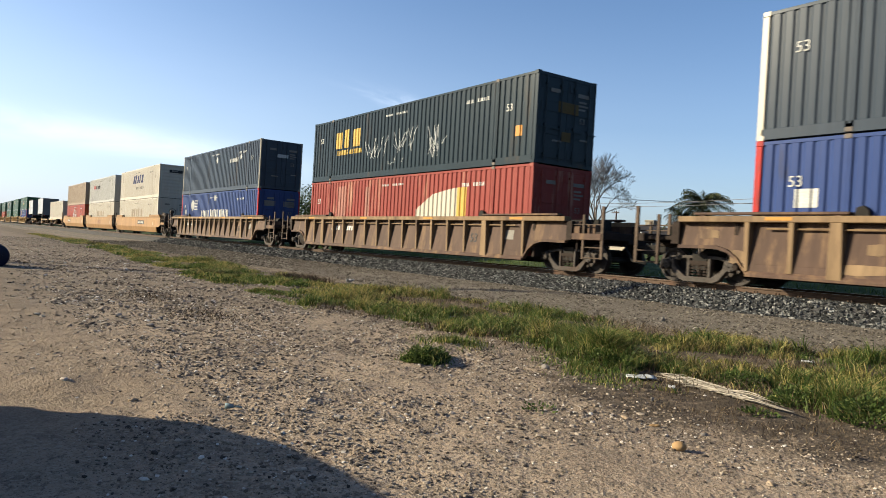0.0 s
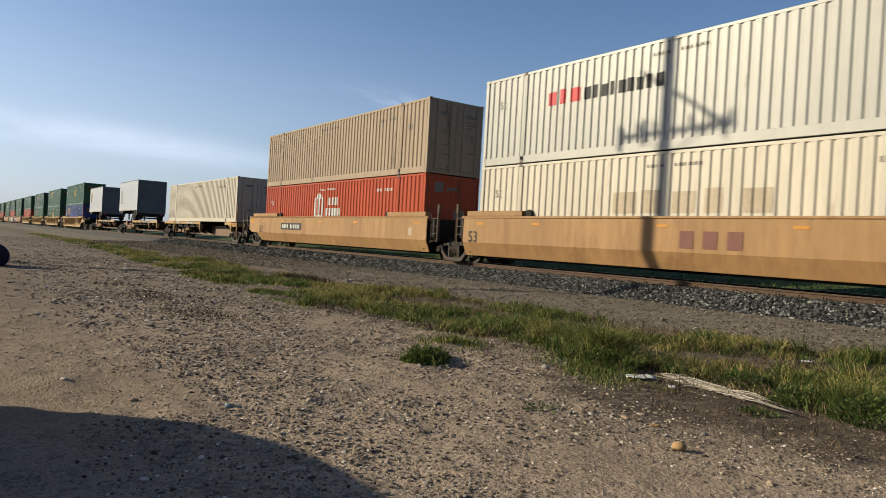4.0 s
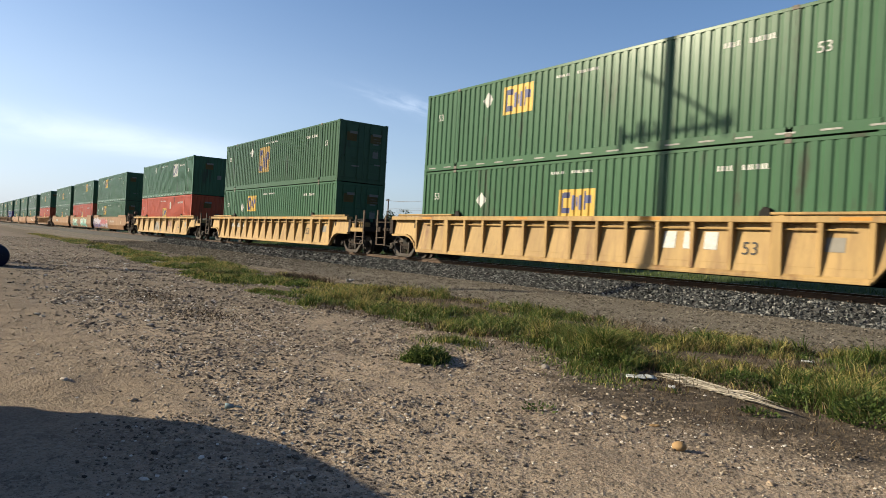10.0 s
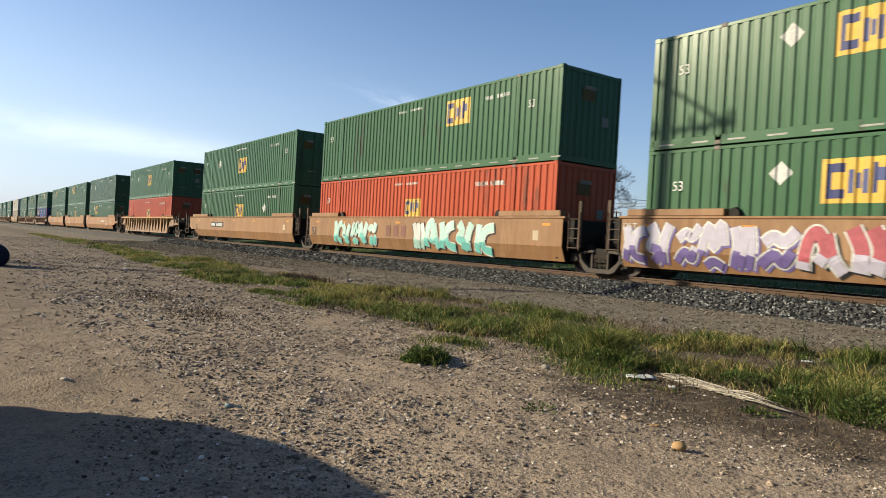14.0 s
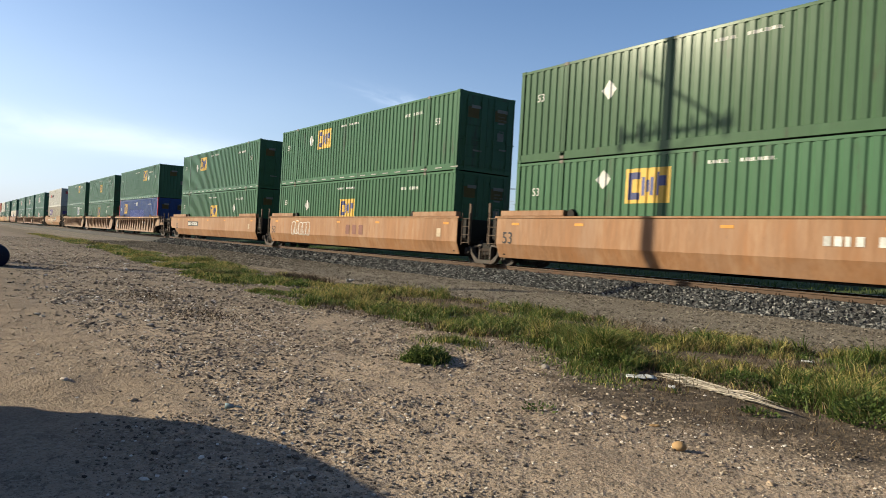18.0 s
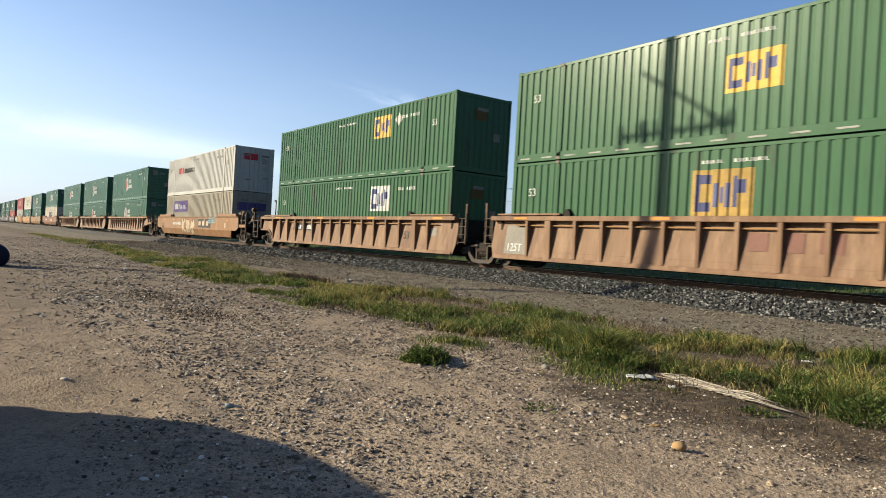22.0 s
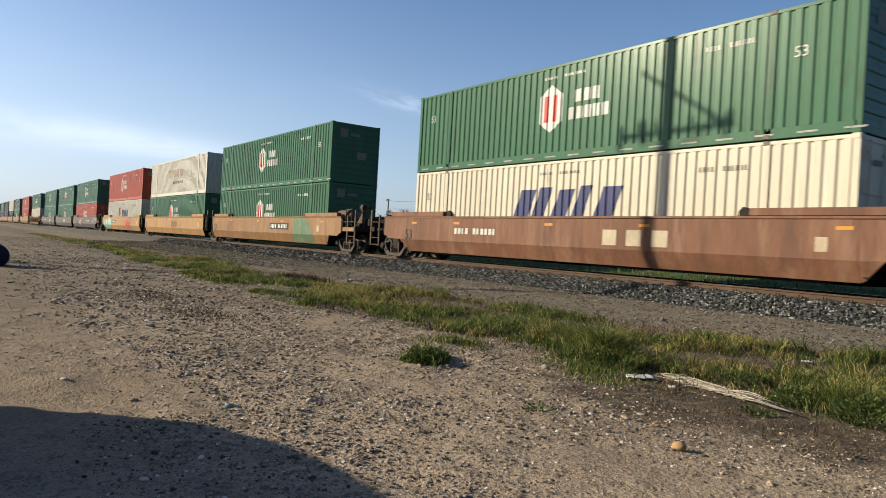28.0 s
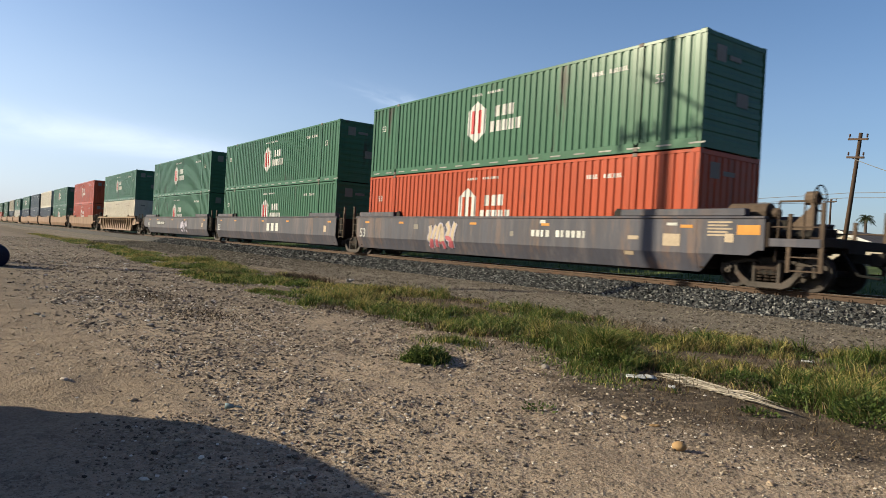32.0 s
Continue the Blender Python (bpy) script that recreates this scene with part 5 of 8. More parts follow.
w = car("ribbed", "yellow", 139.15, E_, E_, emp("green", -0.71, 1.19, h=0.88), emp("blue", -5.57, 1.6, trim="signal_red", extra=((label_box, -0.19, 0.21, 2.3, 2.62), BLUE_PATCH, (label_box, -7.25, -6.85, 1.35, 1.7))))
dress(w, "ribbed", -6.1, board=False)
w = car("ribbed", "yellow", 115.77, E_, E_, emp("green", -3.6, 1.64, dia=(-4.42, 2.25)), emp("green", -0.79, 1.21, dia=(-4.51, 1.78), h=0.8))
dress(w, "ribbed", None, tx=(3.13, 4.85), tx_board=False, tx_mat=WHITE_MARK)
w = car("ribbed", "yellow", 92.3, E_, E_, emp("dull_green", -2.15, 0.88, dia=(-3.38, 2.14), w=1.6, h=1.45, back=FADED_YELLOW), emp("green", -3.68, 1.54, dia=(-4.6, 1.78)))
dress(w, "ribbed", -6.1, board=False)
w = car("ribbed", "yellow", 68.67, E_, E_, emp("green", 2.41, 1.53, doors=False, back=WHITE_MARK, h=0.98, extra=((lambda o: mark(o, "placard", disc(-3.31, 2.33, 0.22), WHITE_MARK, "white round placard"),),)), emp("red", -0.37, 1.15, doors=False, h=0.78, w=1.25, extra=((label_box, 1.91, 2.26, 1.86, 2.4), (m_data, WHITE_MARK, 4.09, 2.26, 1.6, 0.18))), pitch=2.05)
dress(w, "ribbed", None, tx=(2.2, 4.0))
scrawl(w, -2.2, 0.98, 4, 0.85, GREY_MARK, DARK_MARK, y=RY, seed=21, width=0.66)
w = car("smooth", "tan", 45.05, J_, E_, emp("green", -3.51, 1.61, dia=(-4.44, 2.26)), emp("green", -3.63, 1.48, dia=(-4.52, 2.16)))
dress(w, "smooth", 1.5, board=False, fifty=False)
scrawl(w, -8.6, 0.92, 6, 1.15, LILAC_MARK, WHITE_MARK, seed=3, width=0.84, second=PURPLE_MARK, shade=PURPLE_MARK)
scrawl(w, -3.9, 0.92, 4, 1.15, ROSE_MARK, WHITE_MARK, seed=4, width=1.05, second=LILAC_MARK, shade=DARK_MARK)
scrawl(w, 0.1, 0.88, 1, 1.05, CAR_PAINTS["tan"], WHITE_MARK, seed=14, width=0.9, shade=DARK_MARK)
stencil(w, "125 T", -8.62, SY - 0.006, 1.86, 0.2, WHITE_MARK)
w = car("smooth", "tan", 25.58, J_, J_, emp("green", 2.13, 1.61, doors=False), emp("red", -0.37, 1.21, doors=False, h=0.7, w=1.1, extra=((m_data, WHITE_MARK, 4.1, 2.26, 1.6, 0.18),)))
dress(w, "smooth", None, tx=(-1.3, 0.4))
scrawl(w, -6.0, 0.9, 5, 1.15, PALE_TEAL, WHITE_MARK, seed=5, width=0.8, second=TEAL_MARK, shade=DARK_MARK)
scrawl(w, 0.6, 0.85, 1, 1.25, WHITE_MARK, DARK_MARK, seed=16, width=0.95, second=PALE_TEAL)
scrawl(w, 1.5, 0.85, 4, 1.25, PALE_TEAL, WHITE_MARK, seed=6, width=0.95, second=TEAL_MARK, shade=DARK_MARK)
w = car("smooth", "tan", 6.2, E_, J_, emp("green", -0.78, 1.04, dia=(-4.44, 1.8)), emp("green", -0.96, 1.18, dia=(3.92, 1.72), h=0.8))
dress(w, "smooth", -5.0)
w = car("ribbed", "rust", -18.2, E_, E_, emp("green", -0.71, 1.14, dia=(-4.32, 1.87)), emp("red", -0.33, 1.17, doors=False, h=0.74, w=1.2, extra=((m_data, WHITE_MARK, 4.18, 2.28, 1.6, 0.18),)), trim="ochre")
dress(w, "ribbed", -6.0, board=False)
w = car("smooth", "peach", -41.73, J_, E_, dict(c="dull_green", marks=[(placard, -4.41, 1.82)], note=STACK), emp("green", -3.64, 1.56, dia=(-4.44, 2.24)))
dress(w, "smooth", 1.6, board=False)
scrawl(w, 4.6, 1.25, 3, 0.5, None, WHITE_MARK, seed=31, width=0.4)
w = car("smooth", "peach", -61.18, J_, J_, emp("green", -3.6, 1.63, dia=(-4.37, 2.12)), emp("green", -0.85, 1.17, dia=(-4.47, 1.79), h=0.85))
dress(w, "smooth", None, tx=(0.3, 2.1))
scrawl(w, -5.7, 1.28, 5, 0.7, None, WHITE_MARK, seed=32, width=0.52)
w = car("smooth", "peach", -80.72, E_, J_, emp("green", -3.58, 1.61, dia=(-4.36, 1.84)), emp("green", -0.74, 1.16, dia=(4.06, 1.76), h=0.82))
dress(w, "smooth", -5.2)
w = car("ribbed", "rust", -104.35, J_, E_, emp("green", 2.15, 1.63, doors=False, dia=(4.22, 1.84)), emp("blue", -5.63, 1.55, trim="signal_red", extra=((label_box, -0.29, 0.15, 2.27, 2.6), BLUE_PATCH, (label_box, 6.75, 7.1, 0.75, 1.1))))
dress(w, "ribbed", 2.4, board=False)
mark(w, "number_board", bar(-8.1, 1.05, 0.85, 0.9), DARK_MARK, flat=True, y=RY)
stencil(w, "125T", -8.02, RY - 0.01, 1.15, 0.3, WHITE_MARK)
w = car("ribbed", "rust", -123.95, J_, J_, emp("green", -0.7, 1.2, doors=False, h=0.9), emp("green", -1.43, 1.23, dia=(4.1, 1.8), w=1.6, h=1.1, back=FADED_YELLOW))
dress(w, "ribbed", None, tx=(0.2, 2.6))
mark(w, "number_board", bar(-8.1, 1.0, 1.0, 0.9), GREY_MARK, flat=True, y=RY)
stencil(w, "125T", -8.0, RY - 0.01, 1.1, 0.34, WHITE_MARK)
w = car("ribbed", "rust", -143.44, E_, J_, emp("green", 2.16, 1.63, doors=False, dia=(4.16, 2.27)), emp("green", 2.16, 1.45, doors=False, back=WHITE_MARK, w=1.6, h=1.05))
dress(w, "ribbed", -5.5)
w = car("smooth", "tan", -167.1, E_, E_, dict(c="white", marks=[(m_name, -4.93, -3.5, 1.64, 2.13, RED_MARK, 3), (m_name, -3.42, -0.71, 1.64, 2.0, DARK_MARK, 9), (end_mark, -0.7, 2.05, 0.9, 0.4, RED_MARK)], note="with red and black block name"),
        dict(c="grey", marks=[(label_box, -5.85, -2.1, 1.6, 2.46, VIOLET_MARK), (lambda o: m_name(o, -5.6, -4.3, 1.8, 2.25, WHITE_MARK, 5),), (lambda o: m_name(o, -4.1, -2.4, 1.8, 2.15, LILAC_MARK, 8),), (end_mark, -1.0, 1.7, 1.9, 0.5, VIOLET_MARK)], note="with violet name panel"))
dress(w, "smooth", -5.2, board=False, tx=(1.79, 4.38), tx_board=True)
scrawl(w, -2.5, 0.9, 3, 1.2, SAND_MARK, DARK_MARK, seed=33, width=1.1)
scrawl(w, 4.0, 1.75, 5, 0.36, None, SKY_MARK, seed=34, width=0.34)
w = car("ribbed", "rust", -190.58, J_, E_, hub("hub_green", 1.58), hub("hub_green", 1.5))
dress(w, "ribbed", -2.0)
w = car("ribbed", "rust", -210.18, J_, J_, hub("hub_green", 1.55, doors=True), hub("hub_green", 1.5, doors=True))
dress(w, "ribbed", None)
mark(w, "number_board", bar(-8.1, 1.0, 1.0, 0.9), GREY_MARK, flat=True, y=RY)
stencil(w, "125T", -8.0, RY - 0.01, 1.1, 0.34, WHITE_MARK)
w = car("ribbed", "rust", -229.68, E_, J_, hub("hub_green", 1.58), hub("hub_green", 1.5))
dress(w, "ribbed", -5.5)
w = car("smooth", "red_rust", -253.5, E_, E_, hub("hub_green", 1.58), dict(c="cream", marks=[(m_name, -2.31, 2.27, 1.21, 2.1, NAVY_MARK, 5, 0.35)], note="with slanted navy block name"))
dress(w, "smooth", -5.27, board=False, tx=(1.69, 4.12), tx_mat=GHOST_MARK)
w = car("smooth", "tan", -277.25, J_, E_, hub("hub_green", 1.6), hub("hub_green", 1.5))
dress(w, "smooth", 1.41)
mark(w, "primer_patch", [(4.63, 0.88, 2.12), (5.4, 0.88, 2.14), (6.3, 0.95, 2.0), (7.07, 0.88, 1.3)], SEA_MARK, "pale green primer patch", flat=True, y=SY)
scrawl(w, -6.0, 1.4, 3, 0.5, None, MAROON_MARK, seed=41, width=0.6)
w = car("smooth", "ochre", -296.8, J_, J_, dict(c="bone", marks=[(m_name, -0.83, 2.14, 0.94, 1.16, GREY_MARK, 10), (m_name, -2.2, 2.0, 1.5, 2.1, GHOST_MARK, 5)], doors=False, note="with faint block name"), hub("hub_green", 1.5))
dress(w, "smooth", None, tx=(0.28, 2.05))
w = car("smooth", "ochre", -316.48, E_, J_, hub("red", 1.58, red=ORANGE_IN, x=-1.16), dict(c="white", marks=[(lambda o: mark(o, "logo_panel", [(-2.3, 1.5, 2.1), (-1.73, 1.2, 2.2), (-1.15, 1.5, 2.1)], NAVY_MARK, "navy and yellow shield logo"),), (lambda o: mark(o, "logo_stroke", [(-1.7, 1.25, 2.1), (-1.3, 1.4, 2.05)], YELLOW_MARK, lift=0.006),), (m_name, -0.73, 2.38, 1.25, 1.95, NAVY_MARK, 5, 0.15)], doors=False, note="with shield and navy block name"))
dress(w, "smooth", -4.87, fifty=False)
scrawl(w, -8.8, 0.9, 5, 1.2, PALE_TEAL, WHITE_MARK, seed=8, width=0.8, second=TEAL_MARK, shade=DARK_MARK)
scrawl(w, 2.2, 0.85, 2, 1.27, RED_MARK, WHITE_MARK, seed=9, width=1.15, shade=DARK_MARK)
w = car("smooth", "slate", -340.27, J_, E_, hub("hub_green", 1.58), hub("red", 1.5, red=ORANGE_IN, x=-1.16))
dress(w, "smooth", 2.34, board=False, ink=WHITE_MARK)
scrawl(w, -3.2, 0.95, 3, 1.05, SAND_MARK, LILAC_MARK, seed=51, width=0.62, second=ROSE_MARK)
mark(w, "reflector", bar(9.3, 1.76, 0.55, 0.22), ORANGE_MARK, flat=True, y=SY)
for x, z, a, b, m in ((2.85, 1.97, 0.24, 0.1, WHITE_MARK), (6.2, 1.58, 0.35, 0.1, SAND_MARK), (6.1, 1.18, 0.3, 0.1, SAND_MARK), (7.3, 1.45, 0.5, 0.3, SAND_MARK), (9.0, 1.58, 0.22, 0.2, SAND_MARK), (-4.1, 1.7, 0.3, 0.18, GREY_MARK), (7.4, 1.95, 0.3, 0.07, WHITE_MARK), (1.5, 1.55, 0.16, 0.16, GREY_MARK)):
    mark(w, "label_panel", bar(x, z, a, b), m, flat=True, y=SY)
marks_(w, "code_lines", [bar(8.55, 1.72 + 0.075 * i, 0.62 - 0.1 * (i % 2), 0.04) for i in range(5)], SAND_MARK, flat=True, y=SY)
w = car("smooth", "slate", -359.6, J_, J_, hub("hub_green"), hub("hub_green", 1.5))
dress(w, "smooth", None, tx=(0.2, 2.1), tx_mat=WHITE_MARK, ink=WHITE_MARK)
w = car("smooth", "slate", -379.0, E_, J_, hub("hub_green"), hub("hub_green", 1.5))
dress(w, "smooth", -5.2, ink=WHITE_MARK)
scrawl(w, 2.0, 1.0, 3, 0.9, LILAC_MARK, DARK_MARK, seed=52, width=0.65)
w = car("ribbed", "rust", -402.5, E_, E_, hub("hub_green"), dict(c="cream", note=STACK), trim="khaki")
w = car("smooth", "rust", -426.0, E_, E_, hub("red", red=ORANGE_IN), hub("red", 1.5, red=ORANGE_IN))
for k, (u, a, b, up, lo) in enumerate(((-449.6, J_, E_, hub("hub_green"), hub("hub_green", 1.5)), (-469.1, J_, J_, dict(c="cream", note=STACK), dict(c="slate", note=STACK)), (-488.6, E_, J_, dict(c="teal", note=STACK), dict(c="slate", note=STACK)),
                                       (-508.1, J_, E_, hub("hub_green"), dict(c="slate", note=STACK)), (-531.6, J_, J_, hub("hub_green"), dict(c="white", note=STACK)), (-551.1, E_, J_, dict(c="grey", note=STACK), dict(c="teal", note=STACK)),
                                       (-574.6, E_, E_, dict(c="green", note=STACK), dict(c="green", note=STACK)), (-598.1, E_, E_, dict(c="green", note=STACK), dict(c="red", note=STACK)))):
    car("smooth", "rust", u, a, b, up, lo, near=False)


# ---- the ground and the track ----
def ease(a, b, x):
    k = min(1, max(0, (x - a) / (b - a)))
    return k * k * (3 - 2 * k)


def ground_z(x, y):
    """Height of the dirt, which rises a little towards the track bed."""
    near = math.exp(-((x + 6) ** 2 + (y - 5) ** 2) / 900)
    z = 0.1 * ease(9.5, 13.0, y) * (1 - ease(19.5, 24, y)) + 1.3 * ease(20.5, 34, y) * (1 - ease(45, 60, y))
    z += near * (0.03 * noise.noise((x * 0.3, y * 0.3, 0)) + 0.018 * noise.noise((x * 1.3, y * 1.3, 3)) + 0.02 * noise.noise((x * 3.5, y * 3.5, 7)) + 0.013 * noise.noise((x * 8, y * 8, 9)))
    return z


def axis_steps(dense, limit):
    out = [float(v) for v in np.arange(dense[0], dense[1], dense[2])]
    for sign in (1, -1):
        step = dense[2]
        while abs(out[-1] if sign > 0 else out[0]) < limit:
            step *= 1.22
            if sign > 0:
                out.append(out[-1] + step)
            else:
                out.insert(0, out[0] - step)
    return out


def fast_mesh(name, verts, faces, mat, smooth=False):
    """A mesh from arrays: verts n x 3, faces m x k."""
    verts, faces = np.asarray(verts, np.float32), np.asarray(faces, np.int32)
    me = bpy.data.meshes.new(name)
    me.vertices.add(len(verts))
    me.vertices.foreach_set("co", verts.ravel())
    k = faces.shape[1]
    me.loops.add(faces.size)
    me.loops.foreach_set("vertex_index", faces.ravel())
    me.polygons.add(len(faces))
    me.polygons.foreach_set("loop_start", np.arange(0, faces.size, k, dtype=np.int32))
    me.polygons.foreach_set("use_smooth", np.full(len(faces), smooth))
    me.update(calc_edges=True)
    me.validate()
    me.materials.append(mat)
    return me


def nodes_of(name, rough=0.9):
    m = bpy.data.materials.new(name)
    m.use_nodes = True
    n = m.node_tree.nodes
    n["Principled BSDF"].inputs["Roughness"].default_value = rough
    n["Principled BSDF"].inputs["Specular IOR Level"].default_value = 0.12
    return m, n, m.node_tree.links.new


def ramp_node(n, stops):
    r = n.new("ShaderNodeValToRGB")
    while len(r.color_ramp.elements) < len(stops):
        r.color_ramp.elements.new(0.5)
    for e, (p, c) in zip(r.color_ramp.elements, stops):
        e.position, e.color = p, (*c, 1)
    return r


def island_material(name, stops, rough=0.9, bump=0.0):
    """Each loose piece of the mesh takes its own colour from the stops."""
    m, n, link = nodes_of(name, rough)
    g = n.new("ShaderNodeNewGeometry")
    r = ramp_node(n, stops)
    link(g.outputs["Random Per Island"], r.inputs[0])
    t = n.new("ShaderNodeTexNoise")
    t.inputs["Scale"].default_value = 60
    x = n.new("ShaderNodeMix")
    x.data_type, x.blend_type = "RGBA", "OVERLAY"
    x.inputs["Factor"].default_value = 0.35
    link(r.outputs[0], x.inputs["A"]), link(t.outputs["Fac"], x.inputs["B"])
    link(x.outputs["Result"], n["Principled BSDF"].inputs["Base Color"])
    return m


def dirt_material():
    m, n, link = nodes_of("sandy gravelly dirt", 0.95)
    co = n.new("ShaderNodeTexCoord")

    def tex(scale, detail=6, rough=0.65):
        t = n.new("ShaderNodeTexNoise")
        t.inputs["Scale"].default_value, t.inputs["Detail"].default_value, t.inputs["Roughness"].default_value = scale, detail, rough
        link(co.outputs["Object"], t.inputs["Vector"])
        return t.outputs["Fac"]

    def rng(v, a, b, c=0.0, d=1.0):
        r = n.new("ShaderNodeMapRange")
        r.interpolation_type = "SMOOTHSTEP"
        for i, q in enumerate((a, b, c, d)):
            r.inputs[i + 1].default_value = q
        link(v, r.inputs[0])
        return r.outputs[0]

    def math_(op, a, b):
        q = n.new("ShaderNodeMath")
        q.operation = op
        for s, v in zip(q.inputs, (a, b)):
            if isinstance(v, (int, float)):
                s.default_value = v
            else:
                link(v, s)
        return q.outputs[0]

    def mix(f, a, b, kind="MIX"):
        x = n.new("ShaderNodeMix")
        x.data_type, x.blend_type = "RGBA", kind
        for s, v in ((x.inputs["Factor"], f), (x.inputs["A"], a), (x.inputs["B"], b)):
            if isinstance(v, (int, float)):
                s.default_value = v
            elif isinstance(v, tuple):
                s.default_value = (*v, 1)
            else:
                link(v, s)
        return x.outputs["Result"]

    sep = n.new("ShaderNodeSeparateXYZ")
    link(co.outputs["Object"], sep.inputs[0])
    col = mix(rng(tex(0.35), 0.38, 0.62), (0.2253, 0.1686, 0.1187), (0.3027, 0.2322, 0.166))
    col = mix(rng(tex(1.7, 8, 0.7), 0.48, 0.66, 0, 0.6), col, (0.1307, 0.1032, 0.0791))
    col = mix(rng(tex(7, 6, 0.7), 0.48, 0.64, 0, 0.7), col, (0.129, 0.1006, 0.0722))
    col = mix(rng(tex(45, 3), 0.48, 0.6, 0, 0.85), col, (0.2958, 0.2442, 0.1858))
    col = mix(rng(tex(24, 5, 0.75), 0.52, 0.64, 0, 0.85), col, (0.0937, 0.074, 0.0559))
    col = mix(rng(tex(70, 3), 0.56, 0.66, 0, 0.85), col, (0.0413, 0.0344, 0.0258))
    wobble = math_("ADD", sep.outputs["Y"], math_("MULTIPLY", math_("SUBTRACT", tex(0.5), 0.5), 2.5))
    # a worn wheel track of fine brown soil beside the viewpoint
    worn = rng(math_("ADD", wobble, math_("MULTIPLY", math_("SUBTRACT", tex(3.0), 0.5), 0.8)), 0.9, 1.9, 1, 0)
    worn = math_("MULTIPLY", worn, rng(sep.outputs["X"], -5.5, -3.6, 1, 0.25))
    col = mix(math_("MULTIPLY", worn, 0.75), col, mix(rng(tex(5.0), 0.35, 0.65), (0.1342, 0.1015, 0.0705), (0.1832, 0.1419, 0.1015)))
    # greyer crushed gravel along the track, with paler wheel ruts
    strip = math_("MULTIPLY", rng(wobble, 8.5, 10.2), rng(wobble, 16.0, 17.0, 1, 0))
    gravel = mix(rng(tex(38, 4), 0.46, 0.64), (0.0705, 0.0619, 0.0499), (0.213, 0.193, 0.163))
    gravel = mix(rng(tex(16, 6, 0.8), 0.5, 0.62, 0, 0.7), gravel, (0.0748, 0.0662, 0.0542))
    rut = math_("MULTIPLY", rng(wobble, 10.6, 11.1), rng(wobble, 11.5, 12.0, 1, 0))
    gravel = mix(math_("MULTIPLY", rut, 0.22), gravel, (0.196, 0.173, 0.142))
    col = mix(math_("MULTIPLY", strip, 0.85), col, gravel)
    # dark damp mulch among and before the grass
    dx, dy = math_("ADD", sep.outputs["X"], 3.2), math_("SUBTRACT", sep.outputs["Y"], 4.9)
    d2 = math_("ADD", math_("MULTIPLY", math_("MULTIPLY", dx, dx), 0.22), math_("MULTIPLY", dy, dy))
    blot = math_("MULTIPLY", rng(math_("ADD", d2, math_("MULTIPLY", math_("SUBTRACT", tex(2.2), 0.5), 2.6)), 0.2, 1.0, 1, 0), rng(tex(14), 0.25, 0.5))
    col = mix(math_("MULTIPLY", blot, 0.8), col, (0.035, 0.028, 0.0205))
    verge = math_("MULTIPLY", rng(wobble, 4.7, 5.8), rng(wobble, 8.4, 9.8, 1, 0))
    col = mix(math_("MULTIPLY", verge, rng(tex(2.5), 0.35, 0.6, 0.45, 0.95)), col, (0.0585, 0.0456, 0.0301))
    # green beyond the track
    field = rng(wobble, 18.5, 20.5)
    col = mix(field, col, mix(rng(tex(1.2), 0.4, 0.6), (0.031, 0.046, 0.014), (0.06, 0.078, 0.027)))
    # stonier, duller dirt further along, its colour darkened for the stones' shadows
    stone_shade = rng(math_("ADD", sep.outputs["X"], math_("MULTIPLY", math_("SUBTRACT", tex(0.6), 0.5), 14.0)), -17.0, -6.0, 1, 0)
    col = mix(math_("MULTIPLY", stone_shade, math_("MULTIPLY", rng(wobble, 7.5, 9.0, 1, 0), 0.75)), col, (0.1161, 0.0929, 0.0705))
    link(col, n["Principled BSDF"].inputs["Base Color"])
    b = n.new("ShaderNodeBump")
    b.inputs["Strength"].default_value, b.inputs["Distance"].default_value = 0.9, 0.045
    link(math_("ADD", math_("MULTIPLY", tex(11), 0.8), math_("MULTIPLY", tex(36, 4), 0.7)), b.inputs["Height"])
    link(b.outputs[0], n["Principled BSDF"].inputs["Normal"])
    return m


DIRT = dirt_material()
gx, gy = axis_steps((-16, 1.5, 0.07), 2500), axis_steps((0.2, 9, 0.07), 2500)
gn = len(gy)
gi, gj = np.meshgrid(np.arange(len(gx) - 1), np.arange(gn - 1), indexing="ij")
gk = (gi * gn + gj).ravel()
tagged(new("ground", fast_mesh("ground", [(x, y, ground_z(x, y)) for x in gx for y in gy], np.stack([gk, gk + gn, gk + gn + 1, gk + 1], 1), DIRT, True)), "dry sandy dirt strewn with gravel", "ground", kind="structure")

BALLAST = surface("grey ballast stone", (0.0526, 0.0497, 0.0476), 0.95, 0.0, 30, 0.35, 3, 0.9, 30)
BED = ((2.55, 0.02), (2.3, 0.12), (1.62, 0.4), (0.9, 0.43), (-0.9, 0.43), (-1.7, 0.4), (-2.6, 0.0))
tagged(new("ballast_bed", mesh_of("ballast_bed", Geo().prism_x([(TRACK_Y - y, z) for y, z in BED], -700, 400), BALLAST)), "bank of dark grey crushed stone under the track", "ballast", kind="structure")


def bed_z(y):
    d = TRACK_Y - y
    for (a, za), (b, zb) in zip(BED, BED[1:]):
        if b <= d <= a:
            return zb + (za - zb) * (d - b) / (a - b)
    return 0.0


rand = np.random.default_rng(7)
CUBE = np.array([(x, y, z) for x in (-1, 1) for y in (-1, 1) for z in (-1, 1)], np.float32)
CUBE_F = np.array([(0, 1, 3, 2), (4, 6, 7, 5), (0, 4, 5, 1), (2, 3, 7, 6), (1, 5, 7, 3)])


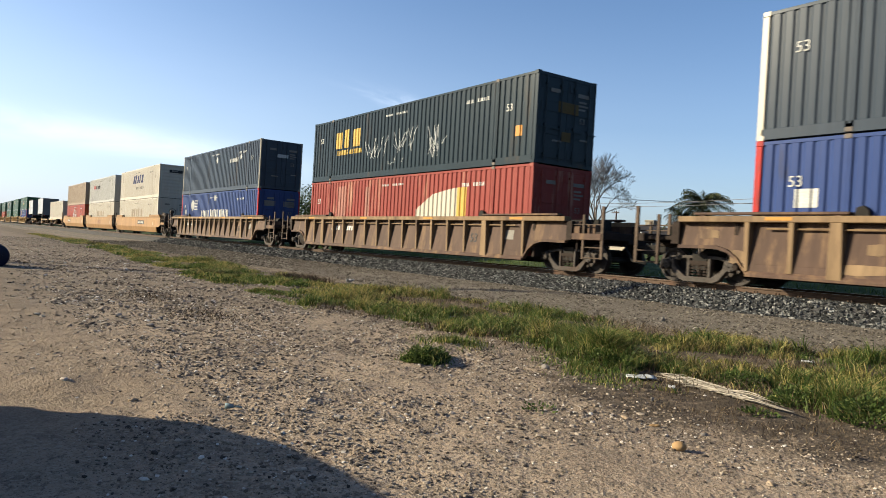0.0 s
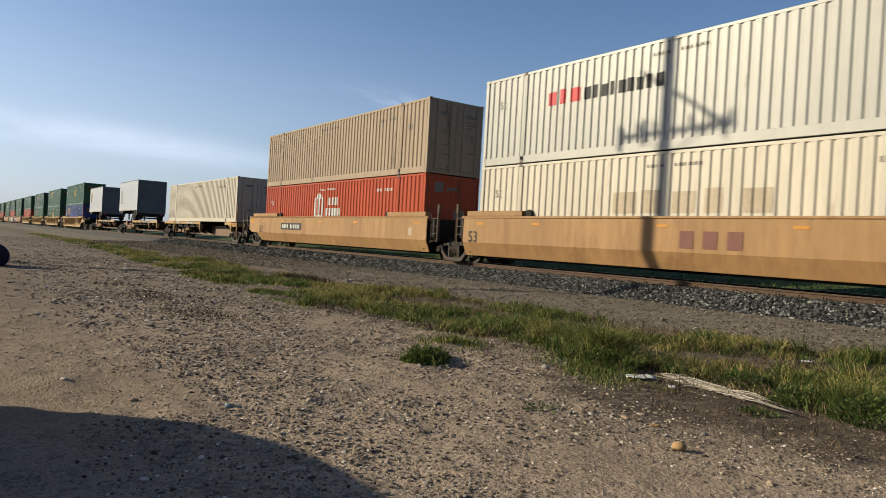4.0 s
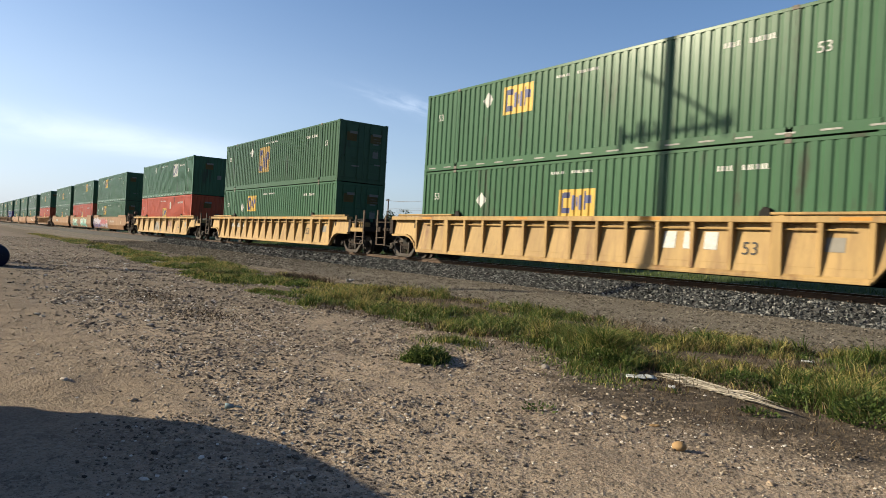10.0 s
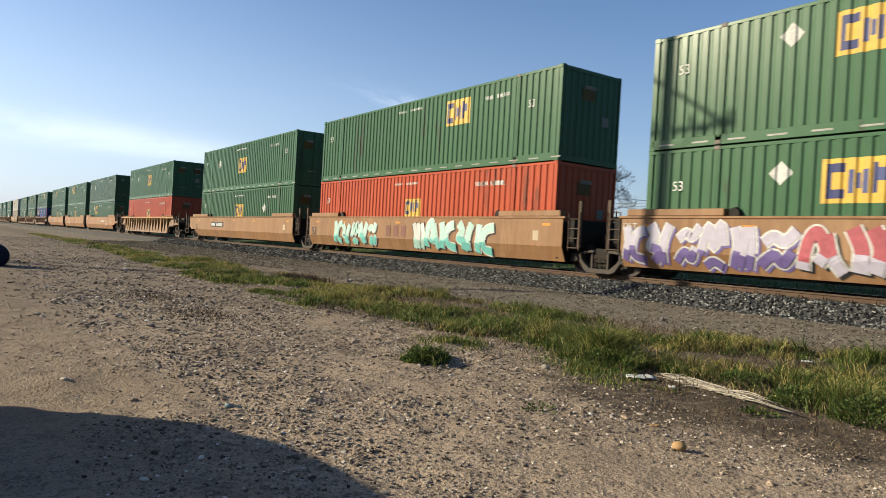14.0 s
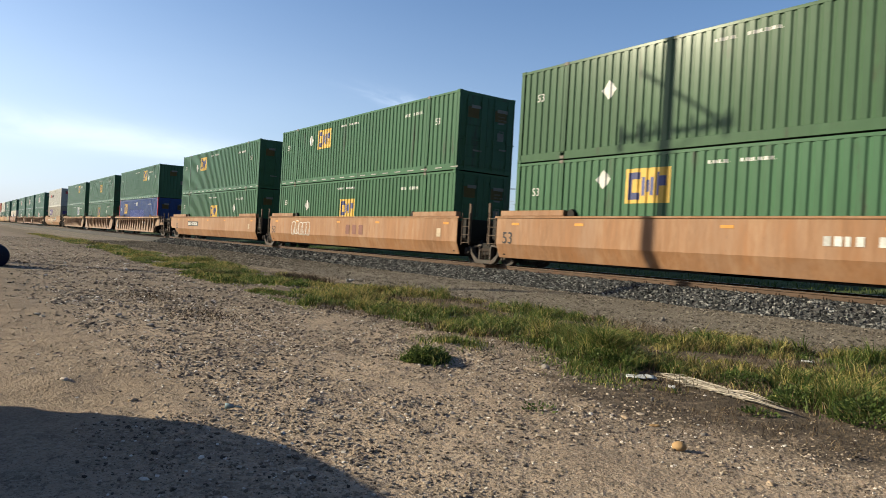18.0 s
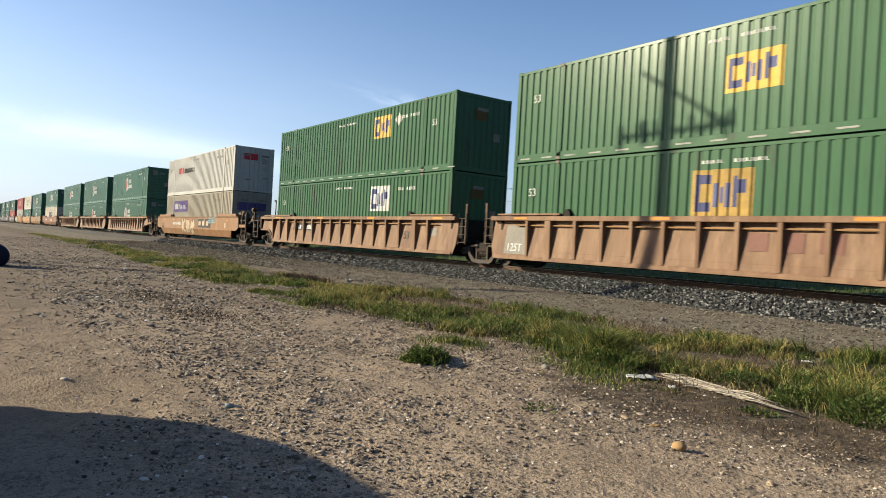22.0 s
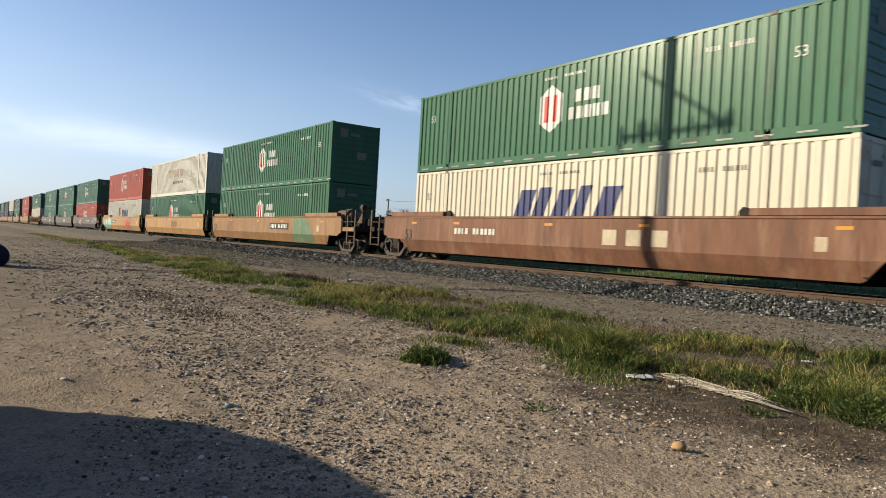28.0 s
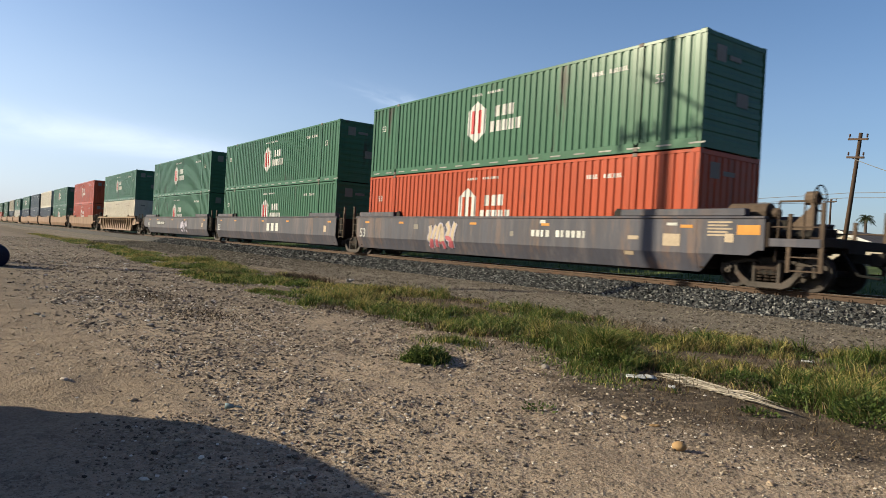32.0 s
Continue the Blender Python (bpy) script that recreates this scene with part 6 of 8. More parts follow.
def rounded_block():
    """Vertices and faces of a block with cut corners, twelve corners and twenty faces."""
    q = (1 + 5 ** 0.5) / 2
    v = np.array([(-1, q, 0), (1, q, 0), (-1, -q, 0), (1, -q, 0), (0, -1, q), (0, 1, q), (0, -1, -q), (0, 1, -q), (q, 0, -1), (q, 0, 1), (-q, 0, -1), (-q, 0, 1)]) / 1.6
    d = np.linalg.norm(v[:, None] - v[None], axis=2)
    near = (d > 0.1) & (d < 1.3)
    f = [(a, b, c) for a in range(12) for b in range(a + 1, 12) for c in range(b + 1, 12) if near[a, b] and near[b, c] and near[a, c]]
    f = [t if np.dot(np.cross(v[t[1]] - v[t[0]], v[t[2]] - v[t[0]]), v[t[0]]) > 0 else (t[0], t[2], t[1]) for t in f]
    return v, np.array(f)


ROUND, ROUND_F = rounded_block()


def pebbles(points, sizes, flat=0.7, least=0.45, round_=False):
    """Angular stones: jittered blocks turned at random. Returns verts and faces."""
    n = len(points)
    base, tops = (ROUND, ROUND_F) if round_ else (CUBE, CUBE_F)
    v = np.repeat(base[None], n, 0) * rand.uniform(least, 1.0, (n, len(base), 3)) * rand.uniform(0.65, 1.15, (n, 1, 3))
    v[:, :, 2] *= flat
    a = rand.uniform(0, 6.28, n)
    t = rand.uniform(-0.5, 0.5, n)
    x = v[..., 0] * np.cos(t)[:, None] - v[..., 2] * np.sin(t)[:, None]
    z = v[..., 0] * np.sin(t)[:, None] + v[..., 2] * np.cos(t)[:, None]
    xx = x * np.cos(a)[:, None] - v[..., 1] * np.sin(a)[:, None]
    yy = x * np.sin(a)[:, None] + v[..., 1] * np.cos(a)[:, None]
    w = np.stack([xx, yy, z], -1) * np.asarray(sizes)[:, None, None] + np.asarray(points)[:, None, :]
    f = tops[None] + (np.arange(n) * len(base))[:, None, None]
    return w.reshape(-1, 3), f.reshape(-1, tops.shape[1])


STONE_MAT = island_material("crushed track stone", [(0.0, (0.0086, 0.0086, 0.0086)), (0.4, (0.031, 0.0318, 0.0318)), (0.8, (0.0817, 0.0826, 0.0808)), (1.0, (0.215, 0.2107, 0.1978))])
pts, siz = [], []
for x0, x1, count, s0 in ((-26, 3, 22000, 0.034), (-60, -26, 5000, 0.055)):
    for _ in range(count):
        x, y = rand.uniform(x0, x1), TRACK_Y - rand.uniform(0.95, 2.62)
        s = s0 * rand.uniform(0.6, 1.3)
        pts.append((x, y, max(bed_z(y), ground_z(x, y)) + s * 0.25)), siz.append(s)
tagged(new("ballast_stones", fast_mesh("ballast_stones", *pebbles(pts, siz, 0.85, 0.4), STONE_MAT)), "loose grey crushed stones beside the rails", "ballast", kind="stuff")

GRIT_MAT = island_material("mixed gravel", [(0.0, (0.0387, 0.0318, 0.0258)), (0.3, (0.1118, 0.0886, 0.0662)), (0.62, (0.215, 0.172, 0.129)), (0.92, (0.3096, 0.2623, 0.2064)), (1.0, (0.516, 0.4816, 0.43))])
pts, siz = [], []
for x0, x1, y0, y1, count, s0, s1 in ((-7, 0.5, 0.6, 6, 42000, 0.003, 0.013), (-9, 0.5, 0.5, 7, 2000, 0.01, 0.026), (-8, 0.3, 0.6, 5.5, 6000, 0.005, 0.014), (-14, -6, 0.3, 6, 24000, 0.006, 0.02), (-28, -12, 0.3, 9, 15000, 0.01, 0.03), (-26, -5, 0.3, 7, 3000, 0.018, 0.042), (-5.5, 0, 1.2, 5, 500, 0.012, 0.026), (-14, -3, 1, 5.5, 9000, 0.011, 0.026), (-26, -9, 1, 5.5, 2600, 0.025, 0.055), (-24, 3, 9.3, 13.8, 30000, 0.008, 0.021), (-24, 3, 9.3, 13.8, 500, 0.02, 0.035), (-60, -24, 2, 13.8, 13000, 0.02, 0.05), (-60, -24, 8.6, 13.8, 16000, 0.014, 0.034)):
    for _ in range(count):
        x, y = rand.uniform(x0, x1), rand.uniform(y0, y1)
        clump = noise.noise((x * 0.8, y * 0.8, 11)) + 0.5 * noise.noise((x * 2.5, y * 2.5, 5))
        if clump < rand.uniform(-0.7, 0.35) and y < 9:
            continue
        if x < -4.4 and y < 1.35 + 0.4 * noise.noise((x * 0.5, 1.0, 40)) and rand.uniform(0, 1) < 0.8:
            continue
        if 0.22 * (x + 3.2) ** 2 + (y - 4.9) ** 2 < rand.uniform(0.1, 1.0) and rand.uniform(0, 1) < 0.85:
            continue
        s = s0 + (s1 - s0) * rand.uniform(0, 1) ** 2.2
        pts.append((x, y, ground_z(x, y) + s * 0.1)), siz.append(s)
pts, siz = np.array(pts), np.array(siz)
large = (siz > 0.0125) & (pts[:, 1] < 9.0)
small = (siz <= 0.0125) & (pts[:, 1] < 9.0)
tagged(new("gravel", fast_mesh("gravel", *pebbles(pts[small], siz[small], 0.65, 0.4), GRIT_MAT)), "pale and brown gravel scattered over the dirt", "gravel", kind="stuff")
beside = pts[:, 1] > 9.0
DULL_GRIT = island_material("dull crushed gravel", [(0.0, (0.0301, 0.0258, 0.0215)), (0.5, (0.0903, 0.0774, 0.0602)), (0.9, (0.172, 0.1479, 0.1161)), (1.0, (0.2924, 0.2666, 0.2236))])
tagged(new("track_gravel", fast_mesh("track_gravel", *pebbles(pts[beside], siz[beside] * 1.15, 0.65, 0.4), DULL_GRIT)), "dull grey crushed gravel beside the ballast", "gravel", kind="stuff")
tagged(new("loose_stones", fast_mesh("loose_stones", *pebbles(pts[large], siz[large], 0.5, 0.65, True), GRIT_MAT)), "small dusty stones lying on the dirt", "gravel", kind="stuff")

RUST = surface("rusty rail side", (0.0556, 0.0358, 0.0242), 0.75, 0.0, 10, 0.2, stain=(0.0629, 0.0314, 0.0183), stain_amount=0.2)
TIE = surface("weathered sleeper wood", (0.0687, 0.0526, 0.0395), 0.9, 0.0, 12, 0.3, 2, 0.5, 30, stretch=(1, 0.1, 1), per_piece=0.2)
for s in (-1, 1):
    yy = TRACK_Y + s * 0.755
    prof = [(-0.07, 0.432), (0.07, 0.432), (0.07, 0.444), (0.012, 0.458), (0.012, 0.535), (0.036, 0.545), (0.036, 0.58), (-0.036, 0.58), (-0.036, 0.545), (-0.012, 0.535), (-0.012, 0.458), (-0.07, 0.444)]
    r = thing("rail", "rusty steel running rail with a bright worn top", "rail", "rails", "structure")
    part("rail_web", mesh_of("rail_web", Geo().prism_x([(yy + a, b) for a, b in prof], -700, 400), RUST), r)
    part("rail_top", mesh_of("rail_top", Geo().box(-700, 400, yy - 0.03, yy + 0.03, 0.5805, 0.5825), TREAD), r, "bright worn running surface")
track = thing("sleepers", "weathered timber sleepers bedded in crushed stone", "sleepers", kind="structure")
tie = mesh_of("sleeper", Geo().box(-0.115, 0.115, -1.3, 1.3, 0.3, 0.436), TIE, 0.015)
plate = mesh_of("tie_plate", Geo().box(-0.1, 0.1, -0.19, 0.19, 0.436, 0.448).box(-0.05, -0.02, -0.11, -0.07, 0.44, 0.5).box(0.02, 0.05, -0.11, -0.07, 0.44, 0.5).box(0.02, 0.05, 0.07, 0.11, 0.44, 0.5), RUST)
for i in range(120):
    x = 4 - i * 0.52
    part("sleeper", tie, track, at=pose(x + rand.uniform(-0.03, 0.03), TRACK_Y + rand.uniform(-0.04, 0.04), rand.uniform(-0.01, 0.008), 0, 0, rand.uniform(-1.5, 1.5)))
    part("tie_plate", plate, track, "rusty tie plate with spikes", at=pose(x, TRACK_Y - 0.755, 0))


# ---- grass ----
def blades(points, heights, widths, lean=1.3):
    n = len(points)
    p = np.asarray(points, np.float32)
    h, w = np.asarray(heights)[:, None], np.asarray(widths)[:, None]
    a, b = rand.uniform(0, 6.28, n), rand.uniform(0, 6.28, n)
    side = np.stack([np.cos(a), np.sin(a), np.zeros(n)], 1)
    out = np.stack([np.cos(b), np.sin(b), np.zeros(n)], 1) * rand.uniform(0.1, 1, n)[:, None] * lean
    up = np.array([0, 0, 1.0])
    mid = p + (up * 0.6 + out * 0.3) * h
    tip = p + (up * rand.uniform(0.75, 1.0, n)[:, None] + out * 0.9) * h
    v = np.stack([p - side * w, p + side * w, mid + side * w * 0.75, mid - side * w * 0.75, tip + side * w * 0.12, tip - side * w * 0.12], 1)
    k = (np.arange(n) * 6)[:, None]
    f = np.concatenate([k + np.array([0, 1, 2, 3]), k + np.array([3, 2, 4, 5])], 0)
    return v.reshape(-1, 3), f


def edge_at(table, x):
    xs, ys = zip(*table)
    return float(np.interp(x, xs, ys))


NEAR_EDGE = ((-80, 6.8), (-35, 6.3), (-20, 5.2), (-14.6, 5.3), (-10.6, 5.1), (-8.4, 5.3), (-5.3, 5.35), (-3.7, 5.5), (-2.4, 5.6), (3, 5.7))
FAR_EDGE = ((-80, 7.6), (-50, 7.8), (-29, 8.1), (-17, 8.3), (-9.7, 9.3), (-7, 9.7), (-4.5, 9.8), (3, 10.0))


def leafy(name, stops):
    m = island_material(name, stops, 0.55)
    n, link = m.node_tree.nodes, m.node_tree.links.new
    tr = n.new("ShaderNodeBsdfTranslucent")
    mx = n.new("ShaderNodeMixShader")
    mx.inputs[0].default_value = 0.35
    src = n["Principled BSDF"].inputs["Base Color"].links[0].from_socket
    link(src, tr.inputs["Color"])
    link(n["Principled BSDF"].outputs[0], mx.inputs[1]), link(tr.outputs[0], mx.inputs[2])
    link(mx.outputs[0], n["Material Output"].inputs["Surface"])
    return m


GRASS_MAT = leafy("fresh grass", [(0.0, (0.0215, 0.037, 0.0086)), (0.45, (0.054, 0.0869, 0.0189)), (0.85, (0.126, 0.15, 0.036)), (1.0, (0.2752, 0.2563, 0.0937))])
DRY_MAT = leafy("yellowing grass", [(0.0, (0.0783, 0.0654, 0.0258)), (0.5, (0.2004, 0.178, 0.0473)), (1.0, (0.3311, 0.2683, 0.1118))])
WEED_MAT = leafy("broad weed leaves", [(0.0, (0.0198, 0.0344, 0.0103)), (0.5, (0.0464, 0.0722, 0.0172)), (1.0, (0.1204, 0.1453, 0.0378))])
FIELD_MAT = leafy("field grass", [(0.0, (0.026, 0.043, 0.0095)), (0.6, (0.062, 0.092, 0.02)), (1.0, (0.138, 0.155, 0.045))])
green, dry, field = ([], [], []), ([], [], []), ([], [], [])


def by_branch(x, y):
    """Whether a place lies where the fallen palm branch and the lid keep the grass down."""
    return -4.55 < x < -2.4 and abs(y - 5.5 + 0.21 * (x + 3.45)) < 0.17


def blade(to, x, y, h, w):
    if by_branch(x, y):
        return
    to[0].append((x, y, ground_z(x, y) - 0.006)), to[1].append(h), to[2].append(w)


def in_verge(x, y):
    a, b = edge_at(NEAR_EDGE, x), edge_at(FAR_EDGE, x)
    return min(y - a, b - y)


# clumps of longer grass with bare soil between
for x0, x1, clumps, per, w0, hs in ((-12.5, 2.5, 760, 190, 0.0056, 1.0), (-30, -12.5, 700, 110, 0.009, 0.75), (-80, -30, 480, 60, 0.017, 0.7)):
    for _ in range(clumps):
        cx = rand.uniform(x0, x1)
        cy = rand.uniform(edge_at(NEAR_EDGE, cx), edge_at(FAR_EDGE, cx)) + 0.9 * noise.noise((cx * 0.45, 3, 77))
        k = 1.5 * noise.noise((cx * 0.5, cy * 0.7, 21)) + 0.45 * noise.noise((cx * 1.4, cy * 1.7, 22))
        if k + 0.3 * min(in_verge(cx, cy), 1.0) < rand.uniform(-0.02, 0.42):
            continue
        r = rand.uniform(0.06, 0.22) * (1.6 if x0 < -12.5 else 1.0)
        tall = hs * (0.06 + 0.17 * max(0.0, 0.35 + k + rand.uniform(-0.25, 0.25)))
        yellow = noise.noise((cx * 0.4, cy * 0.5, 55)) + (0.12 if cy > 7.6 else -0.1) + (0.15 if cx < -12 else 0) > rand.uniform(-0.3, 0.42)
        for _ in range(int(per * (r / 0.17) ** 1.5)):
            q, ang = r * math.sqrt(rand.uniform(0, 1)), rand.uniform(0, 6.28)
            to = dry if (rand.uniform(0, 1) < (0.75 if yellow else 0.14)) else green
            blade(to, cx + q * math.cos(ang), cy + q * math.sin(ang), tall * (1.2 - 0.75 * (q / r) ** 2) * rand.uniform(0.4, 1.25), w0 * rand.uniform(0.7, 1.5))
# a low carpet of weeds under them
for x0, x1, count, w0, hs in ((-12.5, 2.5, 46000, 0.005, 1.2), (-30, -12.5, 34000, 0.009, 1.0), (-80, -30, 22000, 0.018, 1.4)):
    for _ in range(count):
        x = rand.uniform(x0, x1)
        y = rand.uniform(edge_at(NEAR_EDGE, x) - 0.35, edge_at(FAR_EDGE, x) + 0.3)
        k = noise.noise((x * 0.5, y * 0.7, 21)) * 1.3 + noise.noise((x * 1.8, y * 1.8, 31)) * 0.8
        if k + 0.3 * min(in_verge(x, y), 1.0) < rand.uniform(0.0, 0.35):
            continue
        yellow = noise.noise((x * 0.4, y * 0.5, 55)) + (0.15 if x < -12 else 0)
        blade(dry if yellow > rand.uniform(-0.1, 0.55) else green, x, y, hs * rand.uniform(0.02, 0.07), w0 * rand.uniform(0.7, 1.5))
# separate tufts standing before the verge
for cx, cy, r, count, h0 in ((-5.72, 3.92, 0.16, 1500, 0.24), (-4.3, 4.9, 0.25, 300, 0.07), (-6.6, 4.9, 0.4, 1100, 0.12), (-4.75, 5.2, 0.4, 900, 0.1), (-5.1, 5.9, 0.36, 3600, 0.38), (-5.6, 6.2, 0.3, 1900, 0.36), (-6.1, 6.4, 0.4, 2600, 0.28), (-4.5, 6.0, 0.3, 1300, 0.2), (-6.9, 7.0, 0.5, 2300, 0.24), (-7.9, 7.2, 0.5, 2000, 0.2), (-6.2, 7.6, 0.5, 1700, 0.18), (-2.7, 6.0, 0.3, 2200, 0.3), (-2.2, 6.2, 0.26, 1800, 0.4), (-1.7, 6.4, 0.32, 1900, 0.36), (-3.3, 6.5, 0.28, 1500, 0.3), (-7.4, 6.3, 0.5, 2000, 0.18), (-8.4, 6.1, 0.4, 1300, 0.14)):
    for _ in range(count):
        q, ang = r * abs(rand.normal(0, 0.6)), rand.uniform(0, 6.28)
        lump_ = 1 + 0.95 * noise.noise((cx + q * math.cos(ang) * 5, cy + q * math.sin(ang) * 5, 44))
        blade(green if rand.uniform(0, 1) < 0.78 else dry, cx + q * math.cos(ang) * 1.4, cy + q * math.sin(ang), 0.72 * h0 * lump_ * math.exp(-(q / r) ** 2 * 0.5) * rand.uniform(0.4, 1.25), 0.005 * rand.uniform(0.6, 1.5))
for _ in range(60000):
    x, y = -rand.uniform(-6, 70), 18.75 + abs(rand.normal(0, 3.2))
    blade(field, x, y, rand.uniform(0.08, 0.3) * (1 + 0.6 * noise.noise((x * 0.6, y * 0.8, 61))), rand.uniform(0.01, 0.022))
# low bushy weeds with broad leaves, in mounds
WEEDS = [(-5.68, 3.86, 0.2, 0.17, 1900), (-5.85, 4.1, 0.16, 0.13, 800), (-5.0, 5.75, 0.34, 0.24, 2400), (-4.75, 5.75, 0.26, 0.15, 1200), (-5.55, 6.0, 0.34, 0.22, 2000), (-6.3, 6.3, 0.4, 0.2, 2000), (-7.4, 6.6, 0.4, 0.18, 1500),
         (-3.0, 5.85, 0.24, 0.2, 1300), (-2.4, 5.75, 0.3, 0.24, 1900), (-1.8, 5.8, 0.34, 0.22, 1900), (-3.75, 6.2, 0.26, 0.16, 1000), (-3.7, 3.55, 0.14, 0.02, 60), (-2.95, 5.2, 0.16, 0.05, 200)]
for _ in range(420):
    cx = rand.uniform(-26, 2.5)
    cy = rand.uniform(edge_at(NEAR_EDGE, cx) - 0.1, edge_at(FAR_EDGE, cx) - 0.4)
    k = noise.noise((cx * 0.5, cy * 0.7, 21)) + 0.4 * noise.noise((cx * 1.4, cy * 1.7, 22))
    if k > rand.uniform(-0.05, 0.35) and (cx + 4.3) ** 2 + (cy - 5.4) ** 2 > 0.2:
        r = rand.uniform(0.1, 0.34)
        WEEDS.append((cx, cy, r, r * rand.uniform(0.3, 0.75) * (0.7 + 0.5 * max(0, k)), int(3600 * r * r) + 60))
vs = []
for cx, cy, r, h, n in WEEDS:
    q, ang = r * np.sqrt(rand.uniform(0, 1, n)), rand.uniform(0, 6.28, n)
    lump_ = 0.7 + 0.3 * np.sin(ang * 3 + cx * 9) * np.cos(q / r * 5 + cy * 7)
    top = h * np.clip(1 - (q / r) ** 2.2, 0.05, 1) * lump_
    p = np.stack([cx + q * np.cos(ang), cy + q * np.sin(ang), ground_z(cx, cy) + top * rand.uniform(0.25, 1.05, n)], 1)
    a = np.stack([np.cos(ang), np.sin(ang), rand.uniform(0.2, 1.3, n)], 1) + rand.normal(0, 0.5, (n, 3))
    a /= np.linalg.norm(a, axis=1)[:, None]
    b = np.cross(a, rand.normal(0, 1, (n, 3)))
    b /= np.linalg.norm(b, axis=1)[:, None]
    big = 1.0 if cx > -12 else 1.7
    ln, wd = rand.uniform(0.022, 0.05, n)[:, None] * big, rand.uniform(0.005, 0.011, n)[:, None] * big
    free = np.array([not by_branch(*q[:2]) for q in p])
    p, a, b, ln, wd = p[free], a[free], b[free], ln[free], wd[free]
    vs.append(np.stack([p, p + a * ln * 0.5 + b * wd, p + a * ln, p + a * ln * 0.5 - b * wd], 1).reshape(-1, 3))
vs = np.concatenate(vs)
tagged(new("leafy_weeds", fast_mesh("leafy_weeds", vs, np.arange(len(vs)).reshape(-1, 4), WEED_MAT)), "low bushy green weeds in mounds on the verge", "weeds", kind="stuff")
tagged(new("green_grass", fast_mesh("green_grass", *blades(*green), GRASS_MAT)), "fresh green grass and weeds on the verge", "grass", kind="stuff")
tagged(new("field_grass", fast_mesh("field_grass", *blades(*field), FIELD_MAT)), "lush green grass and weeds beyond the track", "grass", kind="stuff")
tagged(new("dry_grass", fast_mesh("dry_grass", *blades(*dry), DRY_MAT)), "yellowing dry grass among the green", "grass", kind="stuff")

# dead stems and litter of the mulch patch
TWIG_MAT = island_material("dead stems", [(0.0, (0.0189, 0.012, 0.0074)), (0.6, (0.0559, 0.0387, 0.0232)), (1.0, (0.1858, 0.1428, 0.0869))])
pts, hh, ww = [], [], []
for _ in range(5200):
    x, y = -3.2 + rand.normal(0, 1.5), 4.95 + rand.normal(0, 0.42)
    if noise.noise((x * 2, y * 2, 70)) > -0.1:
        pts.append((x, y, ground_z(x, y))), hh.append(rand.uniform(0.015, 0.05)), ww.append(rand.uniform(0.001, 0.0028))
for _ in range(26000):
    x = rand.uniform(-13, 2.5)
    y = rand.uniform(edge_at(NEAR_EDGE, x) - 0.1, edge_at(FAR_EDGE, x) + 0.1)
    if noise.noise((x * 1.1, y * 1.3, 90)) > rand.uniform(-0.35, 0.4):
        pts.append((x, y, ground_z(x, y))), hh.append(rand.uniform(0.04, 0.16)), ww.append(rand.uniform(0.002, 0.005))
for cx, cy in ((-17.6, 7.75), (-16.6, 7.6), (-46, 7.4), (-12.6, 2.9), (-9.9, 2.95)):
    for _ in range(700):
        x, y = cx + rand.normal(0, 0.5), cy + rand.normal(0, 0.25)
        pts.append((x, y, ground_z(x, y))), hh.append(rand.uniform(0.08, 0.26) * (0.15 if cy < 3 else 1)), ww.append(rand.uniform(0.003, 0.008))
tagged(new("dead_stems", fast_mesh("dead_stems", *blades(pts, hh, ww, 2.2), TWIG_MAT)), "brown dead stems and mulch on the dirt", "dead plants", kind="stuff")


# ---- small things on the dirt ----
def lump(name, x, y, size, mat, label, category, seed=1, group="", turn=0.0, rough_=0.18):
    """A rounded stone or scrap lying on the dirt; size is its three half axes."""
    bm = bmesh.new()
    bmesh.ops.create_icosphere(bm, subdivisions=3, radius=1.0)
    for v in bm.verts:
        k = 1 + rough_ * noise.noise(v.co * 1.3 + Vector((seed * 7.1, 0, 0))) + 0.3 * rough_ * noise.noise(v.co * 4 + Vector((seed, 3, 0)))
        v.co = Vector((v.co.x * size[0] * k, v.co.y * size[1] * k, v.co.z * size[2] * k))
    for f in bm.faces:
        f.smooth = True
    me = bpy.data.meshes.new(name)
    bm.to_mesh(me), bm.free()
    me.materials.append(mat)
    ob = tagged(new(name, me), label, category, group)
    ob.matrix_basis = pose(x, y, ground_z(x, y) + size[2] * 0.75, 0, 0, turn)
    return ob


TAN_STONE = surface("smooth tan stone", (0.2419, 0.1527, 0.0687), 0.6, 0, 20, 0.12, 4, 0.15, 60)
GREY_STONE = surface("grey field stone", (0.1579, 0.1418, 0.1264), 0.85, 0, 20, 0.25, 4, 0.4, 60)
BUFF_STONE = surface("buff flat stone", (0.2529, 0.1894, 0.1264), 0.85, 0, 20, 0.2, 4, 0.4, 60)
PLASTIC = surface("dirty white plastic", (0.4211, 0.4211, 0.4108), 0.4, 0, 20, 0.08)
lump("round_stone", -2.59, 3.66, (0.044, 0.04, 0.031), TAN_STONE, "smooth round tan stone lying on the dirt", "stone", 2, turn=30, rough_=0.05)
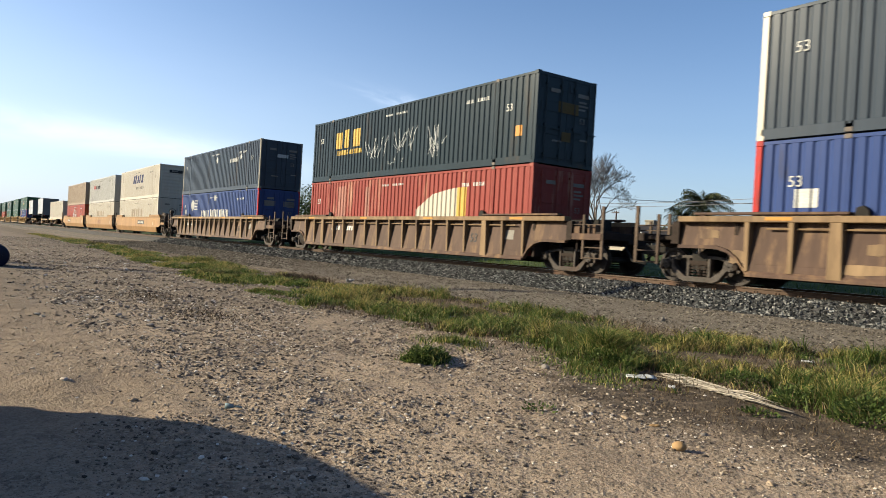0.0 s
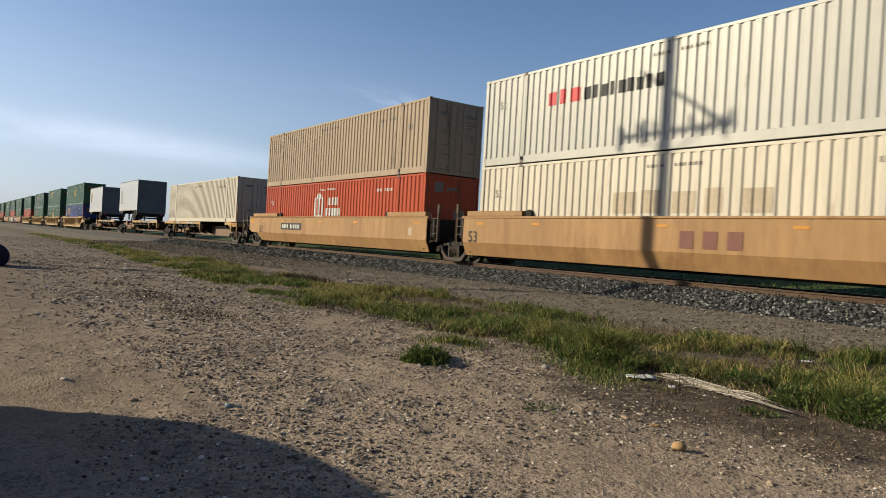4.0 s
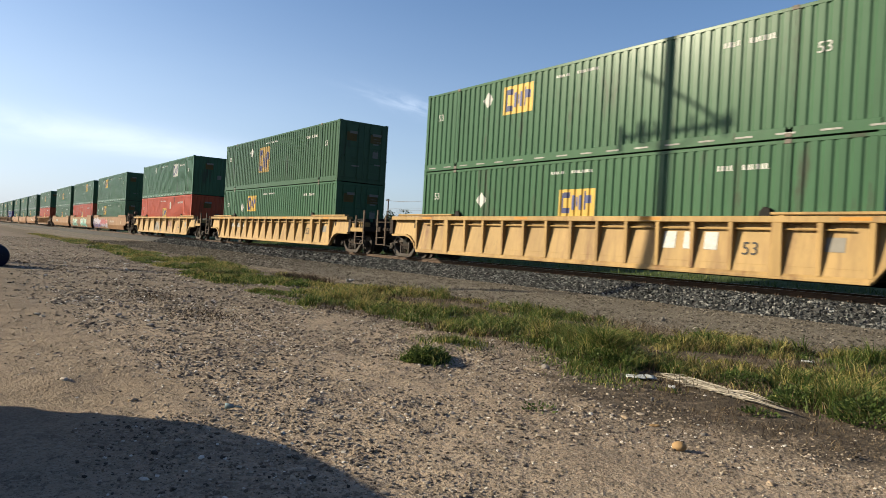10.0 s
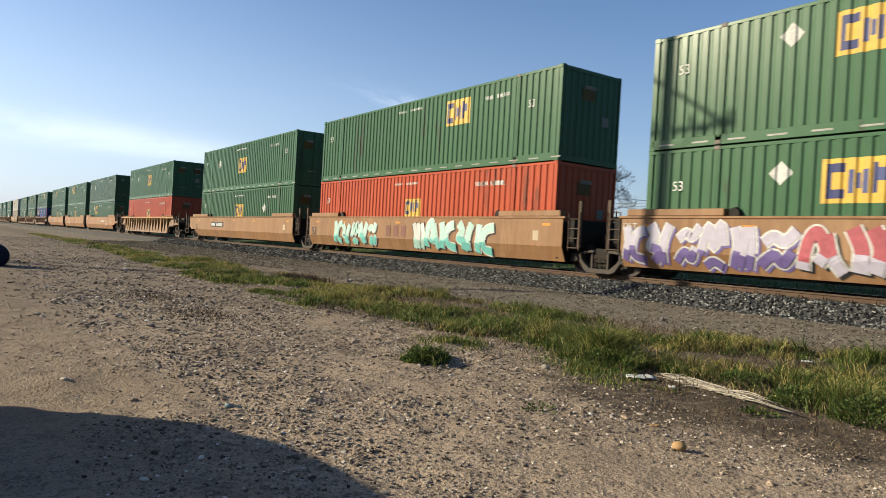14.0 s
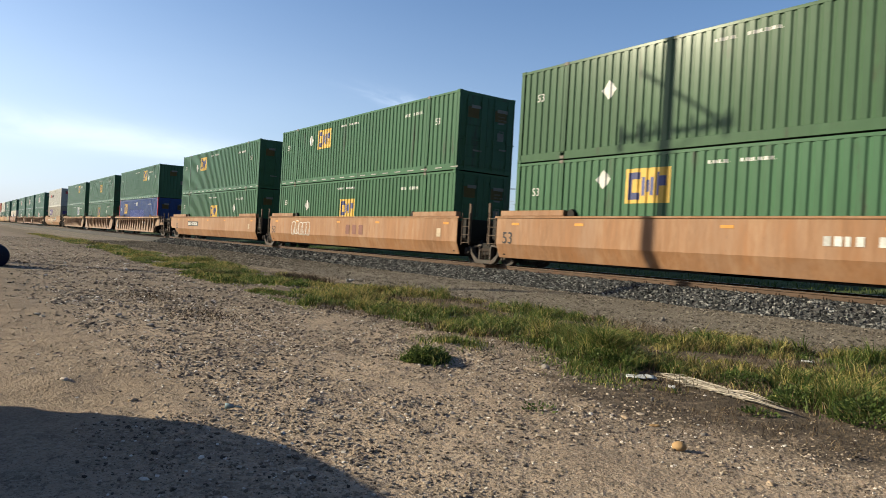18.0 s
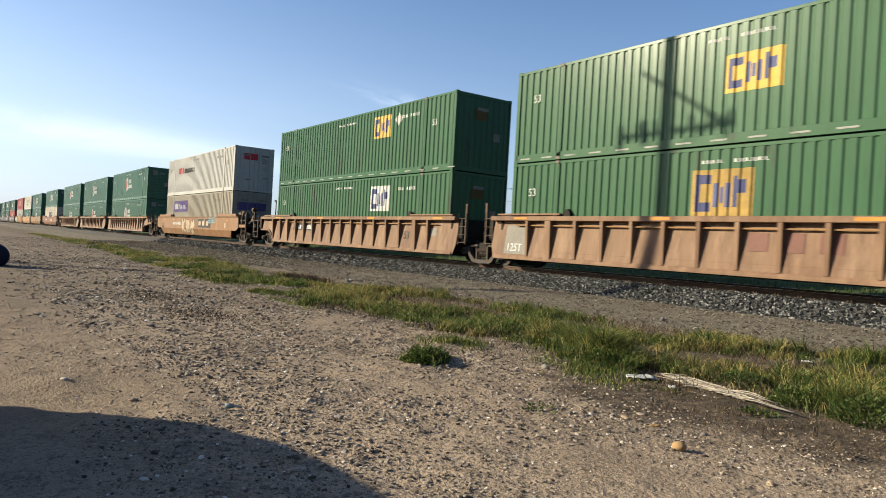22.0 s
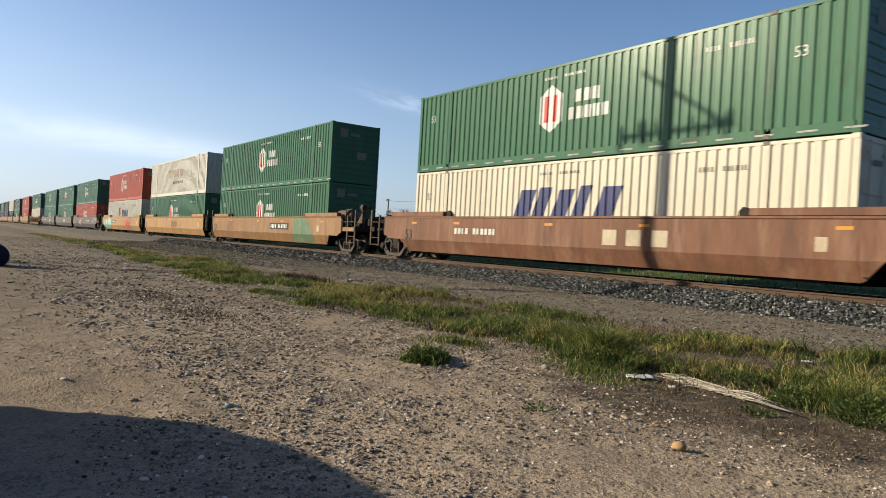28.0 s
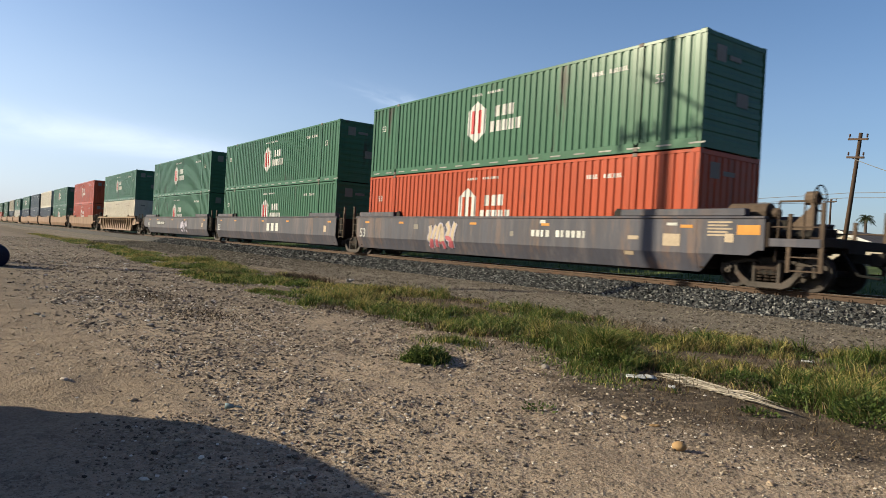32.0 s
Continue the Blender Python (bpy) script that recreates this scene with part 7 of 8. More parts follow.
for i, (x, y, a, b, c, m, word) in enumerate(((-3.25, 3.95, 0.05, 0.03, 0.018, BUFF_STONE, "flat buff"), (-3.02, 3.98, 0.055, 0.03, 0.02, TAN_STONE, "flat brown"), (-3.6, 4.7, 0.035, 0.03, 0.03, GREY_STONE, "pale grey"), (-1.95, 3.55, 0.045, 0.028, 0.014, BUFF_STONE, "flat buff"), (-5.0, 4.85, 0.07, 0.05, 0.045, GREY_STONE, "grey"), (-8.0, 10.6, 0.06, 0.05, 0.07, GREY_STONE, "pale grey"), (-4.9, 1.05, 0.05, 0.035, 0.02, BUFF_STONE, "flat buff"), (-4.2, 3.0, 0.035, 0.028, 0.022, GREY_STONE, "grey"), (-5.8, 2.2, 0.05, 0.04, 0.02, GREY_STONE, "grey"), (-2.75, 4.15, 0.04, 0.03, 0.02, GREY_STONE, "pale grey"),
                                            (-8.6, 2.0, 0.06, 0.05, 0.035, GREY_STONE, "grey"), (-9.4, 2.3, 0.07, 0.045, 0.035, GREY_STONE, "dark grey"), (-4.0, 2.1, 0.05, 0.035, 0.024, GREY_STONE, "grey"), (-1.6, 4.1, 0.04, 0.03, 0.018, GREY_STONE, "pale grey"), (-6.9, 2.9, 0.045, 0.035, 0.02, GREY_STONE, "grey"))):
    lump("stone", x, y, (a * 0.62, b * 0.62, c * 0.62), m, f"{word} stone lying on the dry dirt", "stone", i + 3, "stones on the dirt", i * 47, 0.45)


def scrap(name, x, y, w, d, label, category, mat, seed, turn=0, crumple=0.02, group=""):
    """A thin crumpled sheet with thickness."""
    r = random.Random(seed)
    g = Geo()
    n = 7
    top = []
    for i in range(n):
        for j in range(n):
            a, b = i / (n - 1) * 2 - 1, j / (n - 1) * 2 - 1
            k = 1 - 0.25 * (a * a * b * b) + r.uniform(-0.06, 0.06)
            top.append((a * w * k, b * d * k, 0.012 + r.uniform(0, crumple) + 0.3 * crumple * (a * a + b * b)))
    low = [(p[0], p[1], p[2] - 0.006) for p in top]
    f = [(i * n + j, (i + 1) * n + j, (i + 1) * n + j + 1, i * n + j + 1) for i in range(n - 1) for j in range(n - 1)]
    rim = [j for j in range(n)] + [i * n + n - 1 for i in range(1, n)] + [(n - 1) * n + j for j in range(n - 2, -1, -1)] + [i * n for i in range(n - 2, 0, -1)]
    k = n * n
    f2 = [tuple(reversed([q + k for q in p])) for p in f] + [(rim[i], rim[(i + 1) % len(rim)], rim[(i + 1) % len(rim)] + k, rim[i] + k) for i in range(len(rim))]
    g.add(top + low, f + f2)
    ob = tagged(new(name, mesh_of(name, g, mat, smooth=True)), label, category, group)
    ob.matrix_basis = pose(x, y, ground_z(x, y), 0, 0, turn)
    return ob


scrap("squashed_lid", -4.3, 5.42, 0.15, 0.09, "flattened dirty white plastic lid by the grass", "litter", PLASTIC, 3, 55, 0.015)
for i, (x, y, w) in enumerate(((-6.0, 7.0, 0.09), (-5.85, 6.95, 0.07), (-9.9, 8.4, 0.1), (-16.8, 8.9, 0.13), (-3.9, 5.35, 0.05), (-13.2, 6.7, 0.15), (-4.2, 8.3, 0.07), (-2.9, 9.9, 0.07))):
    scrap("plastic_scrap", x, y, w, w * 0.6, "crumpled scrap of white plastic litter", "litter", PLASTIC, 11 + i, i * 33, 0.09 if w > 0.1 else 0.02, "scraps of litter")
bottle = thing("plastic_bottle", "squashed pale blue plastic bottle on the dirt", "litter", at=pose(-4.5, 1.55, 0.025, 0, 0, 62))
BLUE_PLASTIC = surface("pale blue plastic", (0.1264, 0.174, 0.1894), 0.4)
part("body", mesh_of("body", Geo().tube((-0.02, 0, 0.0), (0.035, 0, 0.0), 0.02, 12, 0.011), BLUE_PLASTIC, smooth=True), bottle)
part("neck", mesh_of("neck", Geo().tube((0.035, 0, 0.0), (0.09, 0, -0.006), 0.006, 8), BLUE_PLASTIC, smooth=True), bottle)

WOOD = surface("sun-bleached split wood", (0.232, 0.207, 0.17), 0.9, 0, 12, 0.3, 3, 0.7, 30, stretch=(0.12, 1, 1), per_piece=0.35)
limb = thing("broken_palm_branch", "bleached splintered dry palm branch lying by the grass", "dead branch", at=pose(-3.45, 5.52, 0.0, 0, 0, -12))
r = random.Random(5)
for i in range(110):
    x0 = r.uniform(-0.87, 0.12)
    ln = r.uniform(0.15, 0.5)
    spread_ = 0.14 * (1 - max(0.0, x0) * 0.9)
    yy = r.gauss(0, 0.45) * spread_
    y1 = yy * r.uniform(0.3, 1.1) + r.uniform(-0.02, 0.02)
    z0, z1 = r.uniform(0.006, 0.045), r.uniform(0.004, 0.06)
    wd = r.uniform(0.0015, 0.0045)
    mx, my, mz = x0 + ln * 0.5, (yy + y1) / 2 + r.uniform(-0.015, 0.015), (z0 + z1) / 2 + r.uniform(0, 0.02)
    part("splinter", mesh_of("splinter", Geo().tube((x0, yy, z0), (mx, my, mz), wd, 5, wd * 1.2).tube((mx, my, mz), (x0 + ln, y1, z1), wd * 1.2, 5, wd * 0.3), WOOD), limb)
part("stalk", mesh_of("stalk", Geo().loft([[(x, -0.03 * x + w * math.cos(q * 1.0472), 0.022 + 0.5 * w * math.sin(q * 1.0472)) for q in range(6)] for x, w in ((-0.25, 0.01), (0.0, 0.019), (0.3, 0.024), (0.52, 0.021), (0.67, 0.01))]), WOOD, smooth=True), limb)


# ---- parked cars ----
def parked_car(color, at, label, tall=1.48, front=0.0, boxy=False):
    """A parked car with its nose along +x; origin on the ground under its middle."""
    c = thing("parked_car", label, "car", at=at)
    glossy = surface(label.split()[0] + " car paint " + str(tall), color, 0.25, 0.0, 3, 0.02, 0.5, 0.0)
    glass = surface("tinted car glass", (0.008, 0.0095, 0.0102), 0.08, spread=0.02, bump=0.0)
    hw = 0.9
    body = [(-2.3, 0.35), (-2.32, 0.75), (-2.2, 0.98), (-1.0, 1.0), (0.85, 0.98), (2.0, 0.86), (2.28, 0.7), (2.32, 0.4), (2.2, 0.25), (-2.2, 0.25)]

    def shell(outline, w0, w1, zmid):
        rings = []
        for y, k in ((-w0, 0.97), (-w0 * 0.9, 1.0), (w0 * 0.9, 1.0), (w0, 0.97)):
            rings.append([(x * k, y * (1 - max(0, z - zmid) * w1), z) for x, z in outline])
        return Geo().loft(rings)
    part("body", mesh_of("body", shell(body, hw, 0.05, 0.6), glossy, 0.03, True), c)
    roof = [(-2.0, 0.98), (-1.75, tall - 0.1), (-1.3, tall - 0.02), (-0.2, tall), (0.45 + front, tall - 0.06), (1.25 + front * 0.8, 0.93)]
    if boxy:
        roof = [(-2.3, 0.95), (-2.28, 1.2), (-2.2, tall - 0.17), (-2.0, tall - 0.07), (-1.6, tall - 0.01)] + roof[3:]
    part("cabin", mesh_of("cabin", shell(roof, hw - 0.06, 0.28, 0.98), glossy, 0.03, True), c)
    for s in (-1, 1):
        part("side_window", mesh_of("side_window", Geo().loft([[(x, s * (hw - 0.045) * (1 - (z - 0.98) * 0.28), z) for x, z in ((-1.7, 1.03), (-1.5, tall - 0.14), (0.35 + front, tall - 0.14), (0.95 + front * 0.8, 1.03))], [(x, s * (hw - 0.03) * (1 - (z - 0.98) * 0.28), z) for x, z in ((-1.7, 1.03), (-1.5, tall - 0.14), (0.35 + front, tall - 0.14), (0.95 + front * 0.8, 1.03))]]), glass), c, "tinted side window")
        m = part("wing_mirror", shared(("mirror", label), "wing_mirror", lambda: Geo().box(-0.09, 0.09, -0.11, 0.11, -0.07, 0.07), glossy, 0.03), c, at=pose(0.75, s * (hw + 0.09), 1.05))
        part("headlamp", shared("headlamp", "headlamp", lambda: Geo().box(-0.06, 0.05, -0.2, 0.2, -0.07, 0.07), PLASTIC, 0.03), c, "clear plastic headlamp", at=pose(2.2, s * 0.62, 0.68))
        for x in (-1.38, 1.4):
            wh = part("wheel", shared("cartyre", "wheel", lambda: Geo().lathe_y([(0.19, -0.1), (0.29, -0.11), (0.325, -0.08), (0.325, 0.08), (0.29, 0.11), (0.19, 0.1)], n=24), RUBBER, smooth=True), c, at=pose(x, s * (hw - 0.1), 0.32))
            part("rim", shared("carrim", "rim", lambda: Geo().lathe_y([(0.02, -0.07), (0.06, -0.09), (0.17, -0.05), (0.195, -0.1), (0.195, 0.1), (0.02, 0.05)], n=16), STEEL), wh, "alloy rim", at=pose(0, s * 0.03, 0))
    part("windscreen", mesh_of("windscreen", Geo().loft([[(1.22 + front * 0.8, -0.72, 1.0), (1.22 + front * 0.8, 0.72, 1.0), (0.52 + front, 0.6, tall - 0.1), (0.52 + front, -0.6, tall - 0.1)], [(1.26 + front * 0.8, -0.72, 1.01), (1.26 + front * 0.8, 0.72, 1.01), (0.56 + front, 0.6, tall - 0.08), (0.56 + front, -0.6, tall - 0.08)]]), glass), c, "tinted windscreen")
    part("bumper", mesh_of("bumper", Geo().box(2.2, 2.36, -0.85, 0.85, 0.28, 0.5), surface("black bumper plastic", (0.0161, 0.0161, 0.0161), 0.6), 0.05), c)
    return c


drum = thing("drum", "dark blue ribbed plastic drum lying on the dirt", "drum", at=pose(-20.6, 1.02, 0.275, 0, 0, 94))
NAVY_PLASTIC = surface("dark blue drum plastic", (0.0042, 0.0073, 0.0234), 0.45, spread=0.1)
part("shell", mesh_of("shell", Geo().lathe_y([(0.02, -0.44), (0.24, -0.44), (0.27, -0.42), (0.28, -0.38), (0.28, -0.17), (0.295, -0.15), (0.295, -0.11), (0.28, -0.09), (0.28, 0.09), (0.295, 0.11), (0.295, 0.15), (0.28, 0.17), (0.28, 0.38), (0.27, 0.42), (0.24, 0.44), (0.02, 0.44)], n=28), NAVY_PLASTIC, smooth=True), drum)
for q in (-0.13, 0.13):
    part("bung", mesh_of("bung", Geo().lathe_y([(0.01, -0.455), (0.04, -0.455), (0.04, -0.43), (0.01, -0.43)], q, 0.05, n=12), NAVY_PLASTIC), drum, "screwed bung cap")
parked_car((0.0063, 0.0063, 0.0073), pose(-3.98, -1.94, 0), "black hatchback car parked on the dirt", 1.47, 0.2, True)


# ---- telegraph poles and wires ----
POLE_WOOD = surface("weathered pole wood", (0.0526, 0.0343, 0.0234), 0.85, 0, 10, 0.25, 1, 0.4, 25, stretch=(1, 1, 0.08))
INSULATOR = surface("brown glazed insulator", (0.0526, 0.0314, 0.0234), 0.25)


def insulator():
    return Geo().tube((0, 0, 0), (0, 0, 0.16), 0.02, 6).tube((0, 0, 0.1), (0, 0, 0.2), 0.06, 10, 0.04).tube((0, 0, 0.2), (0, 0, 0.28), 0.07, 10, 0.03)


def utility_pole(x, y, height, arms, turn=0.0, radius=0.15, label="weathered wooden utility pole with cross-arms", extras=True, lean=0.0):
    """arms: (height, half length, insulators)."""
    p = thing("utility_pole", label, "utility pole", "utility poles", at=pose(x, y, 0, 0, lean, turn))
    part("post", mesh_of("post", Geo().tube((0, 0, -0.1), (0, 0, height), radius * 1.15, 12, radius * 0.8), POLE_WOOD, smooth=True), p)
    for z, half, n in arms:
        a = part("cross_arm", mesh_of("cross_arm", Geo().box(-half, half, -radius - 0.1, -radius, z - 0.06, z + 0.06), POLE_WOOD, 0.01), p)
        for i in range(n):
            q = -half + 0.08 + (2 * half - 0.16) * i / max(1, n - 1)
            if abs(q) > 0.12:
                part("insulator", shared("insul", "insulator", insulator, INSULATOR, smooth=True), a, at=pose(q, -radius - 0.05, z + 0.05))
        if extras:
            for s in (-1, 1):
                part("brace", mesh_of("brace", Geo().tube((s * half * 0.6, -radius - 0.05, z - 0.05), (0, -radius, z - 0.6), 0.02, 6), STEEL), a)
    return p


def wire(a, b, sag, name="cable", r=0.02):
    n = 14
    rings = []
    for i in range(n + 1):
        k = i / n
        p = Vector(a).lerp(Vector(b), k) - Vector((0, 0, sag * 4 * k * (1 - k)))
        d = (Vector(b) - Vector(a)).normalized()
        s = d.cross(Vector((0, 0, 1))).normalized()
        u = s.cross(d)
        rings.append([p + (s * math.cos(q * 1.2566) + u * math.sin(q * 1.2566)) * r for q in range(5)])
    g = Geo().loft(rings)
    ob = tagged(new(name, mesh_of(name, g, surface("weathered aluminium cable", (0.1118, 0.1075, 0.1032), 0.6))), "thin pale overhead cable strung between poles", "cable", "overhead cables")
    return ob


# the pole behind the viewpoint whose shade falls across the passing train
SHADE = 19.5
px_, py_ = -11.4 - LIGHT_WAY.x * SHADE, 14.77 - LIGHT_WAY.y * SHADE
lift = SHADE * math.tan(SUN_HIGH)
near_pole = utility_pole(px_, py_, 7.9 + lift, ((4.45 + lift, 1.75, 7), (7.3 + lift, 1.3, 4)), 2, 0.17, "tall wooden utility pole with crowded cross-arms")
part("cross_arm", mesh_of("cross_arm", Geo().tube((-1.12, -0.25, 6.13 + lift), (1.53, -0.25, 4.47 + lift), 0.055, 6).tube((1.49, -0.25, 4.68 + lift), (1.52, -0.25, 4.17 + lift), 0.06, 6), POLE_WOOD), near_pole, "slanting side arm")
part("cut_out", shared("cutout", "cut_out", lambda: Geo().tube((0, 0, -0.3), (0, 0, 0.35), 0.07, 8), INSULATOR), near_pole, "hanging fuse cut-out", at=pose(-1.72, -0.25, 4.4 + lift))
part("cut_out", shared("cutout", "cut_out", lambda: Geo().tube((0, 0, -0.3), (0, 0, 0.35), 0.07, 8), INSULATOR), near_pole, "hanging fuse cut-out", at=pose(-0.95, -0.25, 4.5 + lift))

big = utility_pole(-21.25, 45.0, 9.4, ((9.0, 0.62, 3), (7.9, 0.55, 3)), -8, 0.135, extras=False, lean=5.5)
mid = utility_pole(-66.6, 55.0, 11.0, ((10.5, 1.55, 4), (8.4, 1.7, 5)), -18, 0.17)
part("transformer", mesh_of("transformer", Geo().tube((0.4, -0.35, 9.0), (0.4, -0.35, 9.9), 0.25, 12), STEEL), mid, "grey transformer can")
for x, y, h in ((-43.9, 90, 9.6), (-73.9, 85, 8.0), (-79, 70, 8.5), (-118, 70, 9.5), (-150, 60, 9.0), (-190, 62, 9.2)):
    utility_pole(x, y, h, ((h - 0.3, 0.9, 4),), -10, 0.13, "slim wooden utility pole far behind the houses", extras=False)
for dz in (5.45, 5.75):
    wire((-66.6, 55.0, dz + 1.2), (-20.9, 45.0, dz), 0.5, r=0.018)
    wire((-20.9, 45.0, dz), (25, 36, dz + 0.2), 0.5, r=0.018)
    wire((-66.6, 55.0, dz + 1.2), (-118, 70, dz + 2), 0.5, r=0.018)
wire((-20.9, 45, 7.9), (-10, 38, 4.0), 0.2, r=0.02)
for dy in (-0.5, 0.5):
    wire((-66.6 + dy, 55.0, 8.6), (-118 + dy, 70, 9.2), 0.8, r=0.02)
    wire((-66.6 + dy, 55.0, 8.6), (-43.9 + dy, 90, 9.2), 0.8, r=0.02)


# ---- trees ----
BARK = surface("grey bark", (0.0841, 0.0687, 0.0578), 0.9, 0, 8, 0.25, 1, 0.5, 20)


TWIG = surface("pale grey twigs", (0.1462, 0.129, 0.1161), 0.9, 0, 8, 0.25, 1, 0.5, 20)


def bare_tree(x, y, height, label):
    t = thing("bare_tree", label, "tree", "trees behind the track", at=pose(x, y, 0))
    r = random.Random(12)
    limbs, twigs = Geo(), Geo()  # thick and fine wood

    def grow(a, d, ln, rad, depth):
        b = a + d * ln
        (limbs if depth < 3 else twigs).tube(a, b, rad, 6 if depth < 3 else 3, rad * 0.7)
        if depth >= 7:
            return
        for _ in range(3):
            axis = Vector((r.uniform(-1, 1), r.uniform(-1, 1), r.uniform(-0.4, 0.5))).normalized()
            nd = (d + axis * r.uniform(0.45, 0.95) + Vector((0, 0, 0.1))).normalized()
            grow(a + d * ln * r.uniform(0.5, 1.0), nd, ln * r.uniform(0.62, 0.82), max(rad * 0.55, 0.013), depth + 1)
    base = height * 0.3
    part("trunk", mesh_of("trunk", Geo().tube((0, 0, 0), (0.1, 0, base), 0.3, 10, 0.22), BARK, smooth=True), t)
    for k in range(5):
        q = k * 1.2566
        up = Vector((0.62 * math.cos(q), 0.62 * math.sin(q), 1)).normalized() if k else Vector((0, 0, 1))
        grow(Vector((0.1, 0, base)), up, height * 0.2, 0.11, 1)
    part("branchwork", mesh_of("branchwork", limbs, BARK), t)
    part("twig_fan", mesh_of("twig_fan", twigs, TWIG), t, "fine bare twigs")


def leaf_quads(centres, radii, count, size):
    n = count
    i = rand.integers(0, len(centres), n)
    d = rand.normal(0, 1, (n, 3))
    d /= np.linalg.norm(d, axis=1)[:, None]
    p = np.asarray(centres)[i] + d * np.asarray(radii)[i][:, None] * rand.uniform(0.55, 1.05, n)[:, None]
    a, b = rand.normal(0, 1, (n, 3)), rand.normal(0, 1, (n, 3))
    a /= np.linalg.norm(a, axis=1)[:, None]
    b -= a * np.sum(a * b, 1)[:, None]
    b /= np.linalg.norm(b, axis=1)[:, None]
    s = size * rand.uniform(0.6, 1.3, n)[:, None]
    v = np.stack([p - a * s, p + b * s * 0.5, p + a * s, p - b * s * 0.5], 1).reshape(-1, 3)
    return v, np.arange(n * 4).reshape(-1, 4)


LEAF = leafy("dark evergreen leaves", [(0.0, (0.0095, 0.0183, 0.0063)), (0.6, (0.0212, 0.0365, 0.0102)), (1.0, (0.0476, 0.0578, 0.0183))])
FROND = leafy("palm leaves", [(0.0, (0.0161, 0.0263, 0.0102)), (0.6, (0.0365, 0.0476, 0.0183)), (1.0, (0.1053, 0.095, 0.0526))])


def leafy_tree(x, y, height, spread, low, seed, label, count=5200):
    t = thing("leafy_tree", label, "tree", "trees behind the track", at=pose(x, y, 0))
    r = random.Random(seed)
    part("trunk", mesh_of("trunk", Geo().tube((0, 0, 0), (0, 0, height * 0.6), 0.3, 8, 0.15), BARK), t)
    g = Geo()
    cs, rs = [], []
    for k in range(22):
        a, q = r.uniform(0, 6.28), spread * math.sqrt(r.uniform(0.02, 1)) * 0.78
        z = r.uniform(low, height - 0.1 * spread) if q < spread * 0.5 else r.uniform(low, low + (height - low) * 0.65)
        cs.append((q * math.cos(a), q * math.sin(a), z)), rs.append(spread * r.uniform(0.2, 0.36))
        g.tube((0, 0, min(height * 0.5, z)), cs[-1], 0.07, 5, 0.02)
    part("branchwork", mesh_of("branchwork", g, BARK), t)
    part("crown", fast_mesh("crown", *leaf_quads(cs, rs, count, 0.2), LEAF), t, "dense dark green leaves")


def palm(x, y, height, spread, seed, label, fronds=44, droop=1.0):
    t = thing("palm_tree", label, "palm", "palms behind the track", at=pose(x, y, 0))
    r = random.Random(seed)
    part("trunk", mesh_of("trunk", Geo().tube((0, 0, 0), (0, 0, height), 0.28, 10, 0.2), BARK), t)
    for k in range(fronds):
        a, up = k * 2.399 + r.uniform(-0.2, 0.2), r.uniform(-0.3, 1.2)
        ln = spread * r.uniform(0.8, 1.1)
        g = Geo()
        n = 22
        spine = []
        for i in range(n + 1):
            s = i / n
            h = ln * s * math.cos(up * (1 - 0.2 * s))
            z = height + ln * (s * math.sin(up) - droop * 0.75 * s * s)
            spine.append(Vector((h * math.cos(a), h * math.sin(a), z)))
        for i in range(n):
            g.tube(spine[i], spine[i + 1], 0.03 * (1 - i / n) + 0.008, 4)
            if i > 1:
                side = Vector((-math.sin(a), math.cos(a), 0))
                for sg in (-1, 1):
                    tip = spine[i] + side * sg * spread * 0.23 * math.sin(math.pi * (0.15 + 0.8 * i / n)) + (spine[i + 1] - spine[i]) * 1.2 - Vector((0, 0, 0.14 * spread))
                    w = (spine[i + 1] - spine[i]) * 0.45
                    g.add([spine[i], spine[i] + w, tip], [(0, 1, 2)])
        part("frond", mesh_of("frond", g, FROND), t)


bare_tree(-64.4, 70, 16.4, "leafless tree with a fan of fine twigs")
leafy_tree(-64.6, 62, 8.3, 4.6, 2.5, 3, "dense dark green tree beyond the track")
leafy_tree(-57.5, 82, 7.0, 3.6, 2.5, 6, "dark green bush-like tree under the palm")
leafy_tree(-131, 60, 11.0, 9.5, 3.0, 4, "broad dark green tree far beyond the track", 7500)
leafy_tree(-148, 90, 8.4, 6.0, 3.0, 5, "low dark green tree on the skyline")
leafy_tree(-136, 92, 8.6, 5.0, 3.0, 8, "low rounded green tree on the skyline")
leafy_tree(-36.5, 95, 7.2, 3.5, 2.5, 9, "small dark green tree among the houses")
leafy_tree(-230, 75, 9.0, 9.0, 3.0, 15, "broad dark green tree far along the track")
palm(-55.2, 80, 8.4, 4.5, 5, "shaggy palm with drooping fronds", 60, 0.75)
palm(-58.6, 80.5, 6.9, 3.2, 12, "low shaggy palm beside a taller one", 34, 0.7)
palm(-48.5, 110, 8.7, 1.35, 6, "small fan palm on a tall thin trunk", 46, 0.95)


# ---- houses ----
STUCCO = surface("pale stucco", (0.2632, 0.2318, 0.1894), 0.9, 0, 14, 0.1)
SHINGLE = surface("grey brown roof shingles", (0.0892, 0.0739, 0.0629), 0.9, 0, 6, 0.25, 1, 0.6, 12)
FASCIA = surface("white fascia paint", (0.3947, 0.3897, 0.3787), 0.6)
PANE = surface("dark window glass", (0.0102, 0.0132, 0.0161), 0.1, spread=0.02, bump=0)


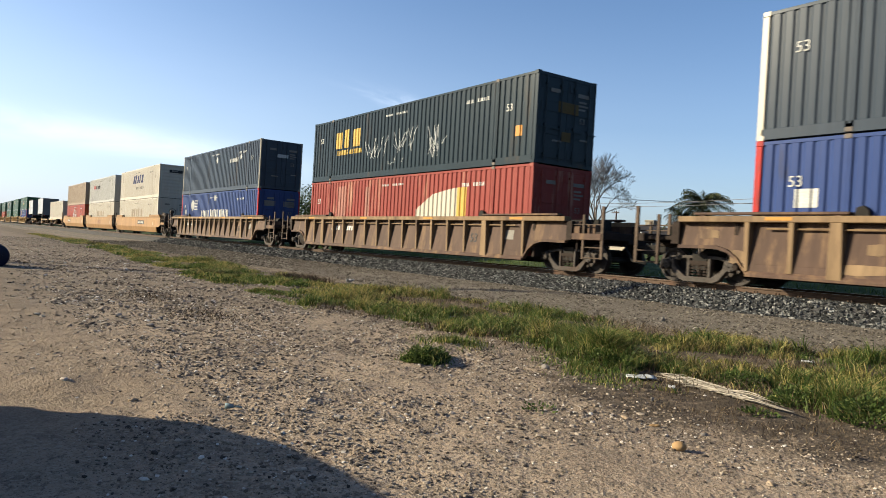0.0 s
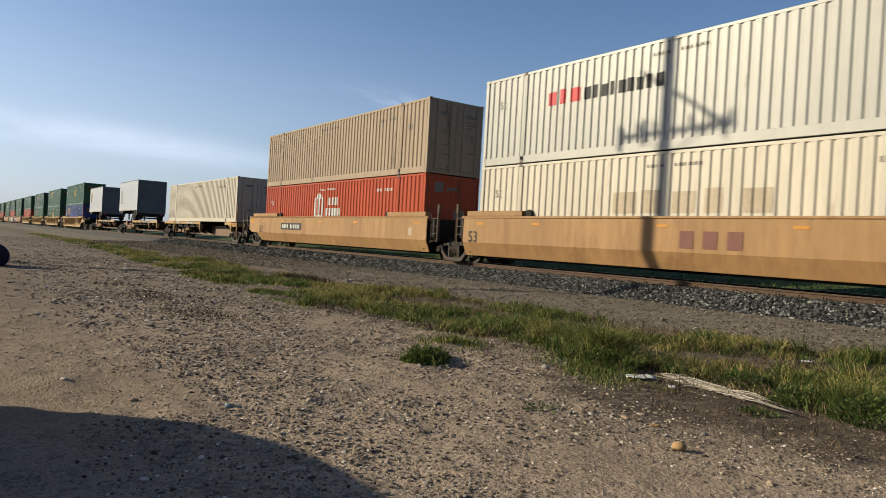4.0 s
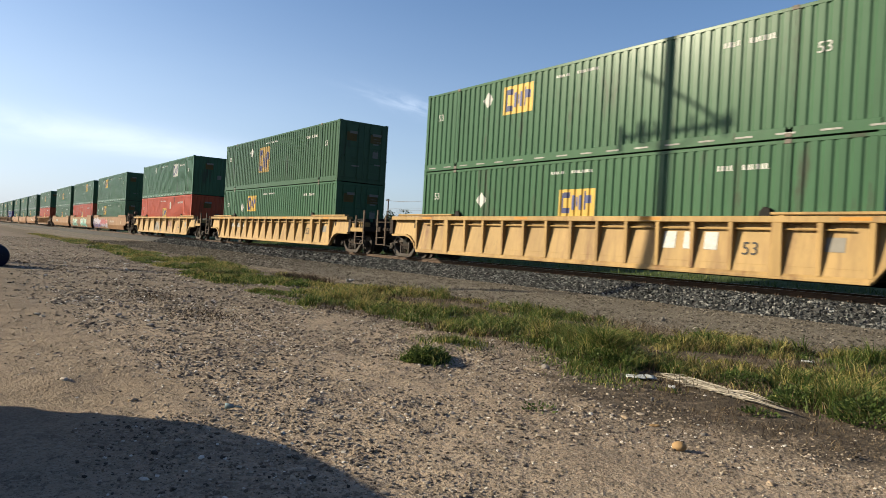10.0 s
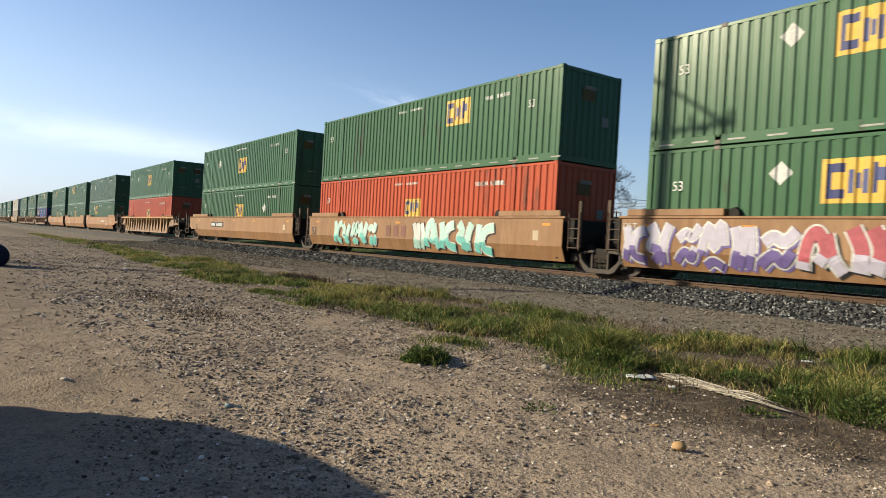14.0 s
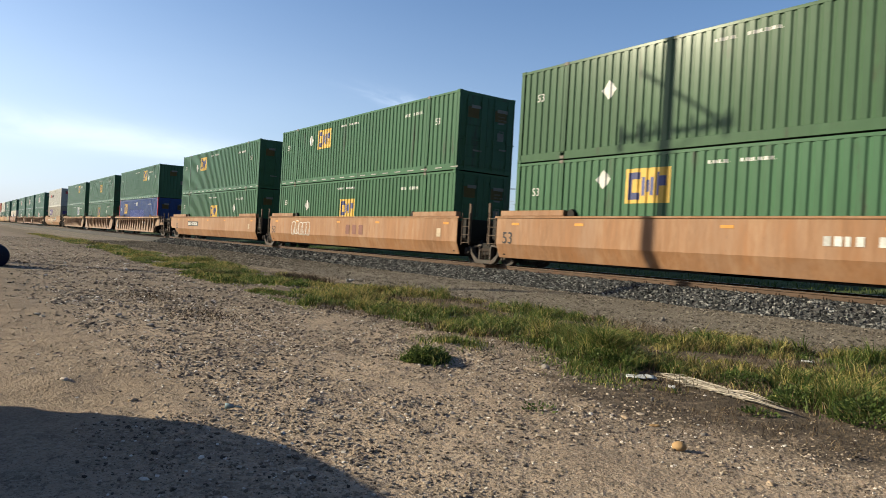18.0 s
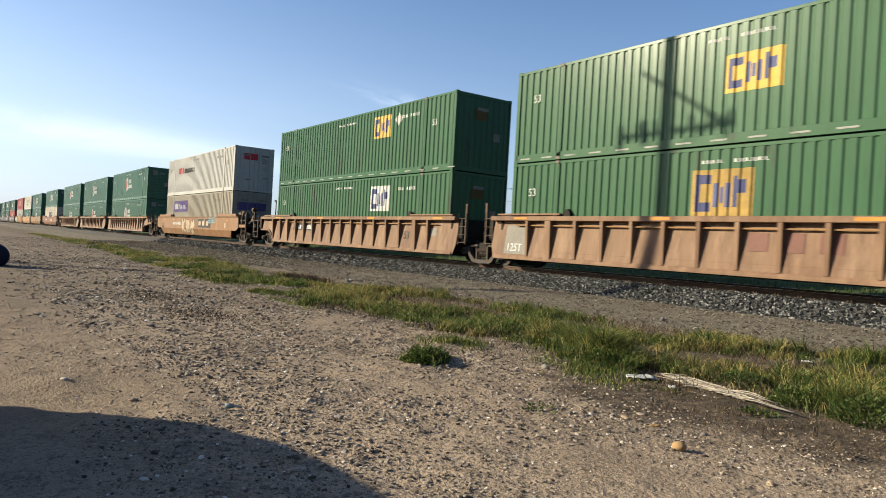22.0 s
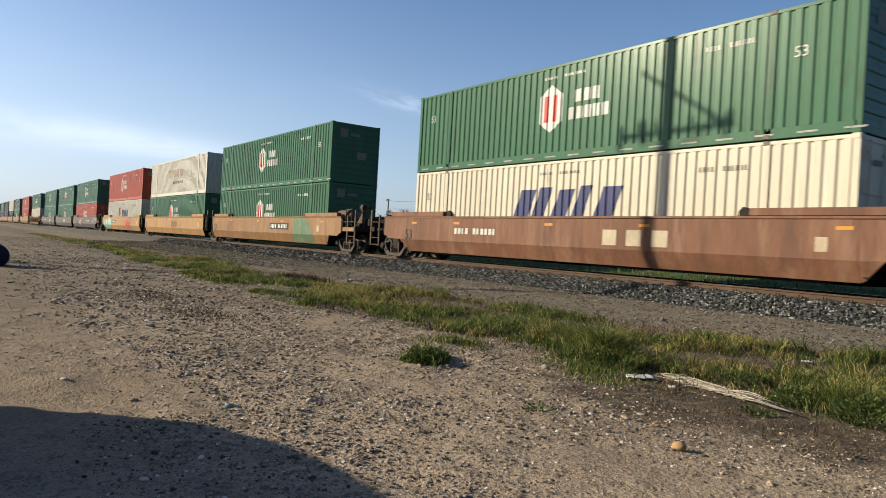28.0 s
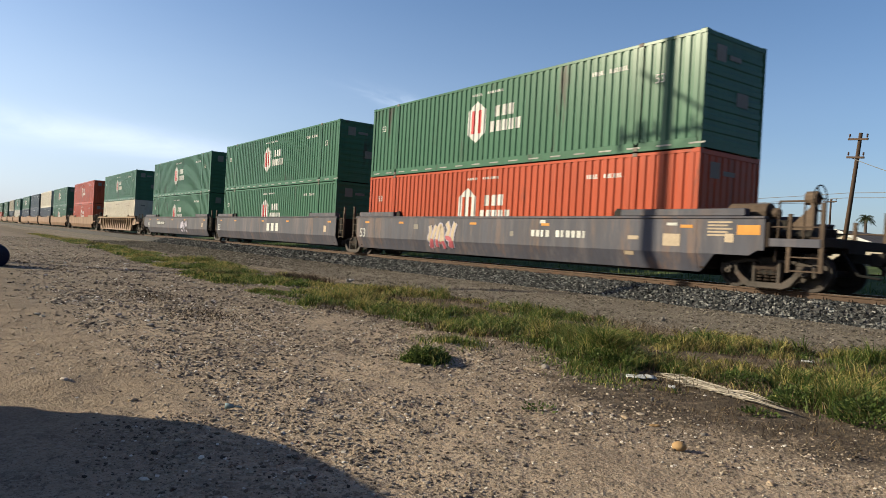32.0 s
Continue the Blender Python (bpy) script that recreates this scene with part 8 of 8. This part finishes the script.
def house(x, y, wide, deep, eave, ridge, label, gable=True):
    """A one-storey house; its gable faces the track if gable is set."""
    h = thing("house", label, "house", "houses behind the track", at=pose(x, y, 0))
    a, b = wide / 2, deep / 2
    part("wall", mesh_of("wall", Geo().prism_y([(-a, 0), (a, 0), (a, eave), (0, ridge - 0.15), (-a, eave)], -b, b) if gable else Geo().box(-a, a, -b, b, 0, eave), STUCCO), h)
    for s in (-1, 1):
        if gable:
            slab = Geo().loft([[(0, yy, ridge), (0, yy, ridge + 0.12), (s * (a + 0.5), yy, eave - (ridge - eave) * 0.5 / a + 0.12), (s * (a + 0.5), yy, eave - (ridge - eave) * 0.5 / a)] for yy in (-b - 0.5, b + 0.5)])
            board = Geo().loft([[(0, yy, ridge - 0.16), (0, yy, ridge + 0.14), (s * (a + 0.52), yy, eave - (ridge - eave) * 0.5 / a + 0.14), (s * (a + 0.52), yy, eave - (ridge - eave) * 0.5 / a - 0.1)] for yy in (-b - 0.56, -b - 0.5)])
        else:
            slab = Geo().loft([[(xx, 0, ridge), (xx, 0, ridge + 0.12), (xx, s * (b + 0.5), eave + 0.05), (xx, s * (b + 0.5), eave - 0.07)] for xx in (-a - 0.5, a + 0.5)])
            board = Geo().box(-a - 0.5, a + 0.5, s * (b + 0.53) - 0.03, s * (b + 0.53) + 0.03, eave - 0.12, eave + 0.08)
        part("roof", mesh_of("roof", slab, SHINGLE), h)
        part("fascia", mesh_of("fascia", board, FASCIA), h, "white painted fascia board")
    for k in (-0.5, 0.35):
        w = part("window", mesh_of("window", Geo().box(k * wide - 0.7, k * wide + 0.7, -b - 0.06, -b + 0.02, 1.0, 2.2), FASCIA), h)
        part("pane", mesh_of("pane", Geo().box(k * wide - 0.62, k * wide + 0.62, -b - 0.075, -b - 0.06, 1.08, 2.12), PANE), w)
    return h


CLAY = surface("red brown chimney brick", (0.13, 0.06, 0.04), 0.9, 0, 9, 0.25, 1, 0.5, 14)
COOLER = surface("dusty beige cooler housing", (0.15, 0.135, 0.11), 0.7, 0, 9, 0.15)
house(-63.9, 80, 9, 9, 3.7, 5.35, "low house with white gable boards and grey roof")
house(-41.3, 76.5, 8.6, 12, 3.3, 4.95, "low white house with white gable boards and grey roof")
house(-30.7, 70.5, 8.2, 12, 2.95, 4.4, "low white house with a broad gable facing the track")
h = house(-64, 92, 22, 8, 4.2, 5.7, "low house with a long brown roof and two chimneys", False)
for x, z in ((4.2, 6.55), (6.8, 6.4)):
    part("chimney", mesh_of("chimney", Geo().box(x - 0.45, x + 0.45, -1.4, -0.6, 4.9, z).box(x - 0.52, x + 0.52, -1.47, -0.53, z - 0.18, z - 0.06), CLAY, 0.02), h, "red brown brick chimney")
part("roof_cooler", mesh_of("roof_cooler", Geo().box(-8.9, -7.3, -1.2, 0.2, 5.1, 6.9).box(-9.0, -7.2, -1.3, 0.3, 6.7, 6.95), COOLER, 0.03), h, "boxy beige roof cooler")
h = house(-48, 95, 12, 8, 4.3, 5.55, "low house with a grey roof and a boxy cooler", False)
part("roof_cooler", mesh_of("roof_cooler", Geo().box(-1.2, 0.85, -1.1, 0.4, 5.1, 6.3).box(-1.28, 0.93, -1.18, 0.48, 6.2, 6.4), COOLER, 0.03), h, "boxy beige roof cooler")
house(-91, 62, 9, 9, 3.2, 4.7, "low house with white gable boards beyond the track")
house(-80, 70, 12, 9, 3.2, 4.8, "low house with a broad brown roof", False)
house(-112, 75, 12, 9, 3.2, 4.6, "low house with a broad grey roof", False)
mast = thing("far_mast", "thin grey mast on the far skyline", "mast", at=pose(-420, 60, 0))
part("post", mesh_of("post", Geo().tube((0, 0, 0), (0, 0, 18), 0.35, 8, 0.2), STEEL), mast)
shed = thing("far_shed", "low pale shed far along the track", "shed", at=pose(-300, 26, 0))
part("wall", mesh_of("wall", Geo().box(-6, 6, -4, 4, 0, 5), STUCCO), shed)
part("roof", mesh_of("roof", Geo().box(-6.6, 6.6, -4.6, 4.6, 5, 5.4), SHINGLE, 0.05), shed)


# ---- what moves ----
def motions():
    rows = [0.0, 4.0, 8.0, 12.0, 16.0, 20.0, 24.0, 28.0, 32.0]
    for ob, along, z in MOVERS:
        walk(ob, [(t, pose(along + travel(t), TRACK_Y, z)) for t in rows])
    roll = [(i / 30, travel(i / 30) / 0.42) for i in range(961)]
    for e in (-1, 1):
        first = WHEELSETS[e][0]
        walk(first, [(t, Matrix.Translation((e * 0.89, 0, 0)) @ Matrix.Rotation(a % 6.283185307, 4, "Y")) for t, a in roll])
        for other in WHEELSETS[e][1:]:
            other.rotation_mode = "QUATERNION"
            keys = other.animation_data_create()
            keys.action = first.animation_data.action
            keys.action_slot = first.animation_data.action_slot


motions()
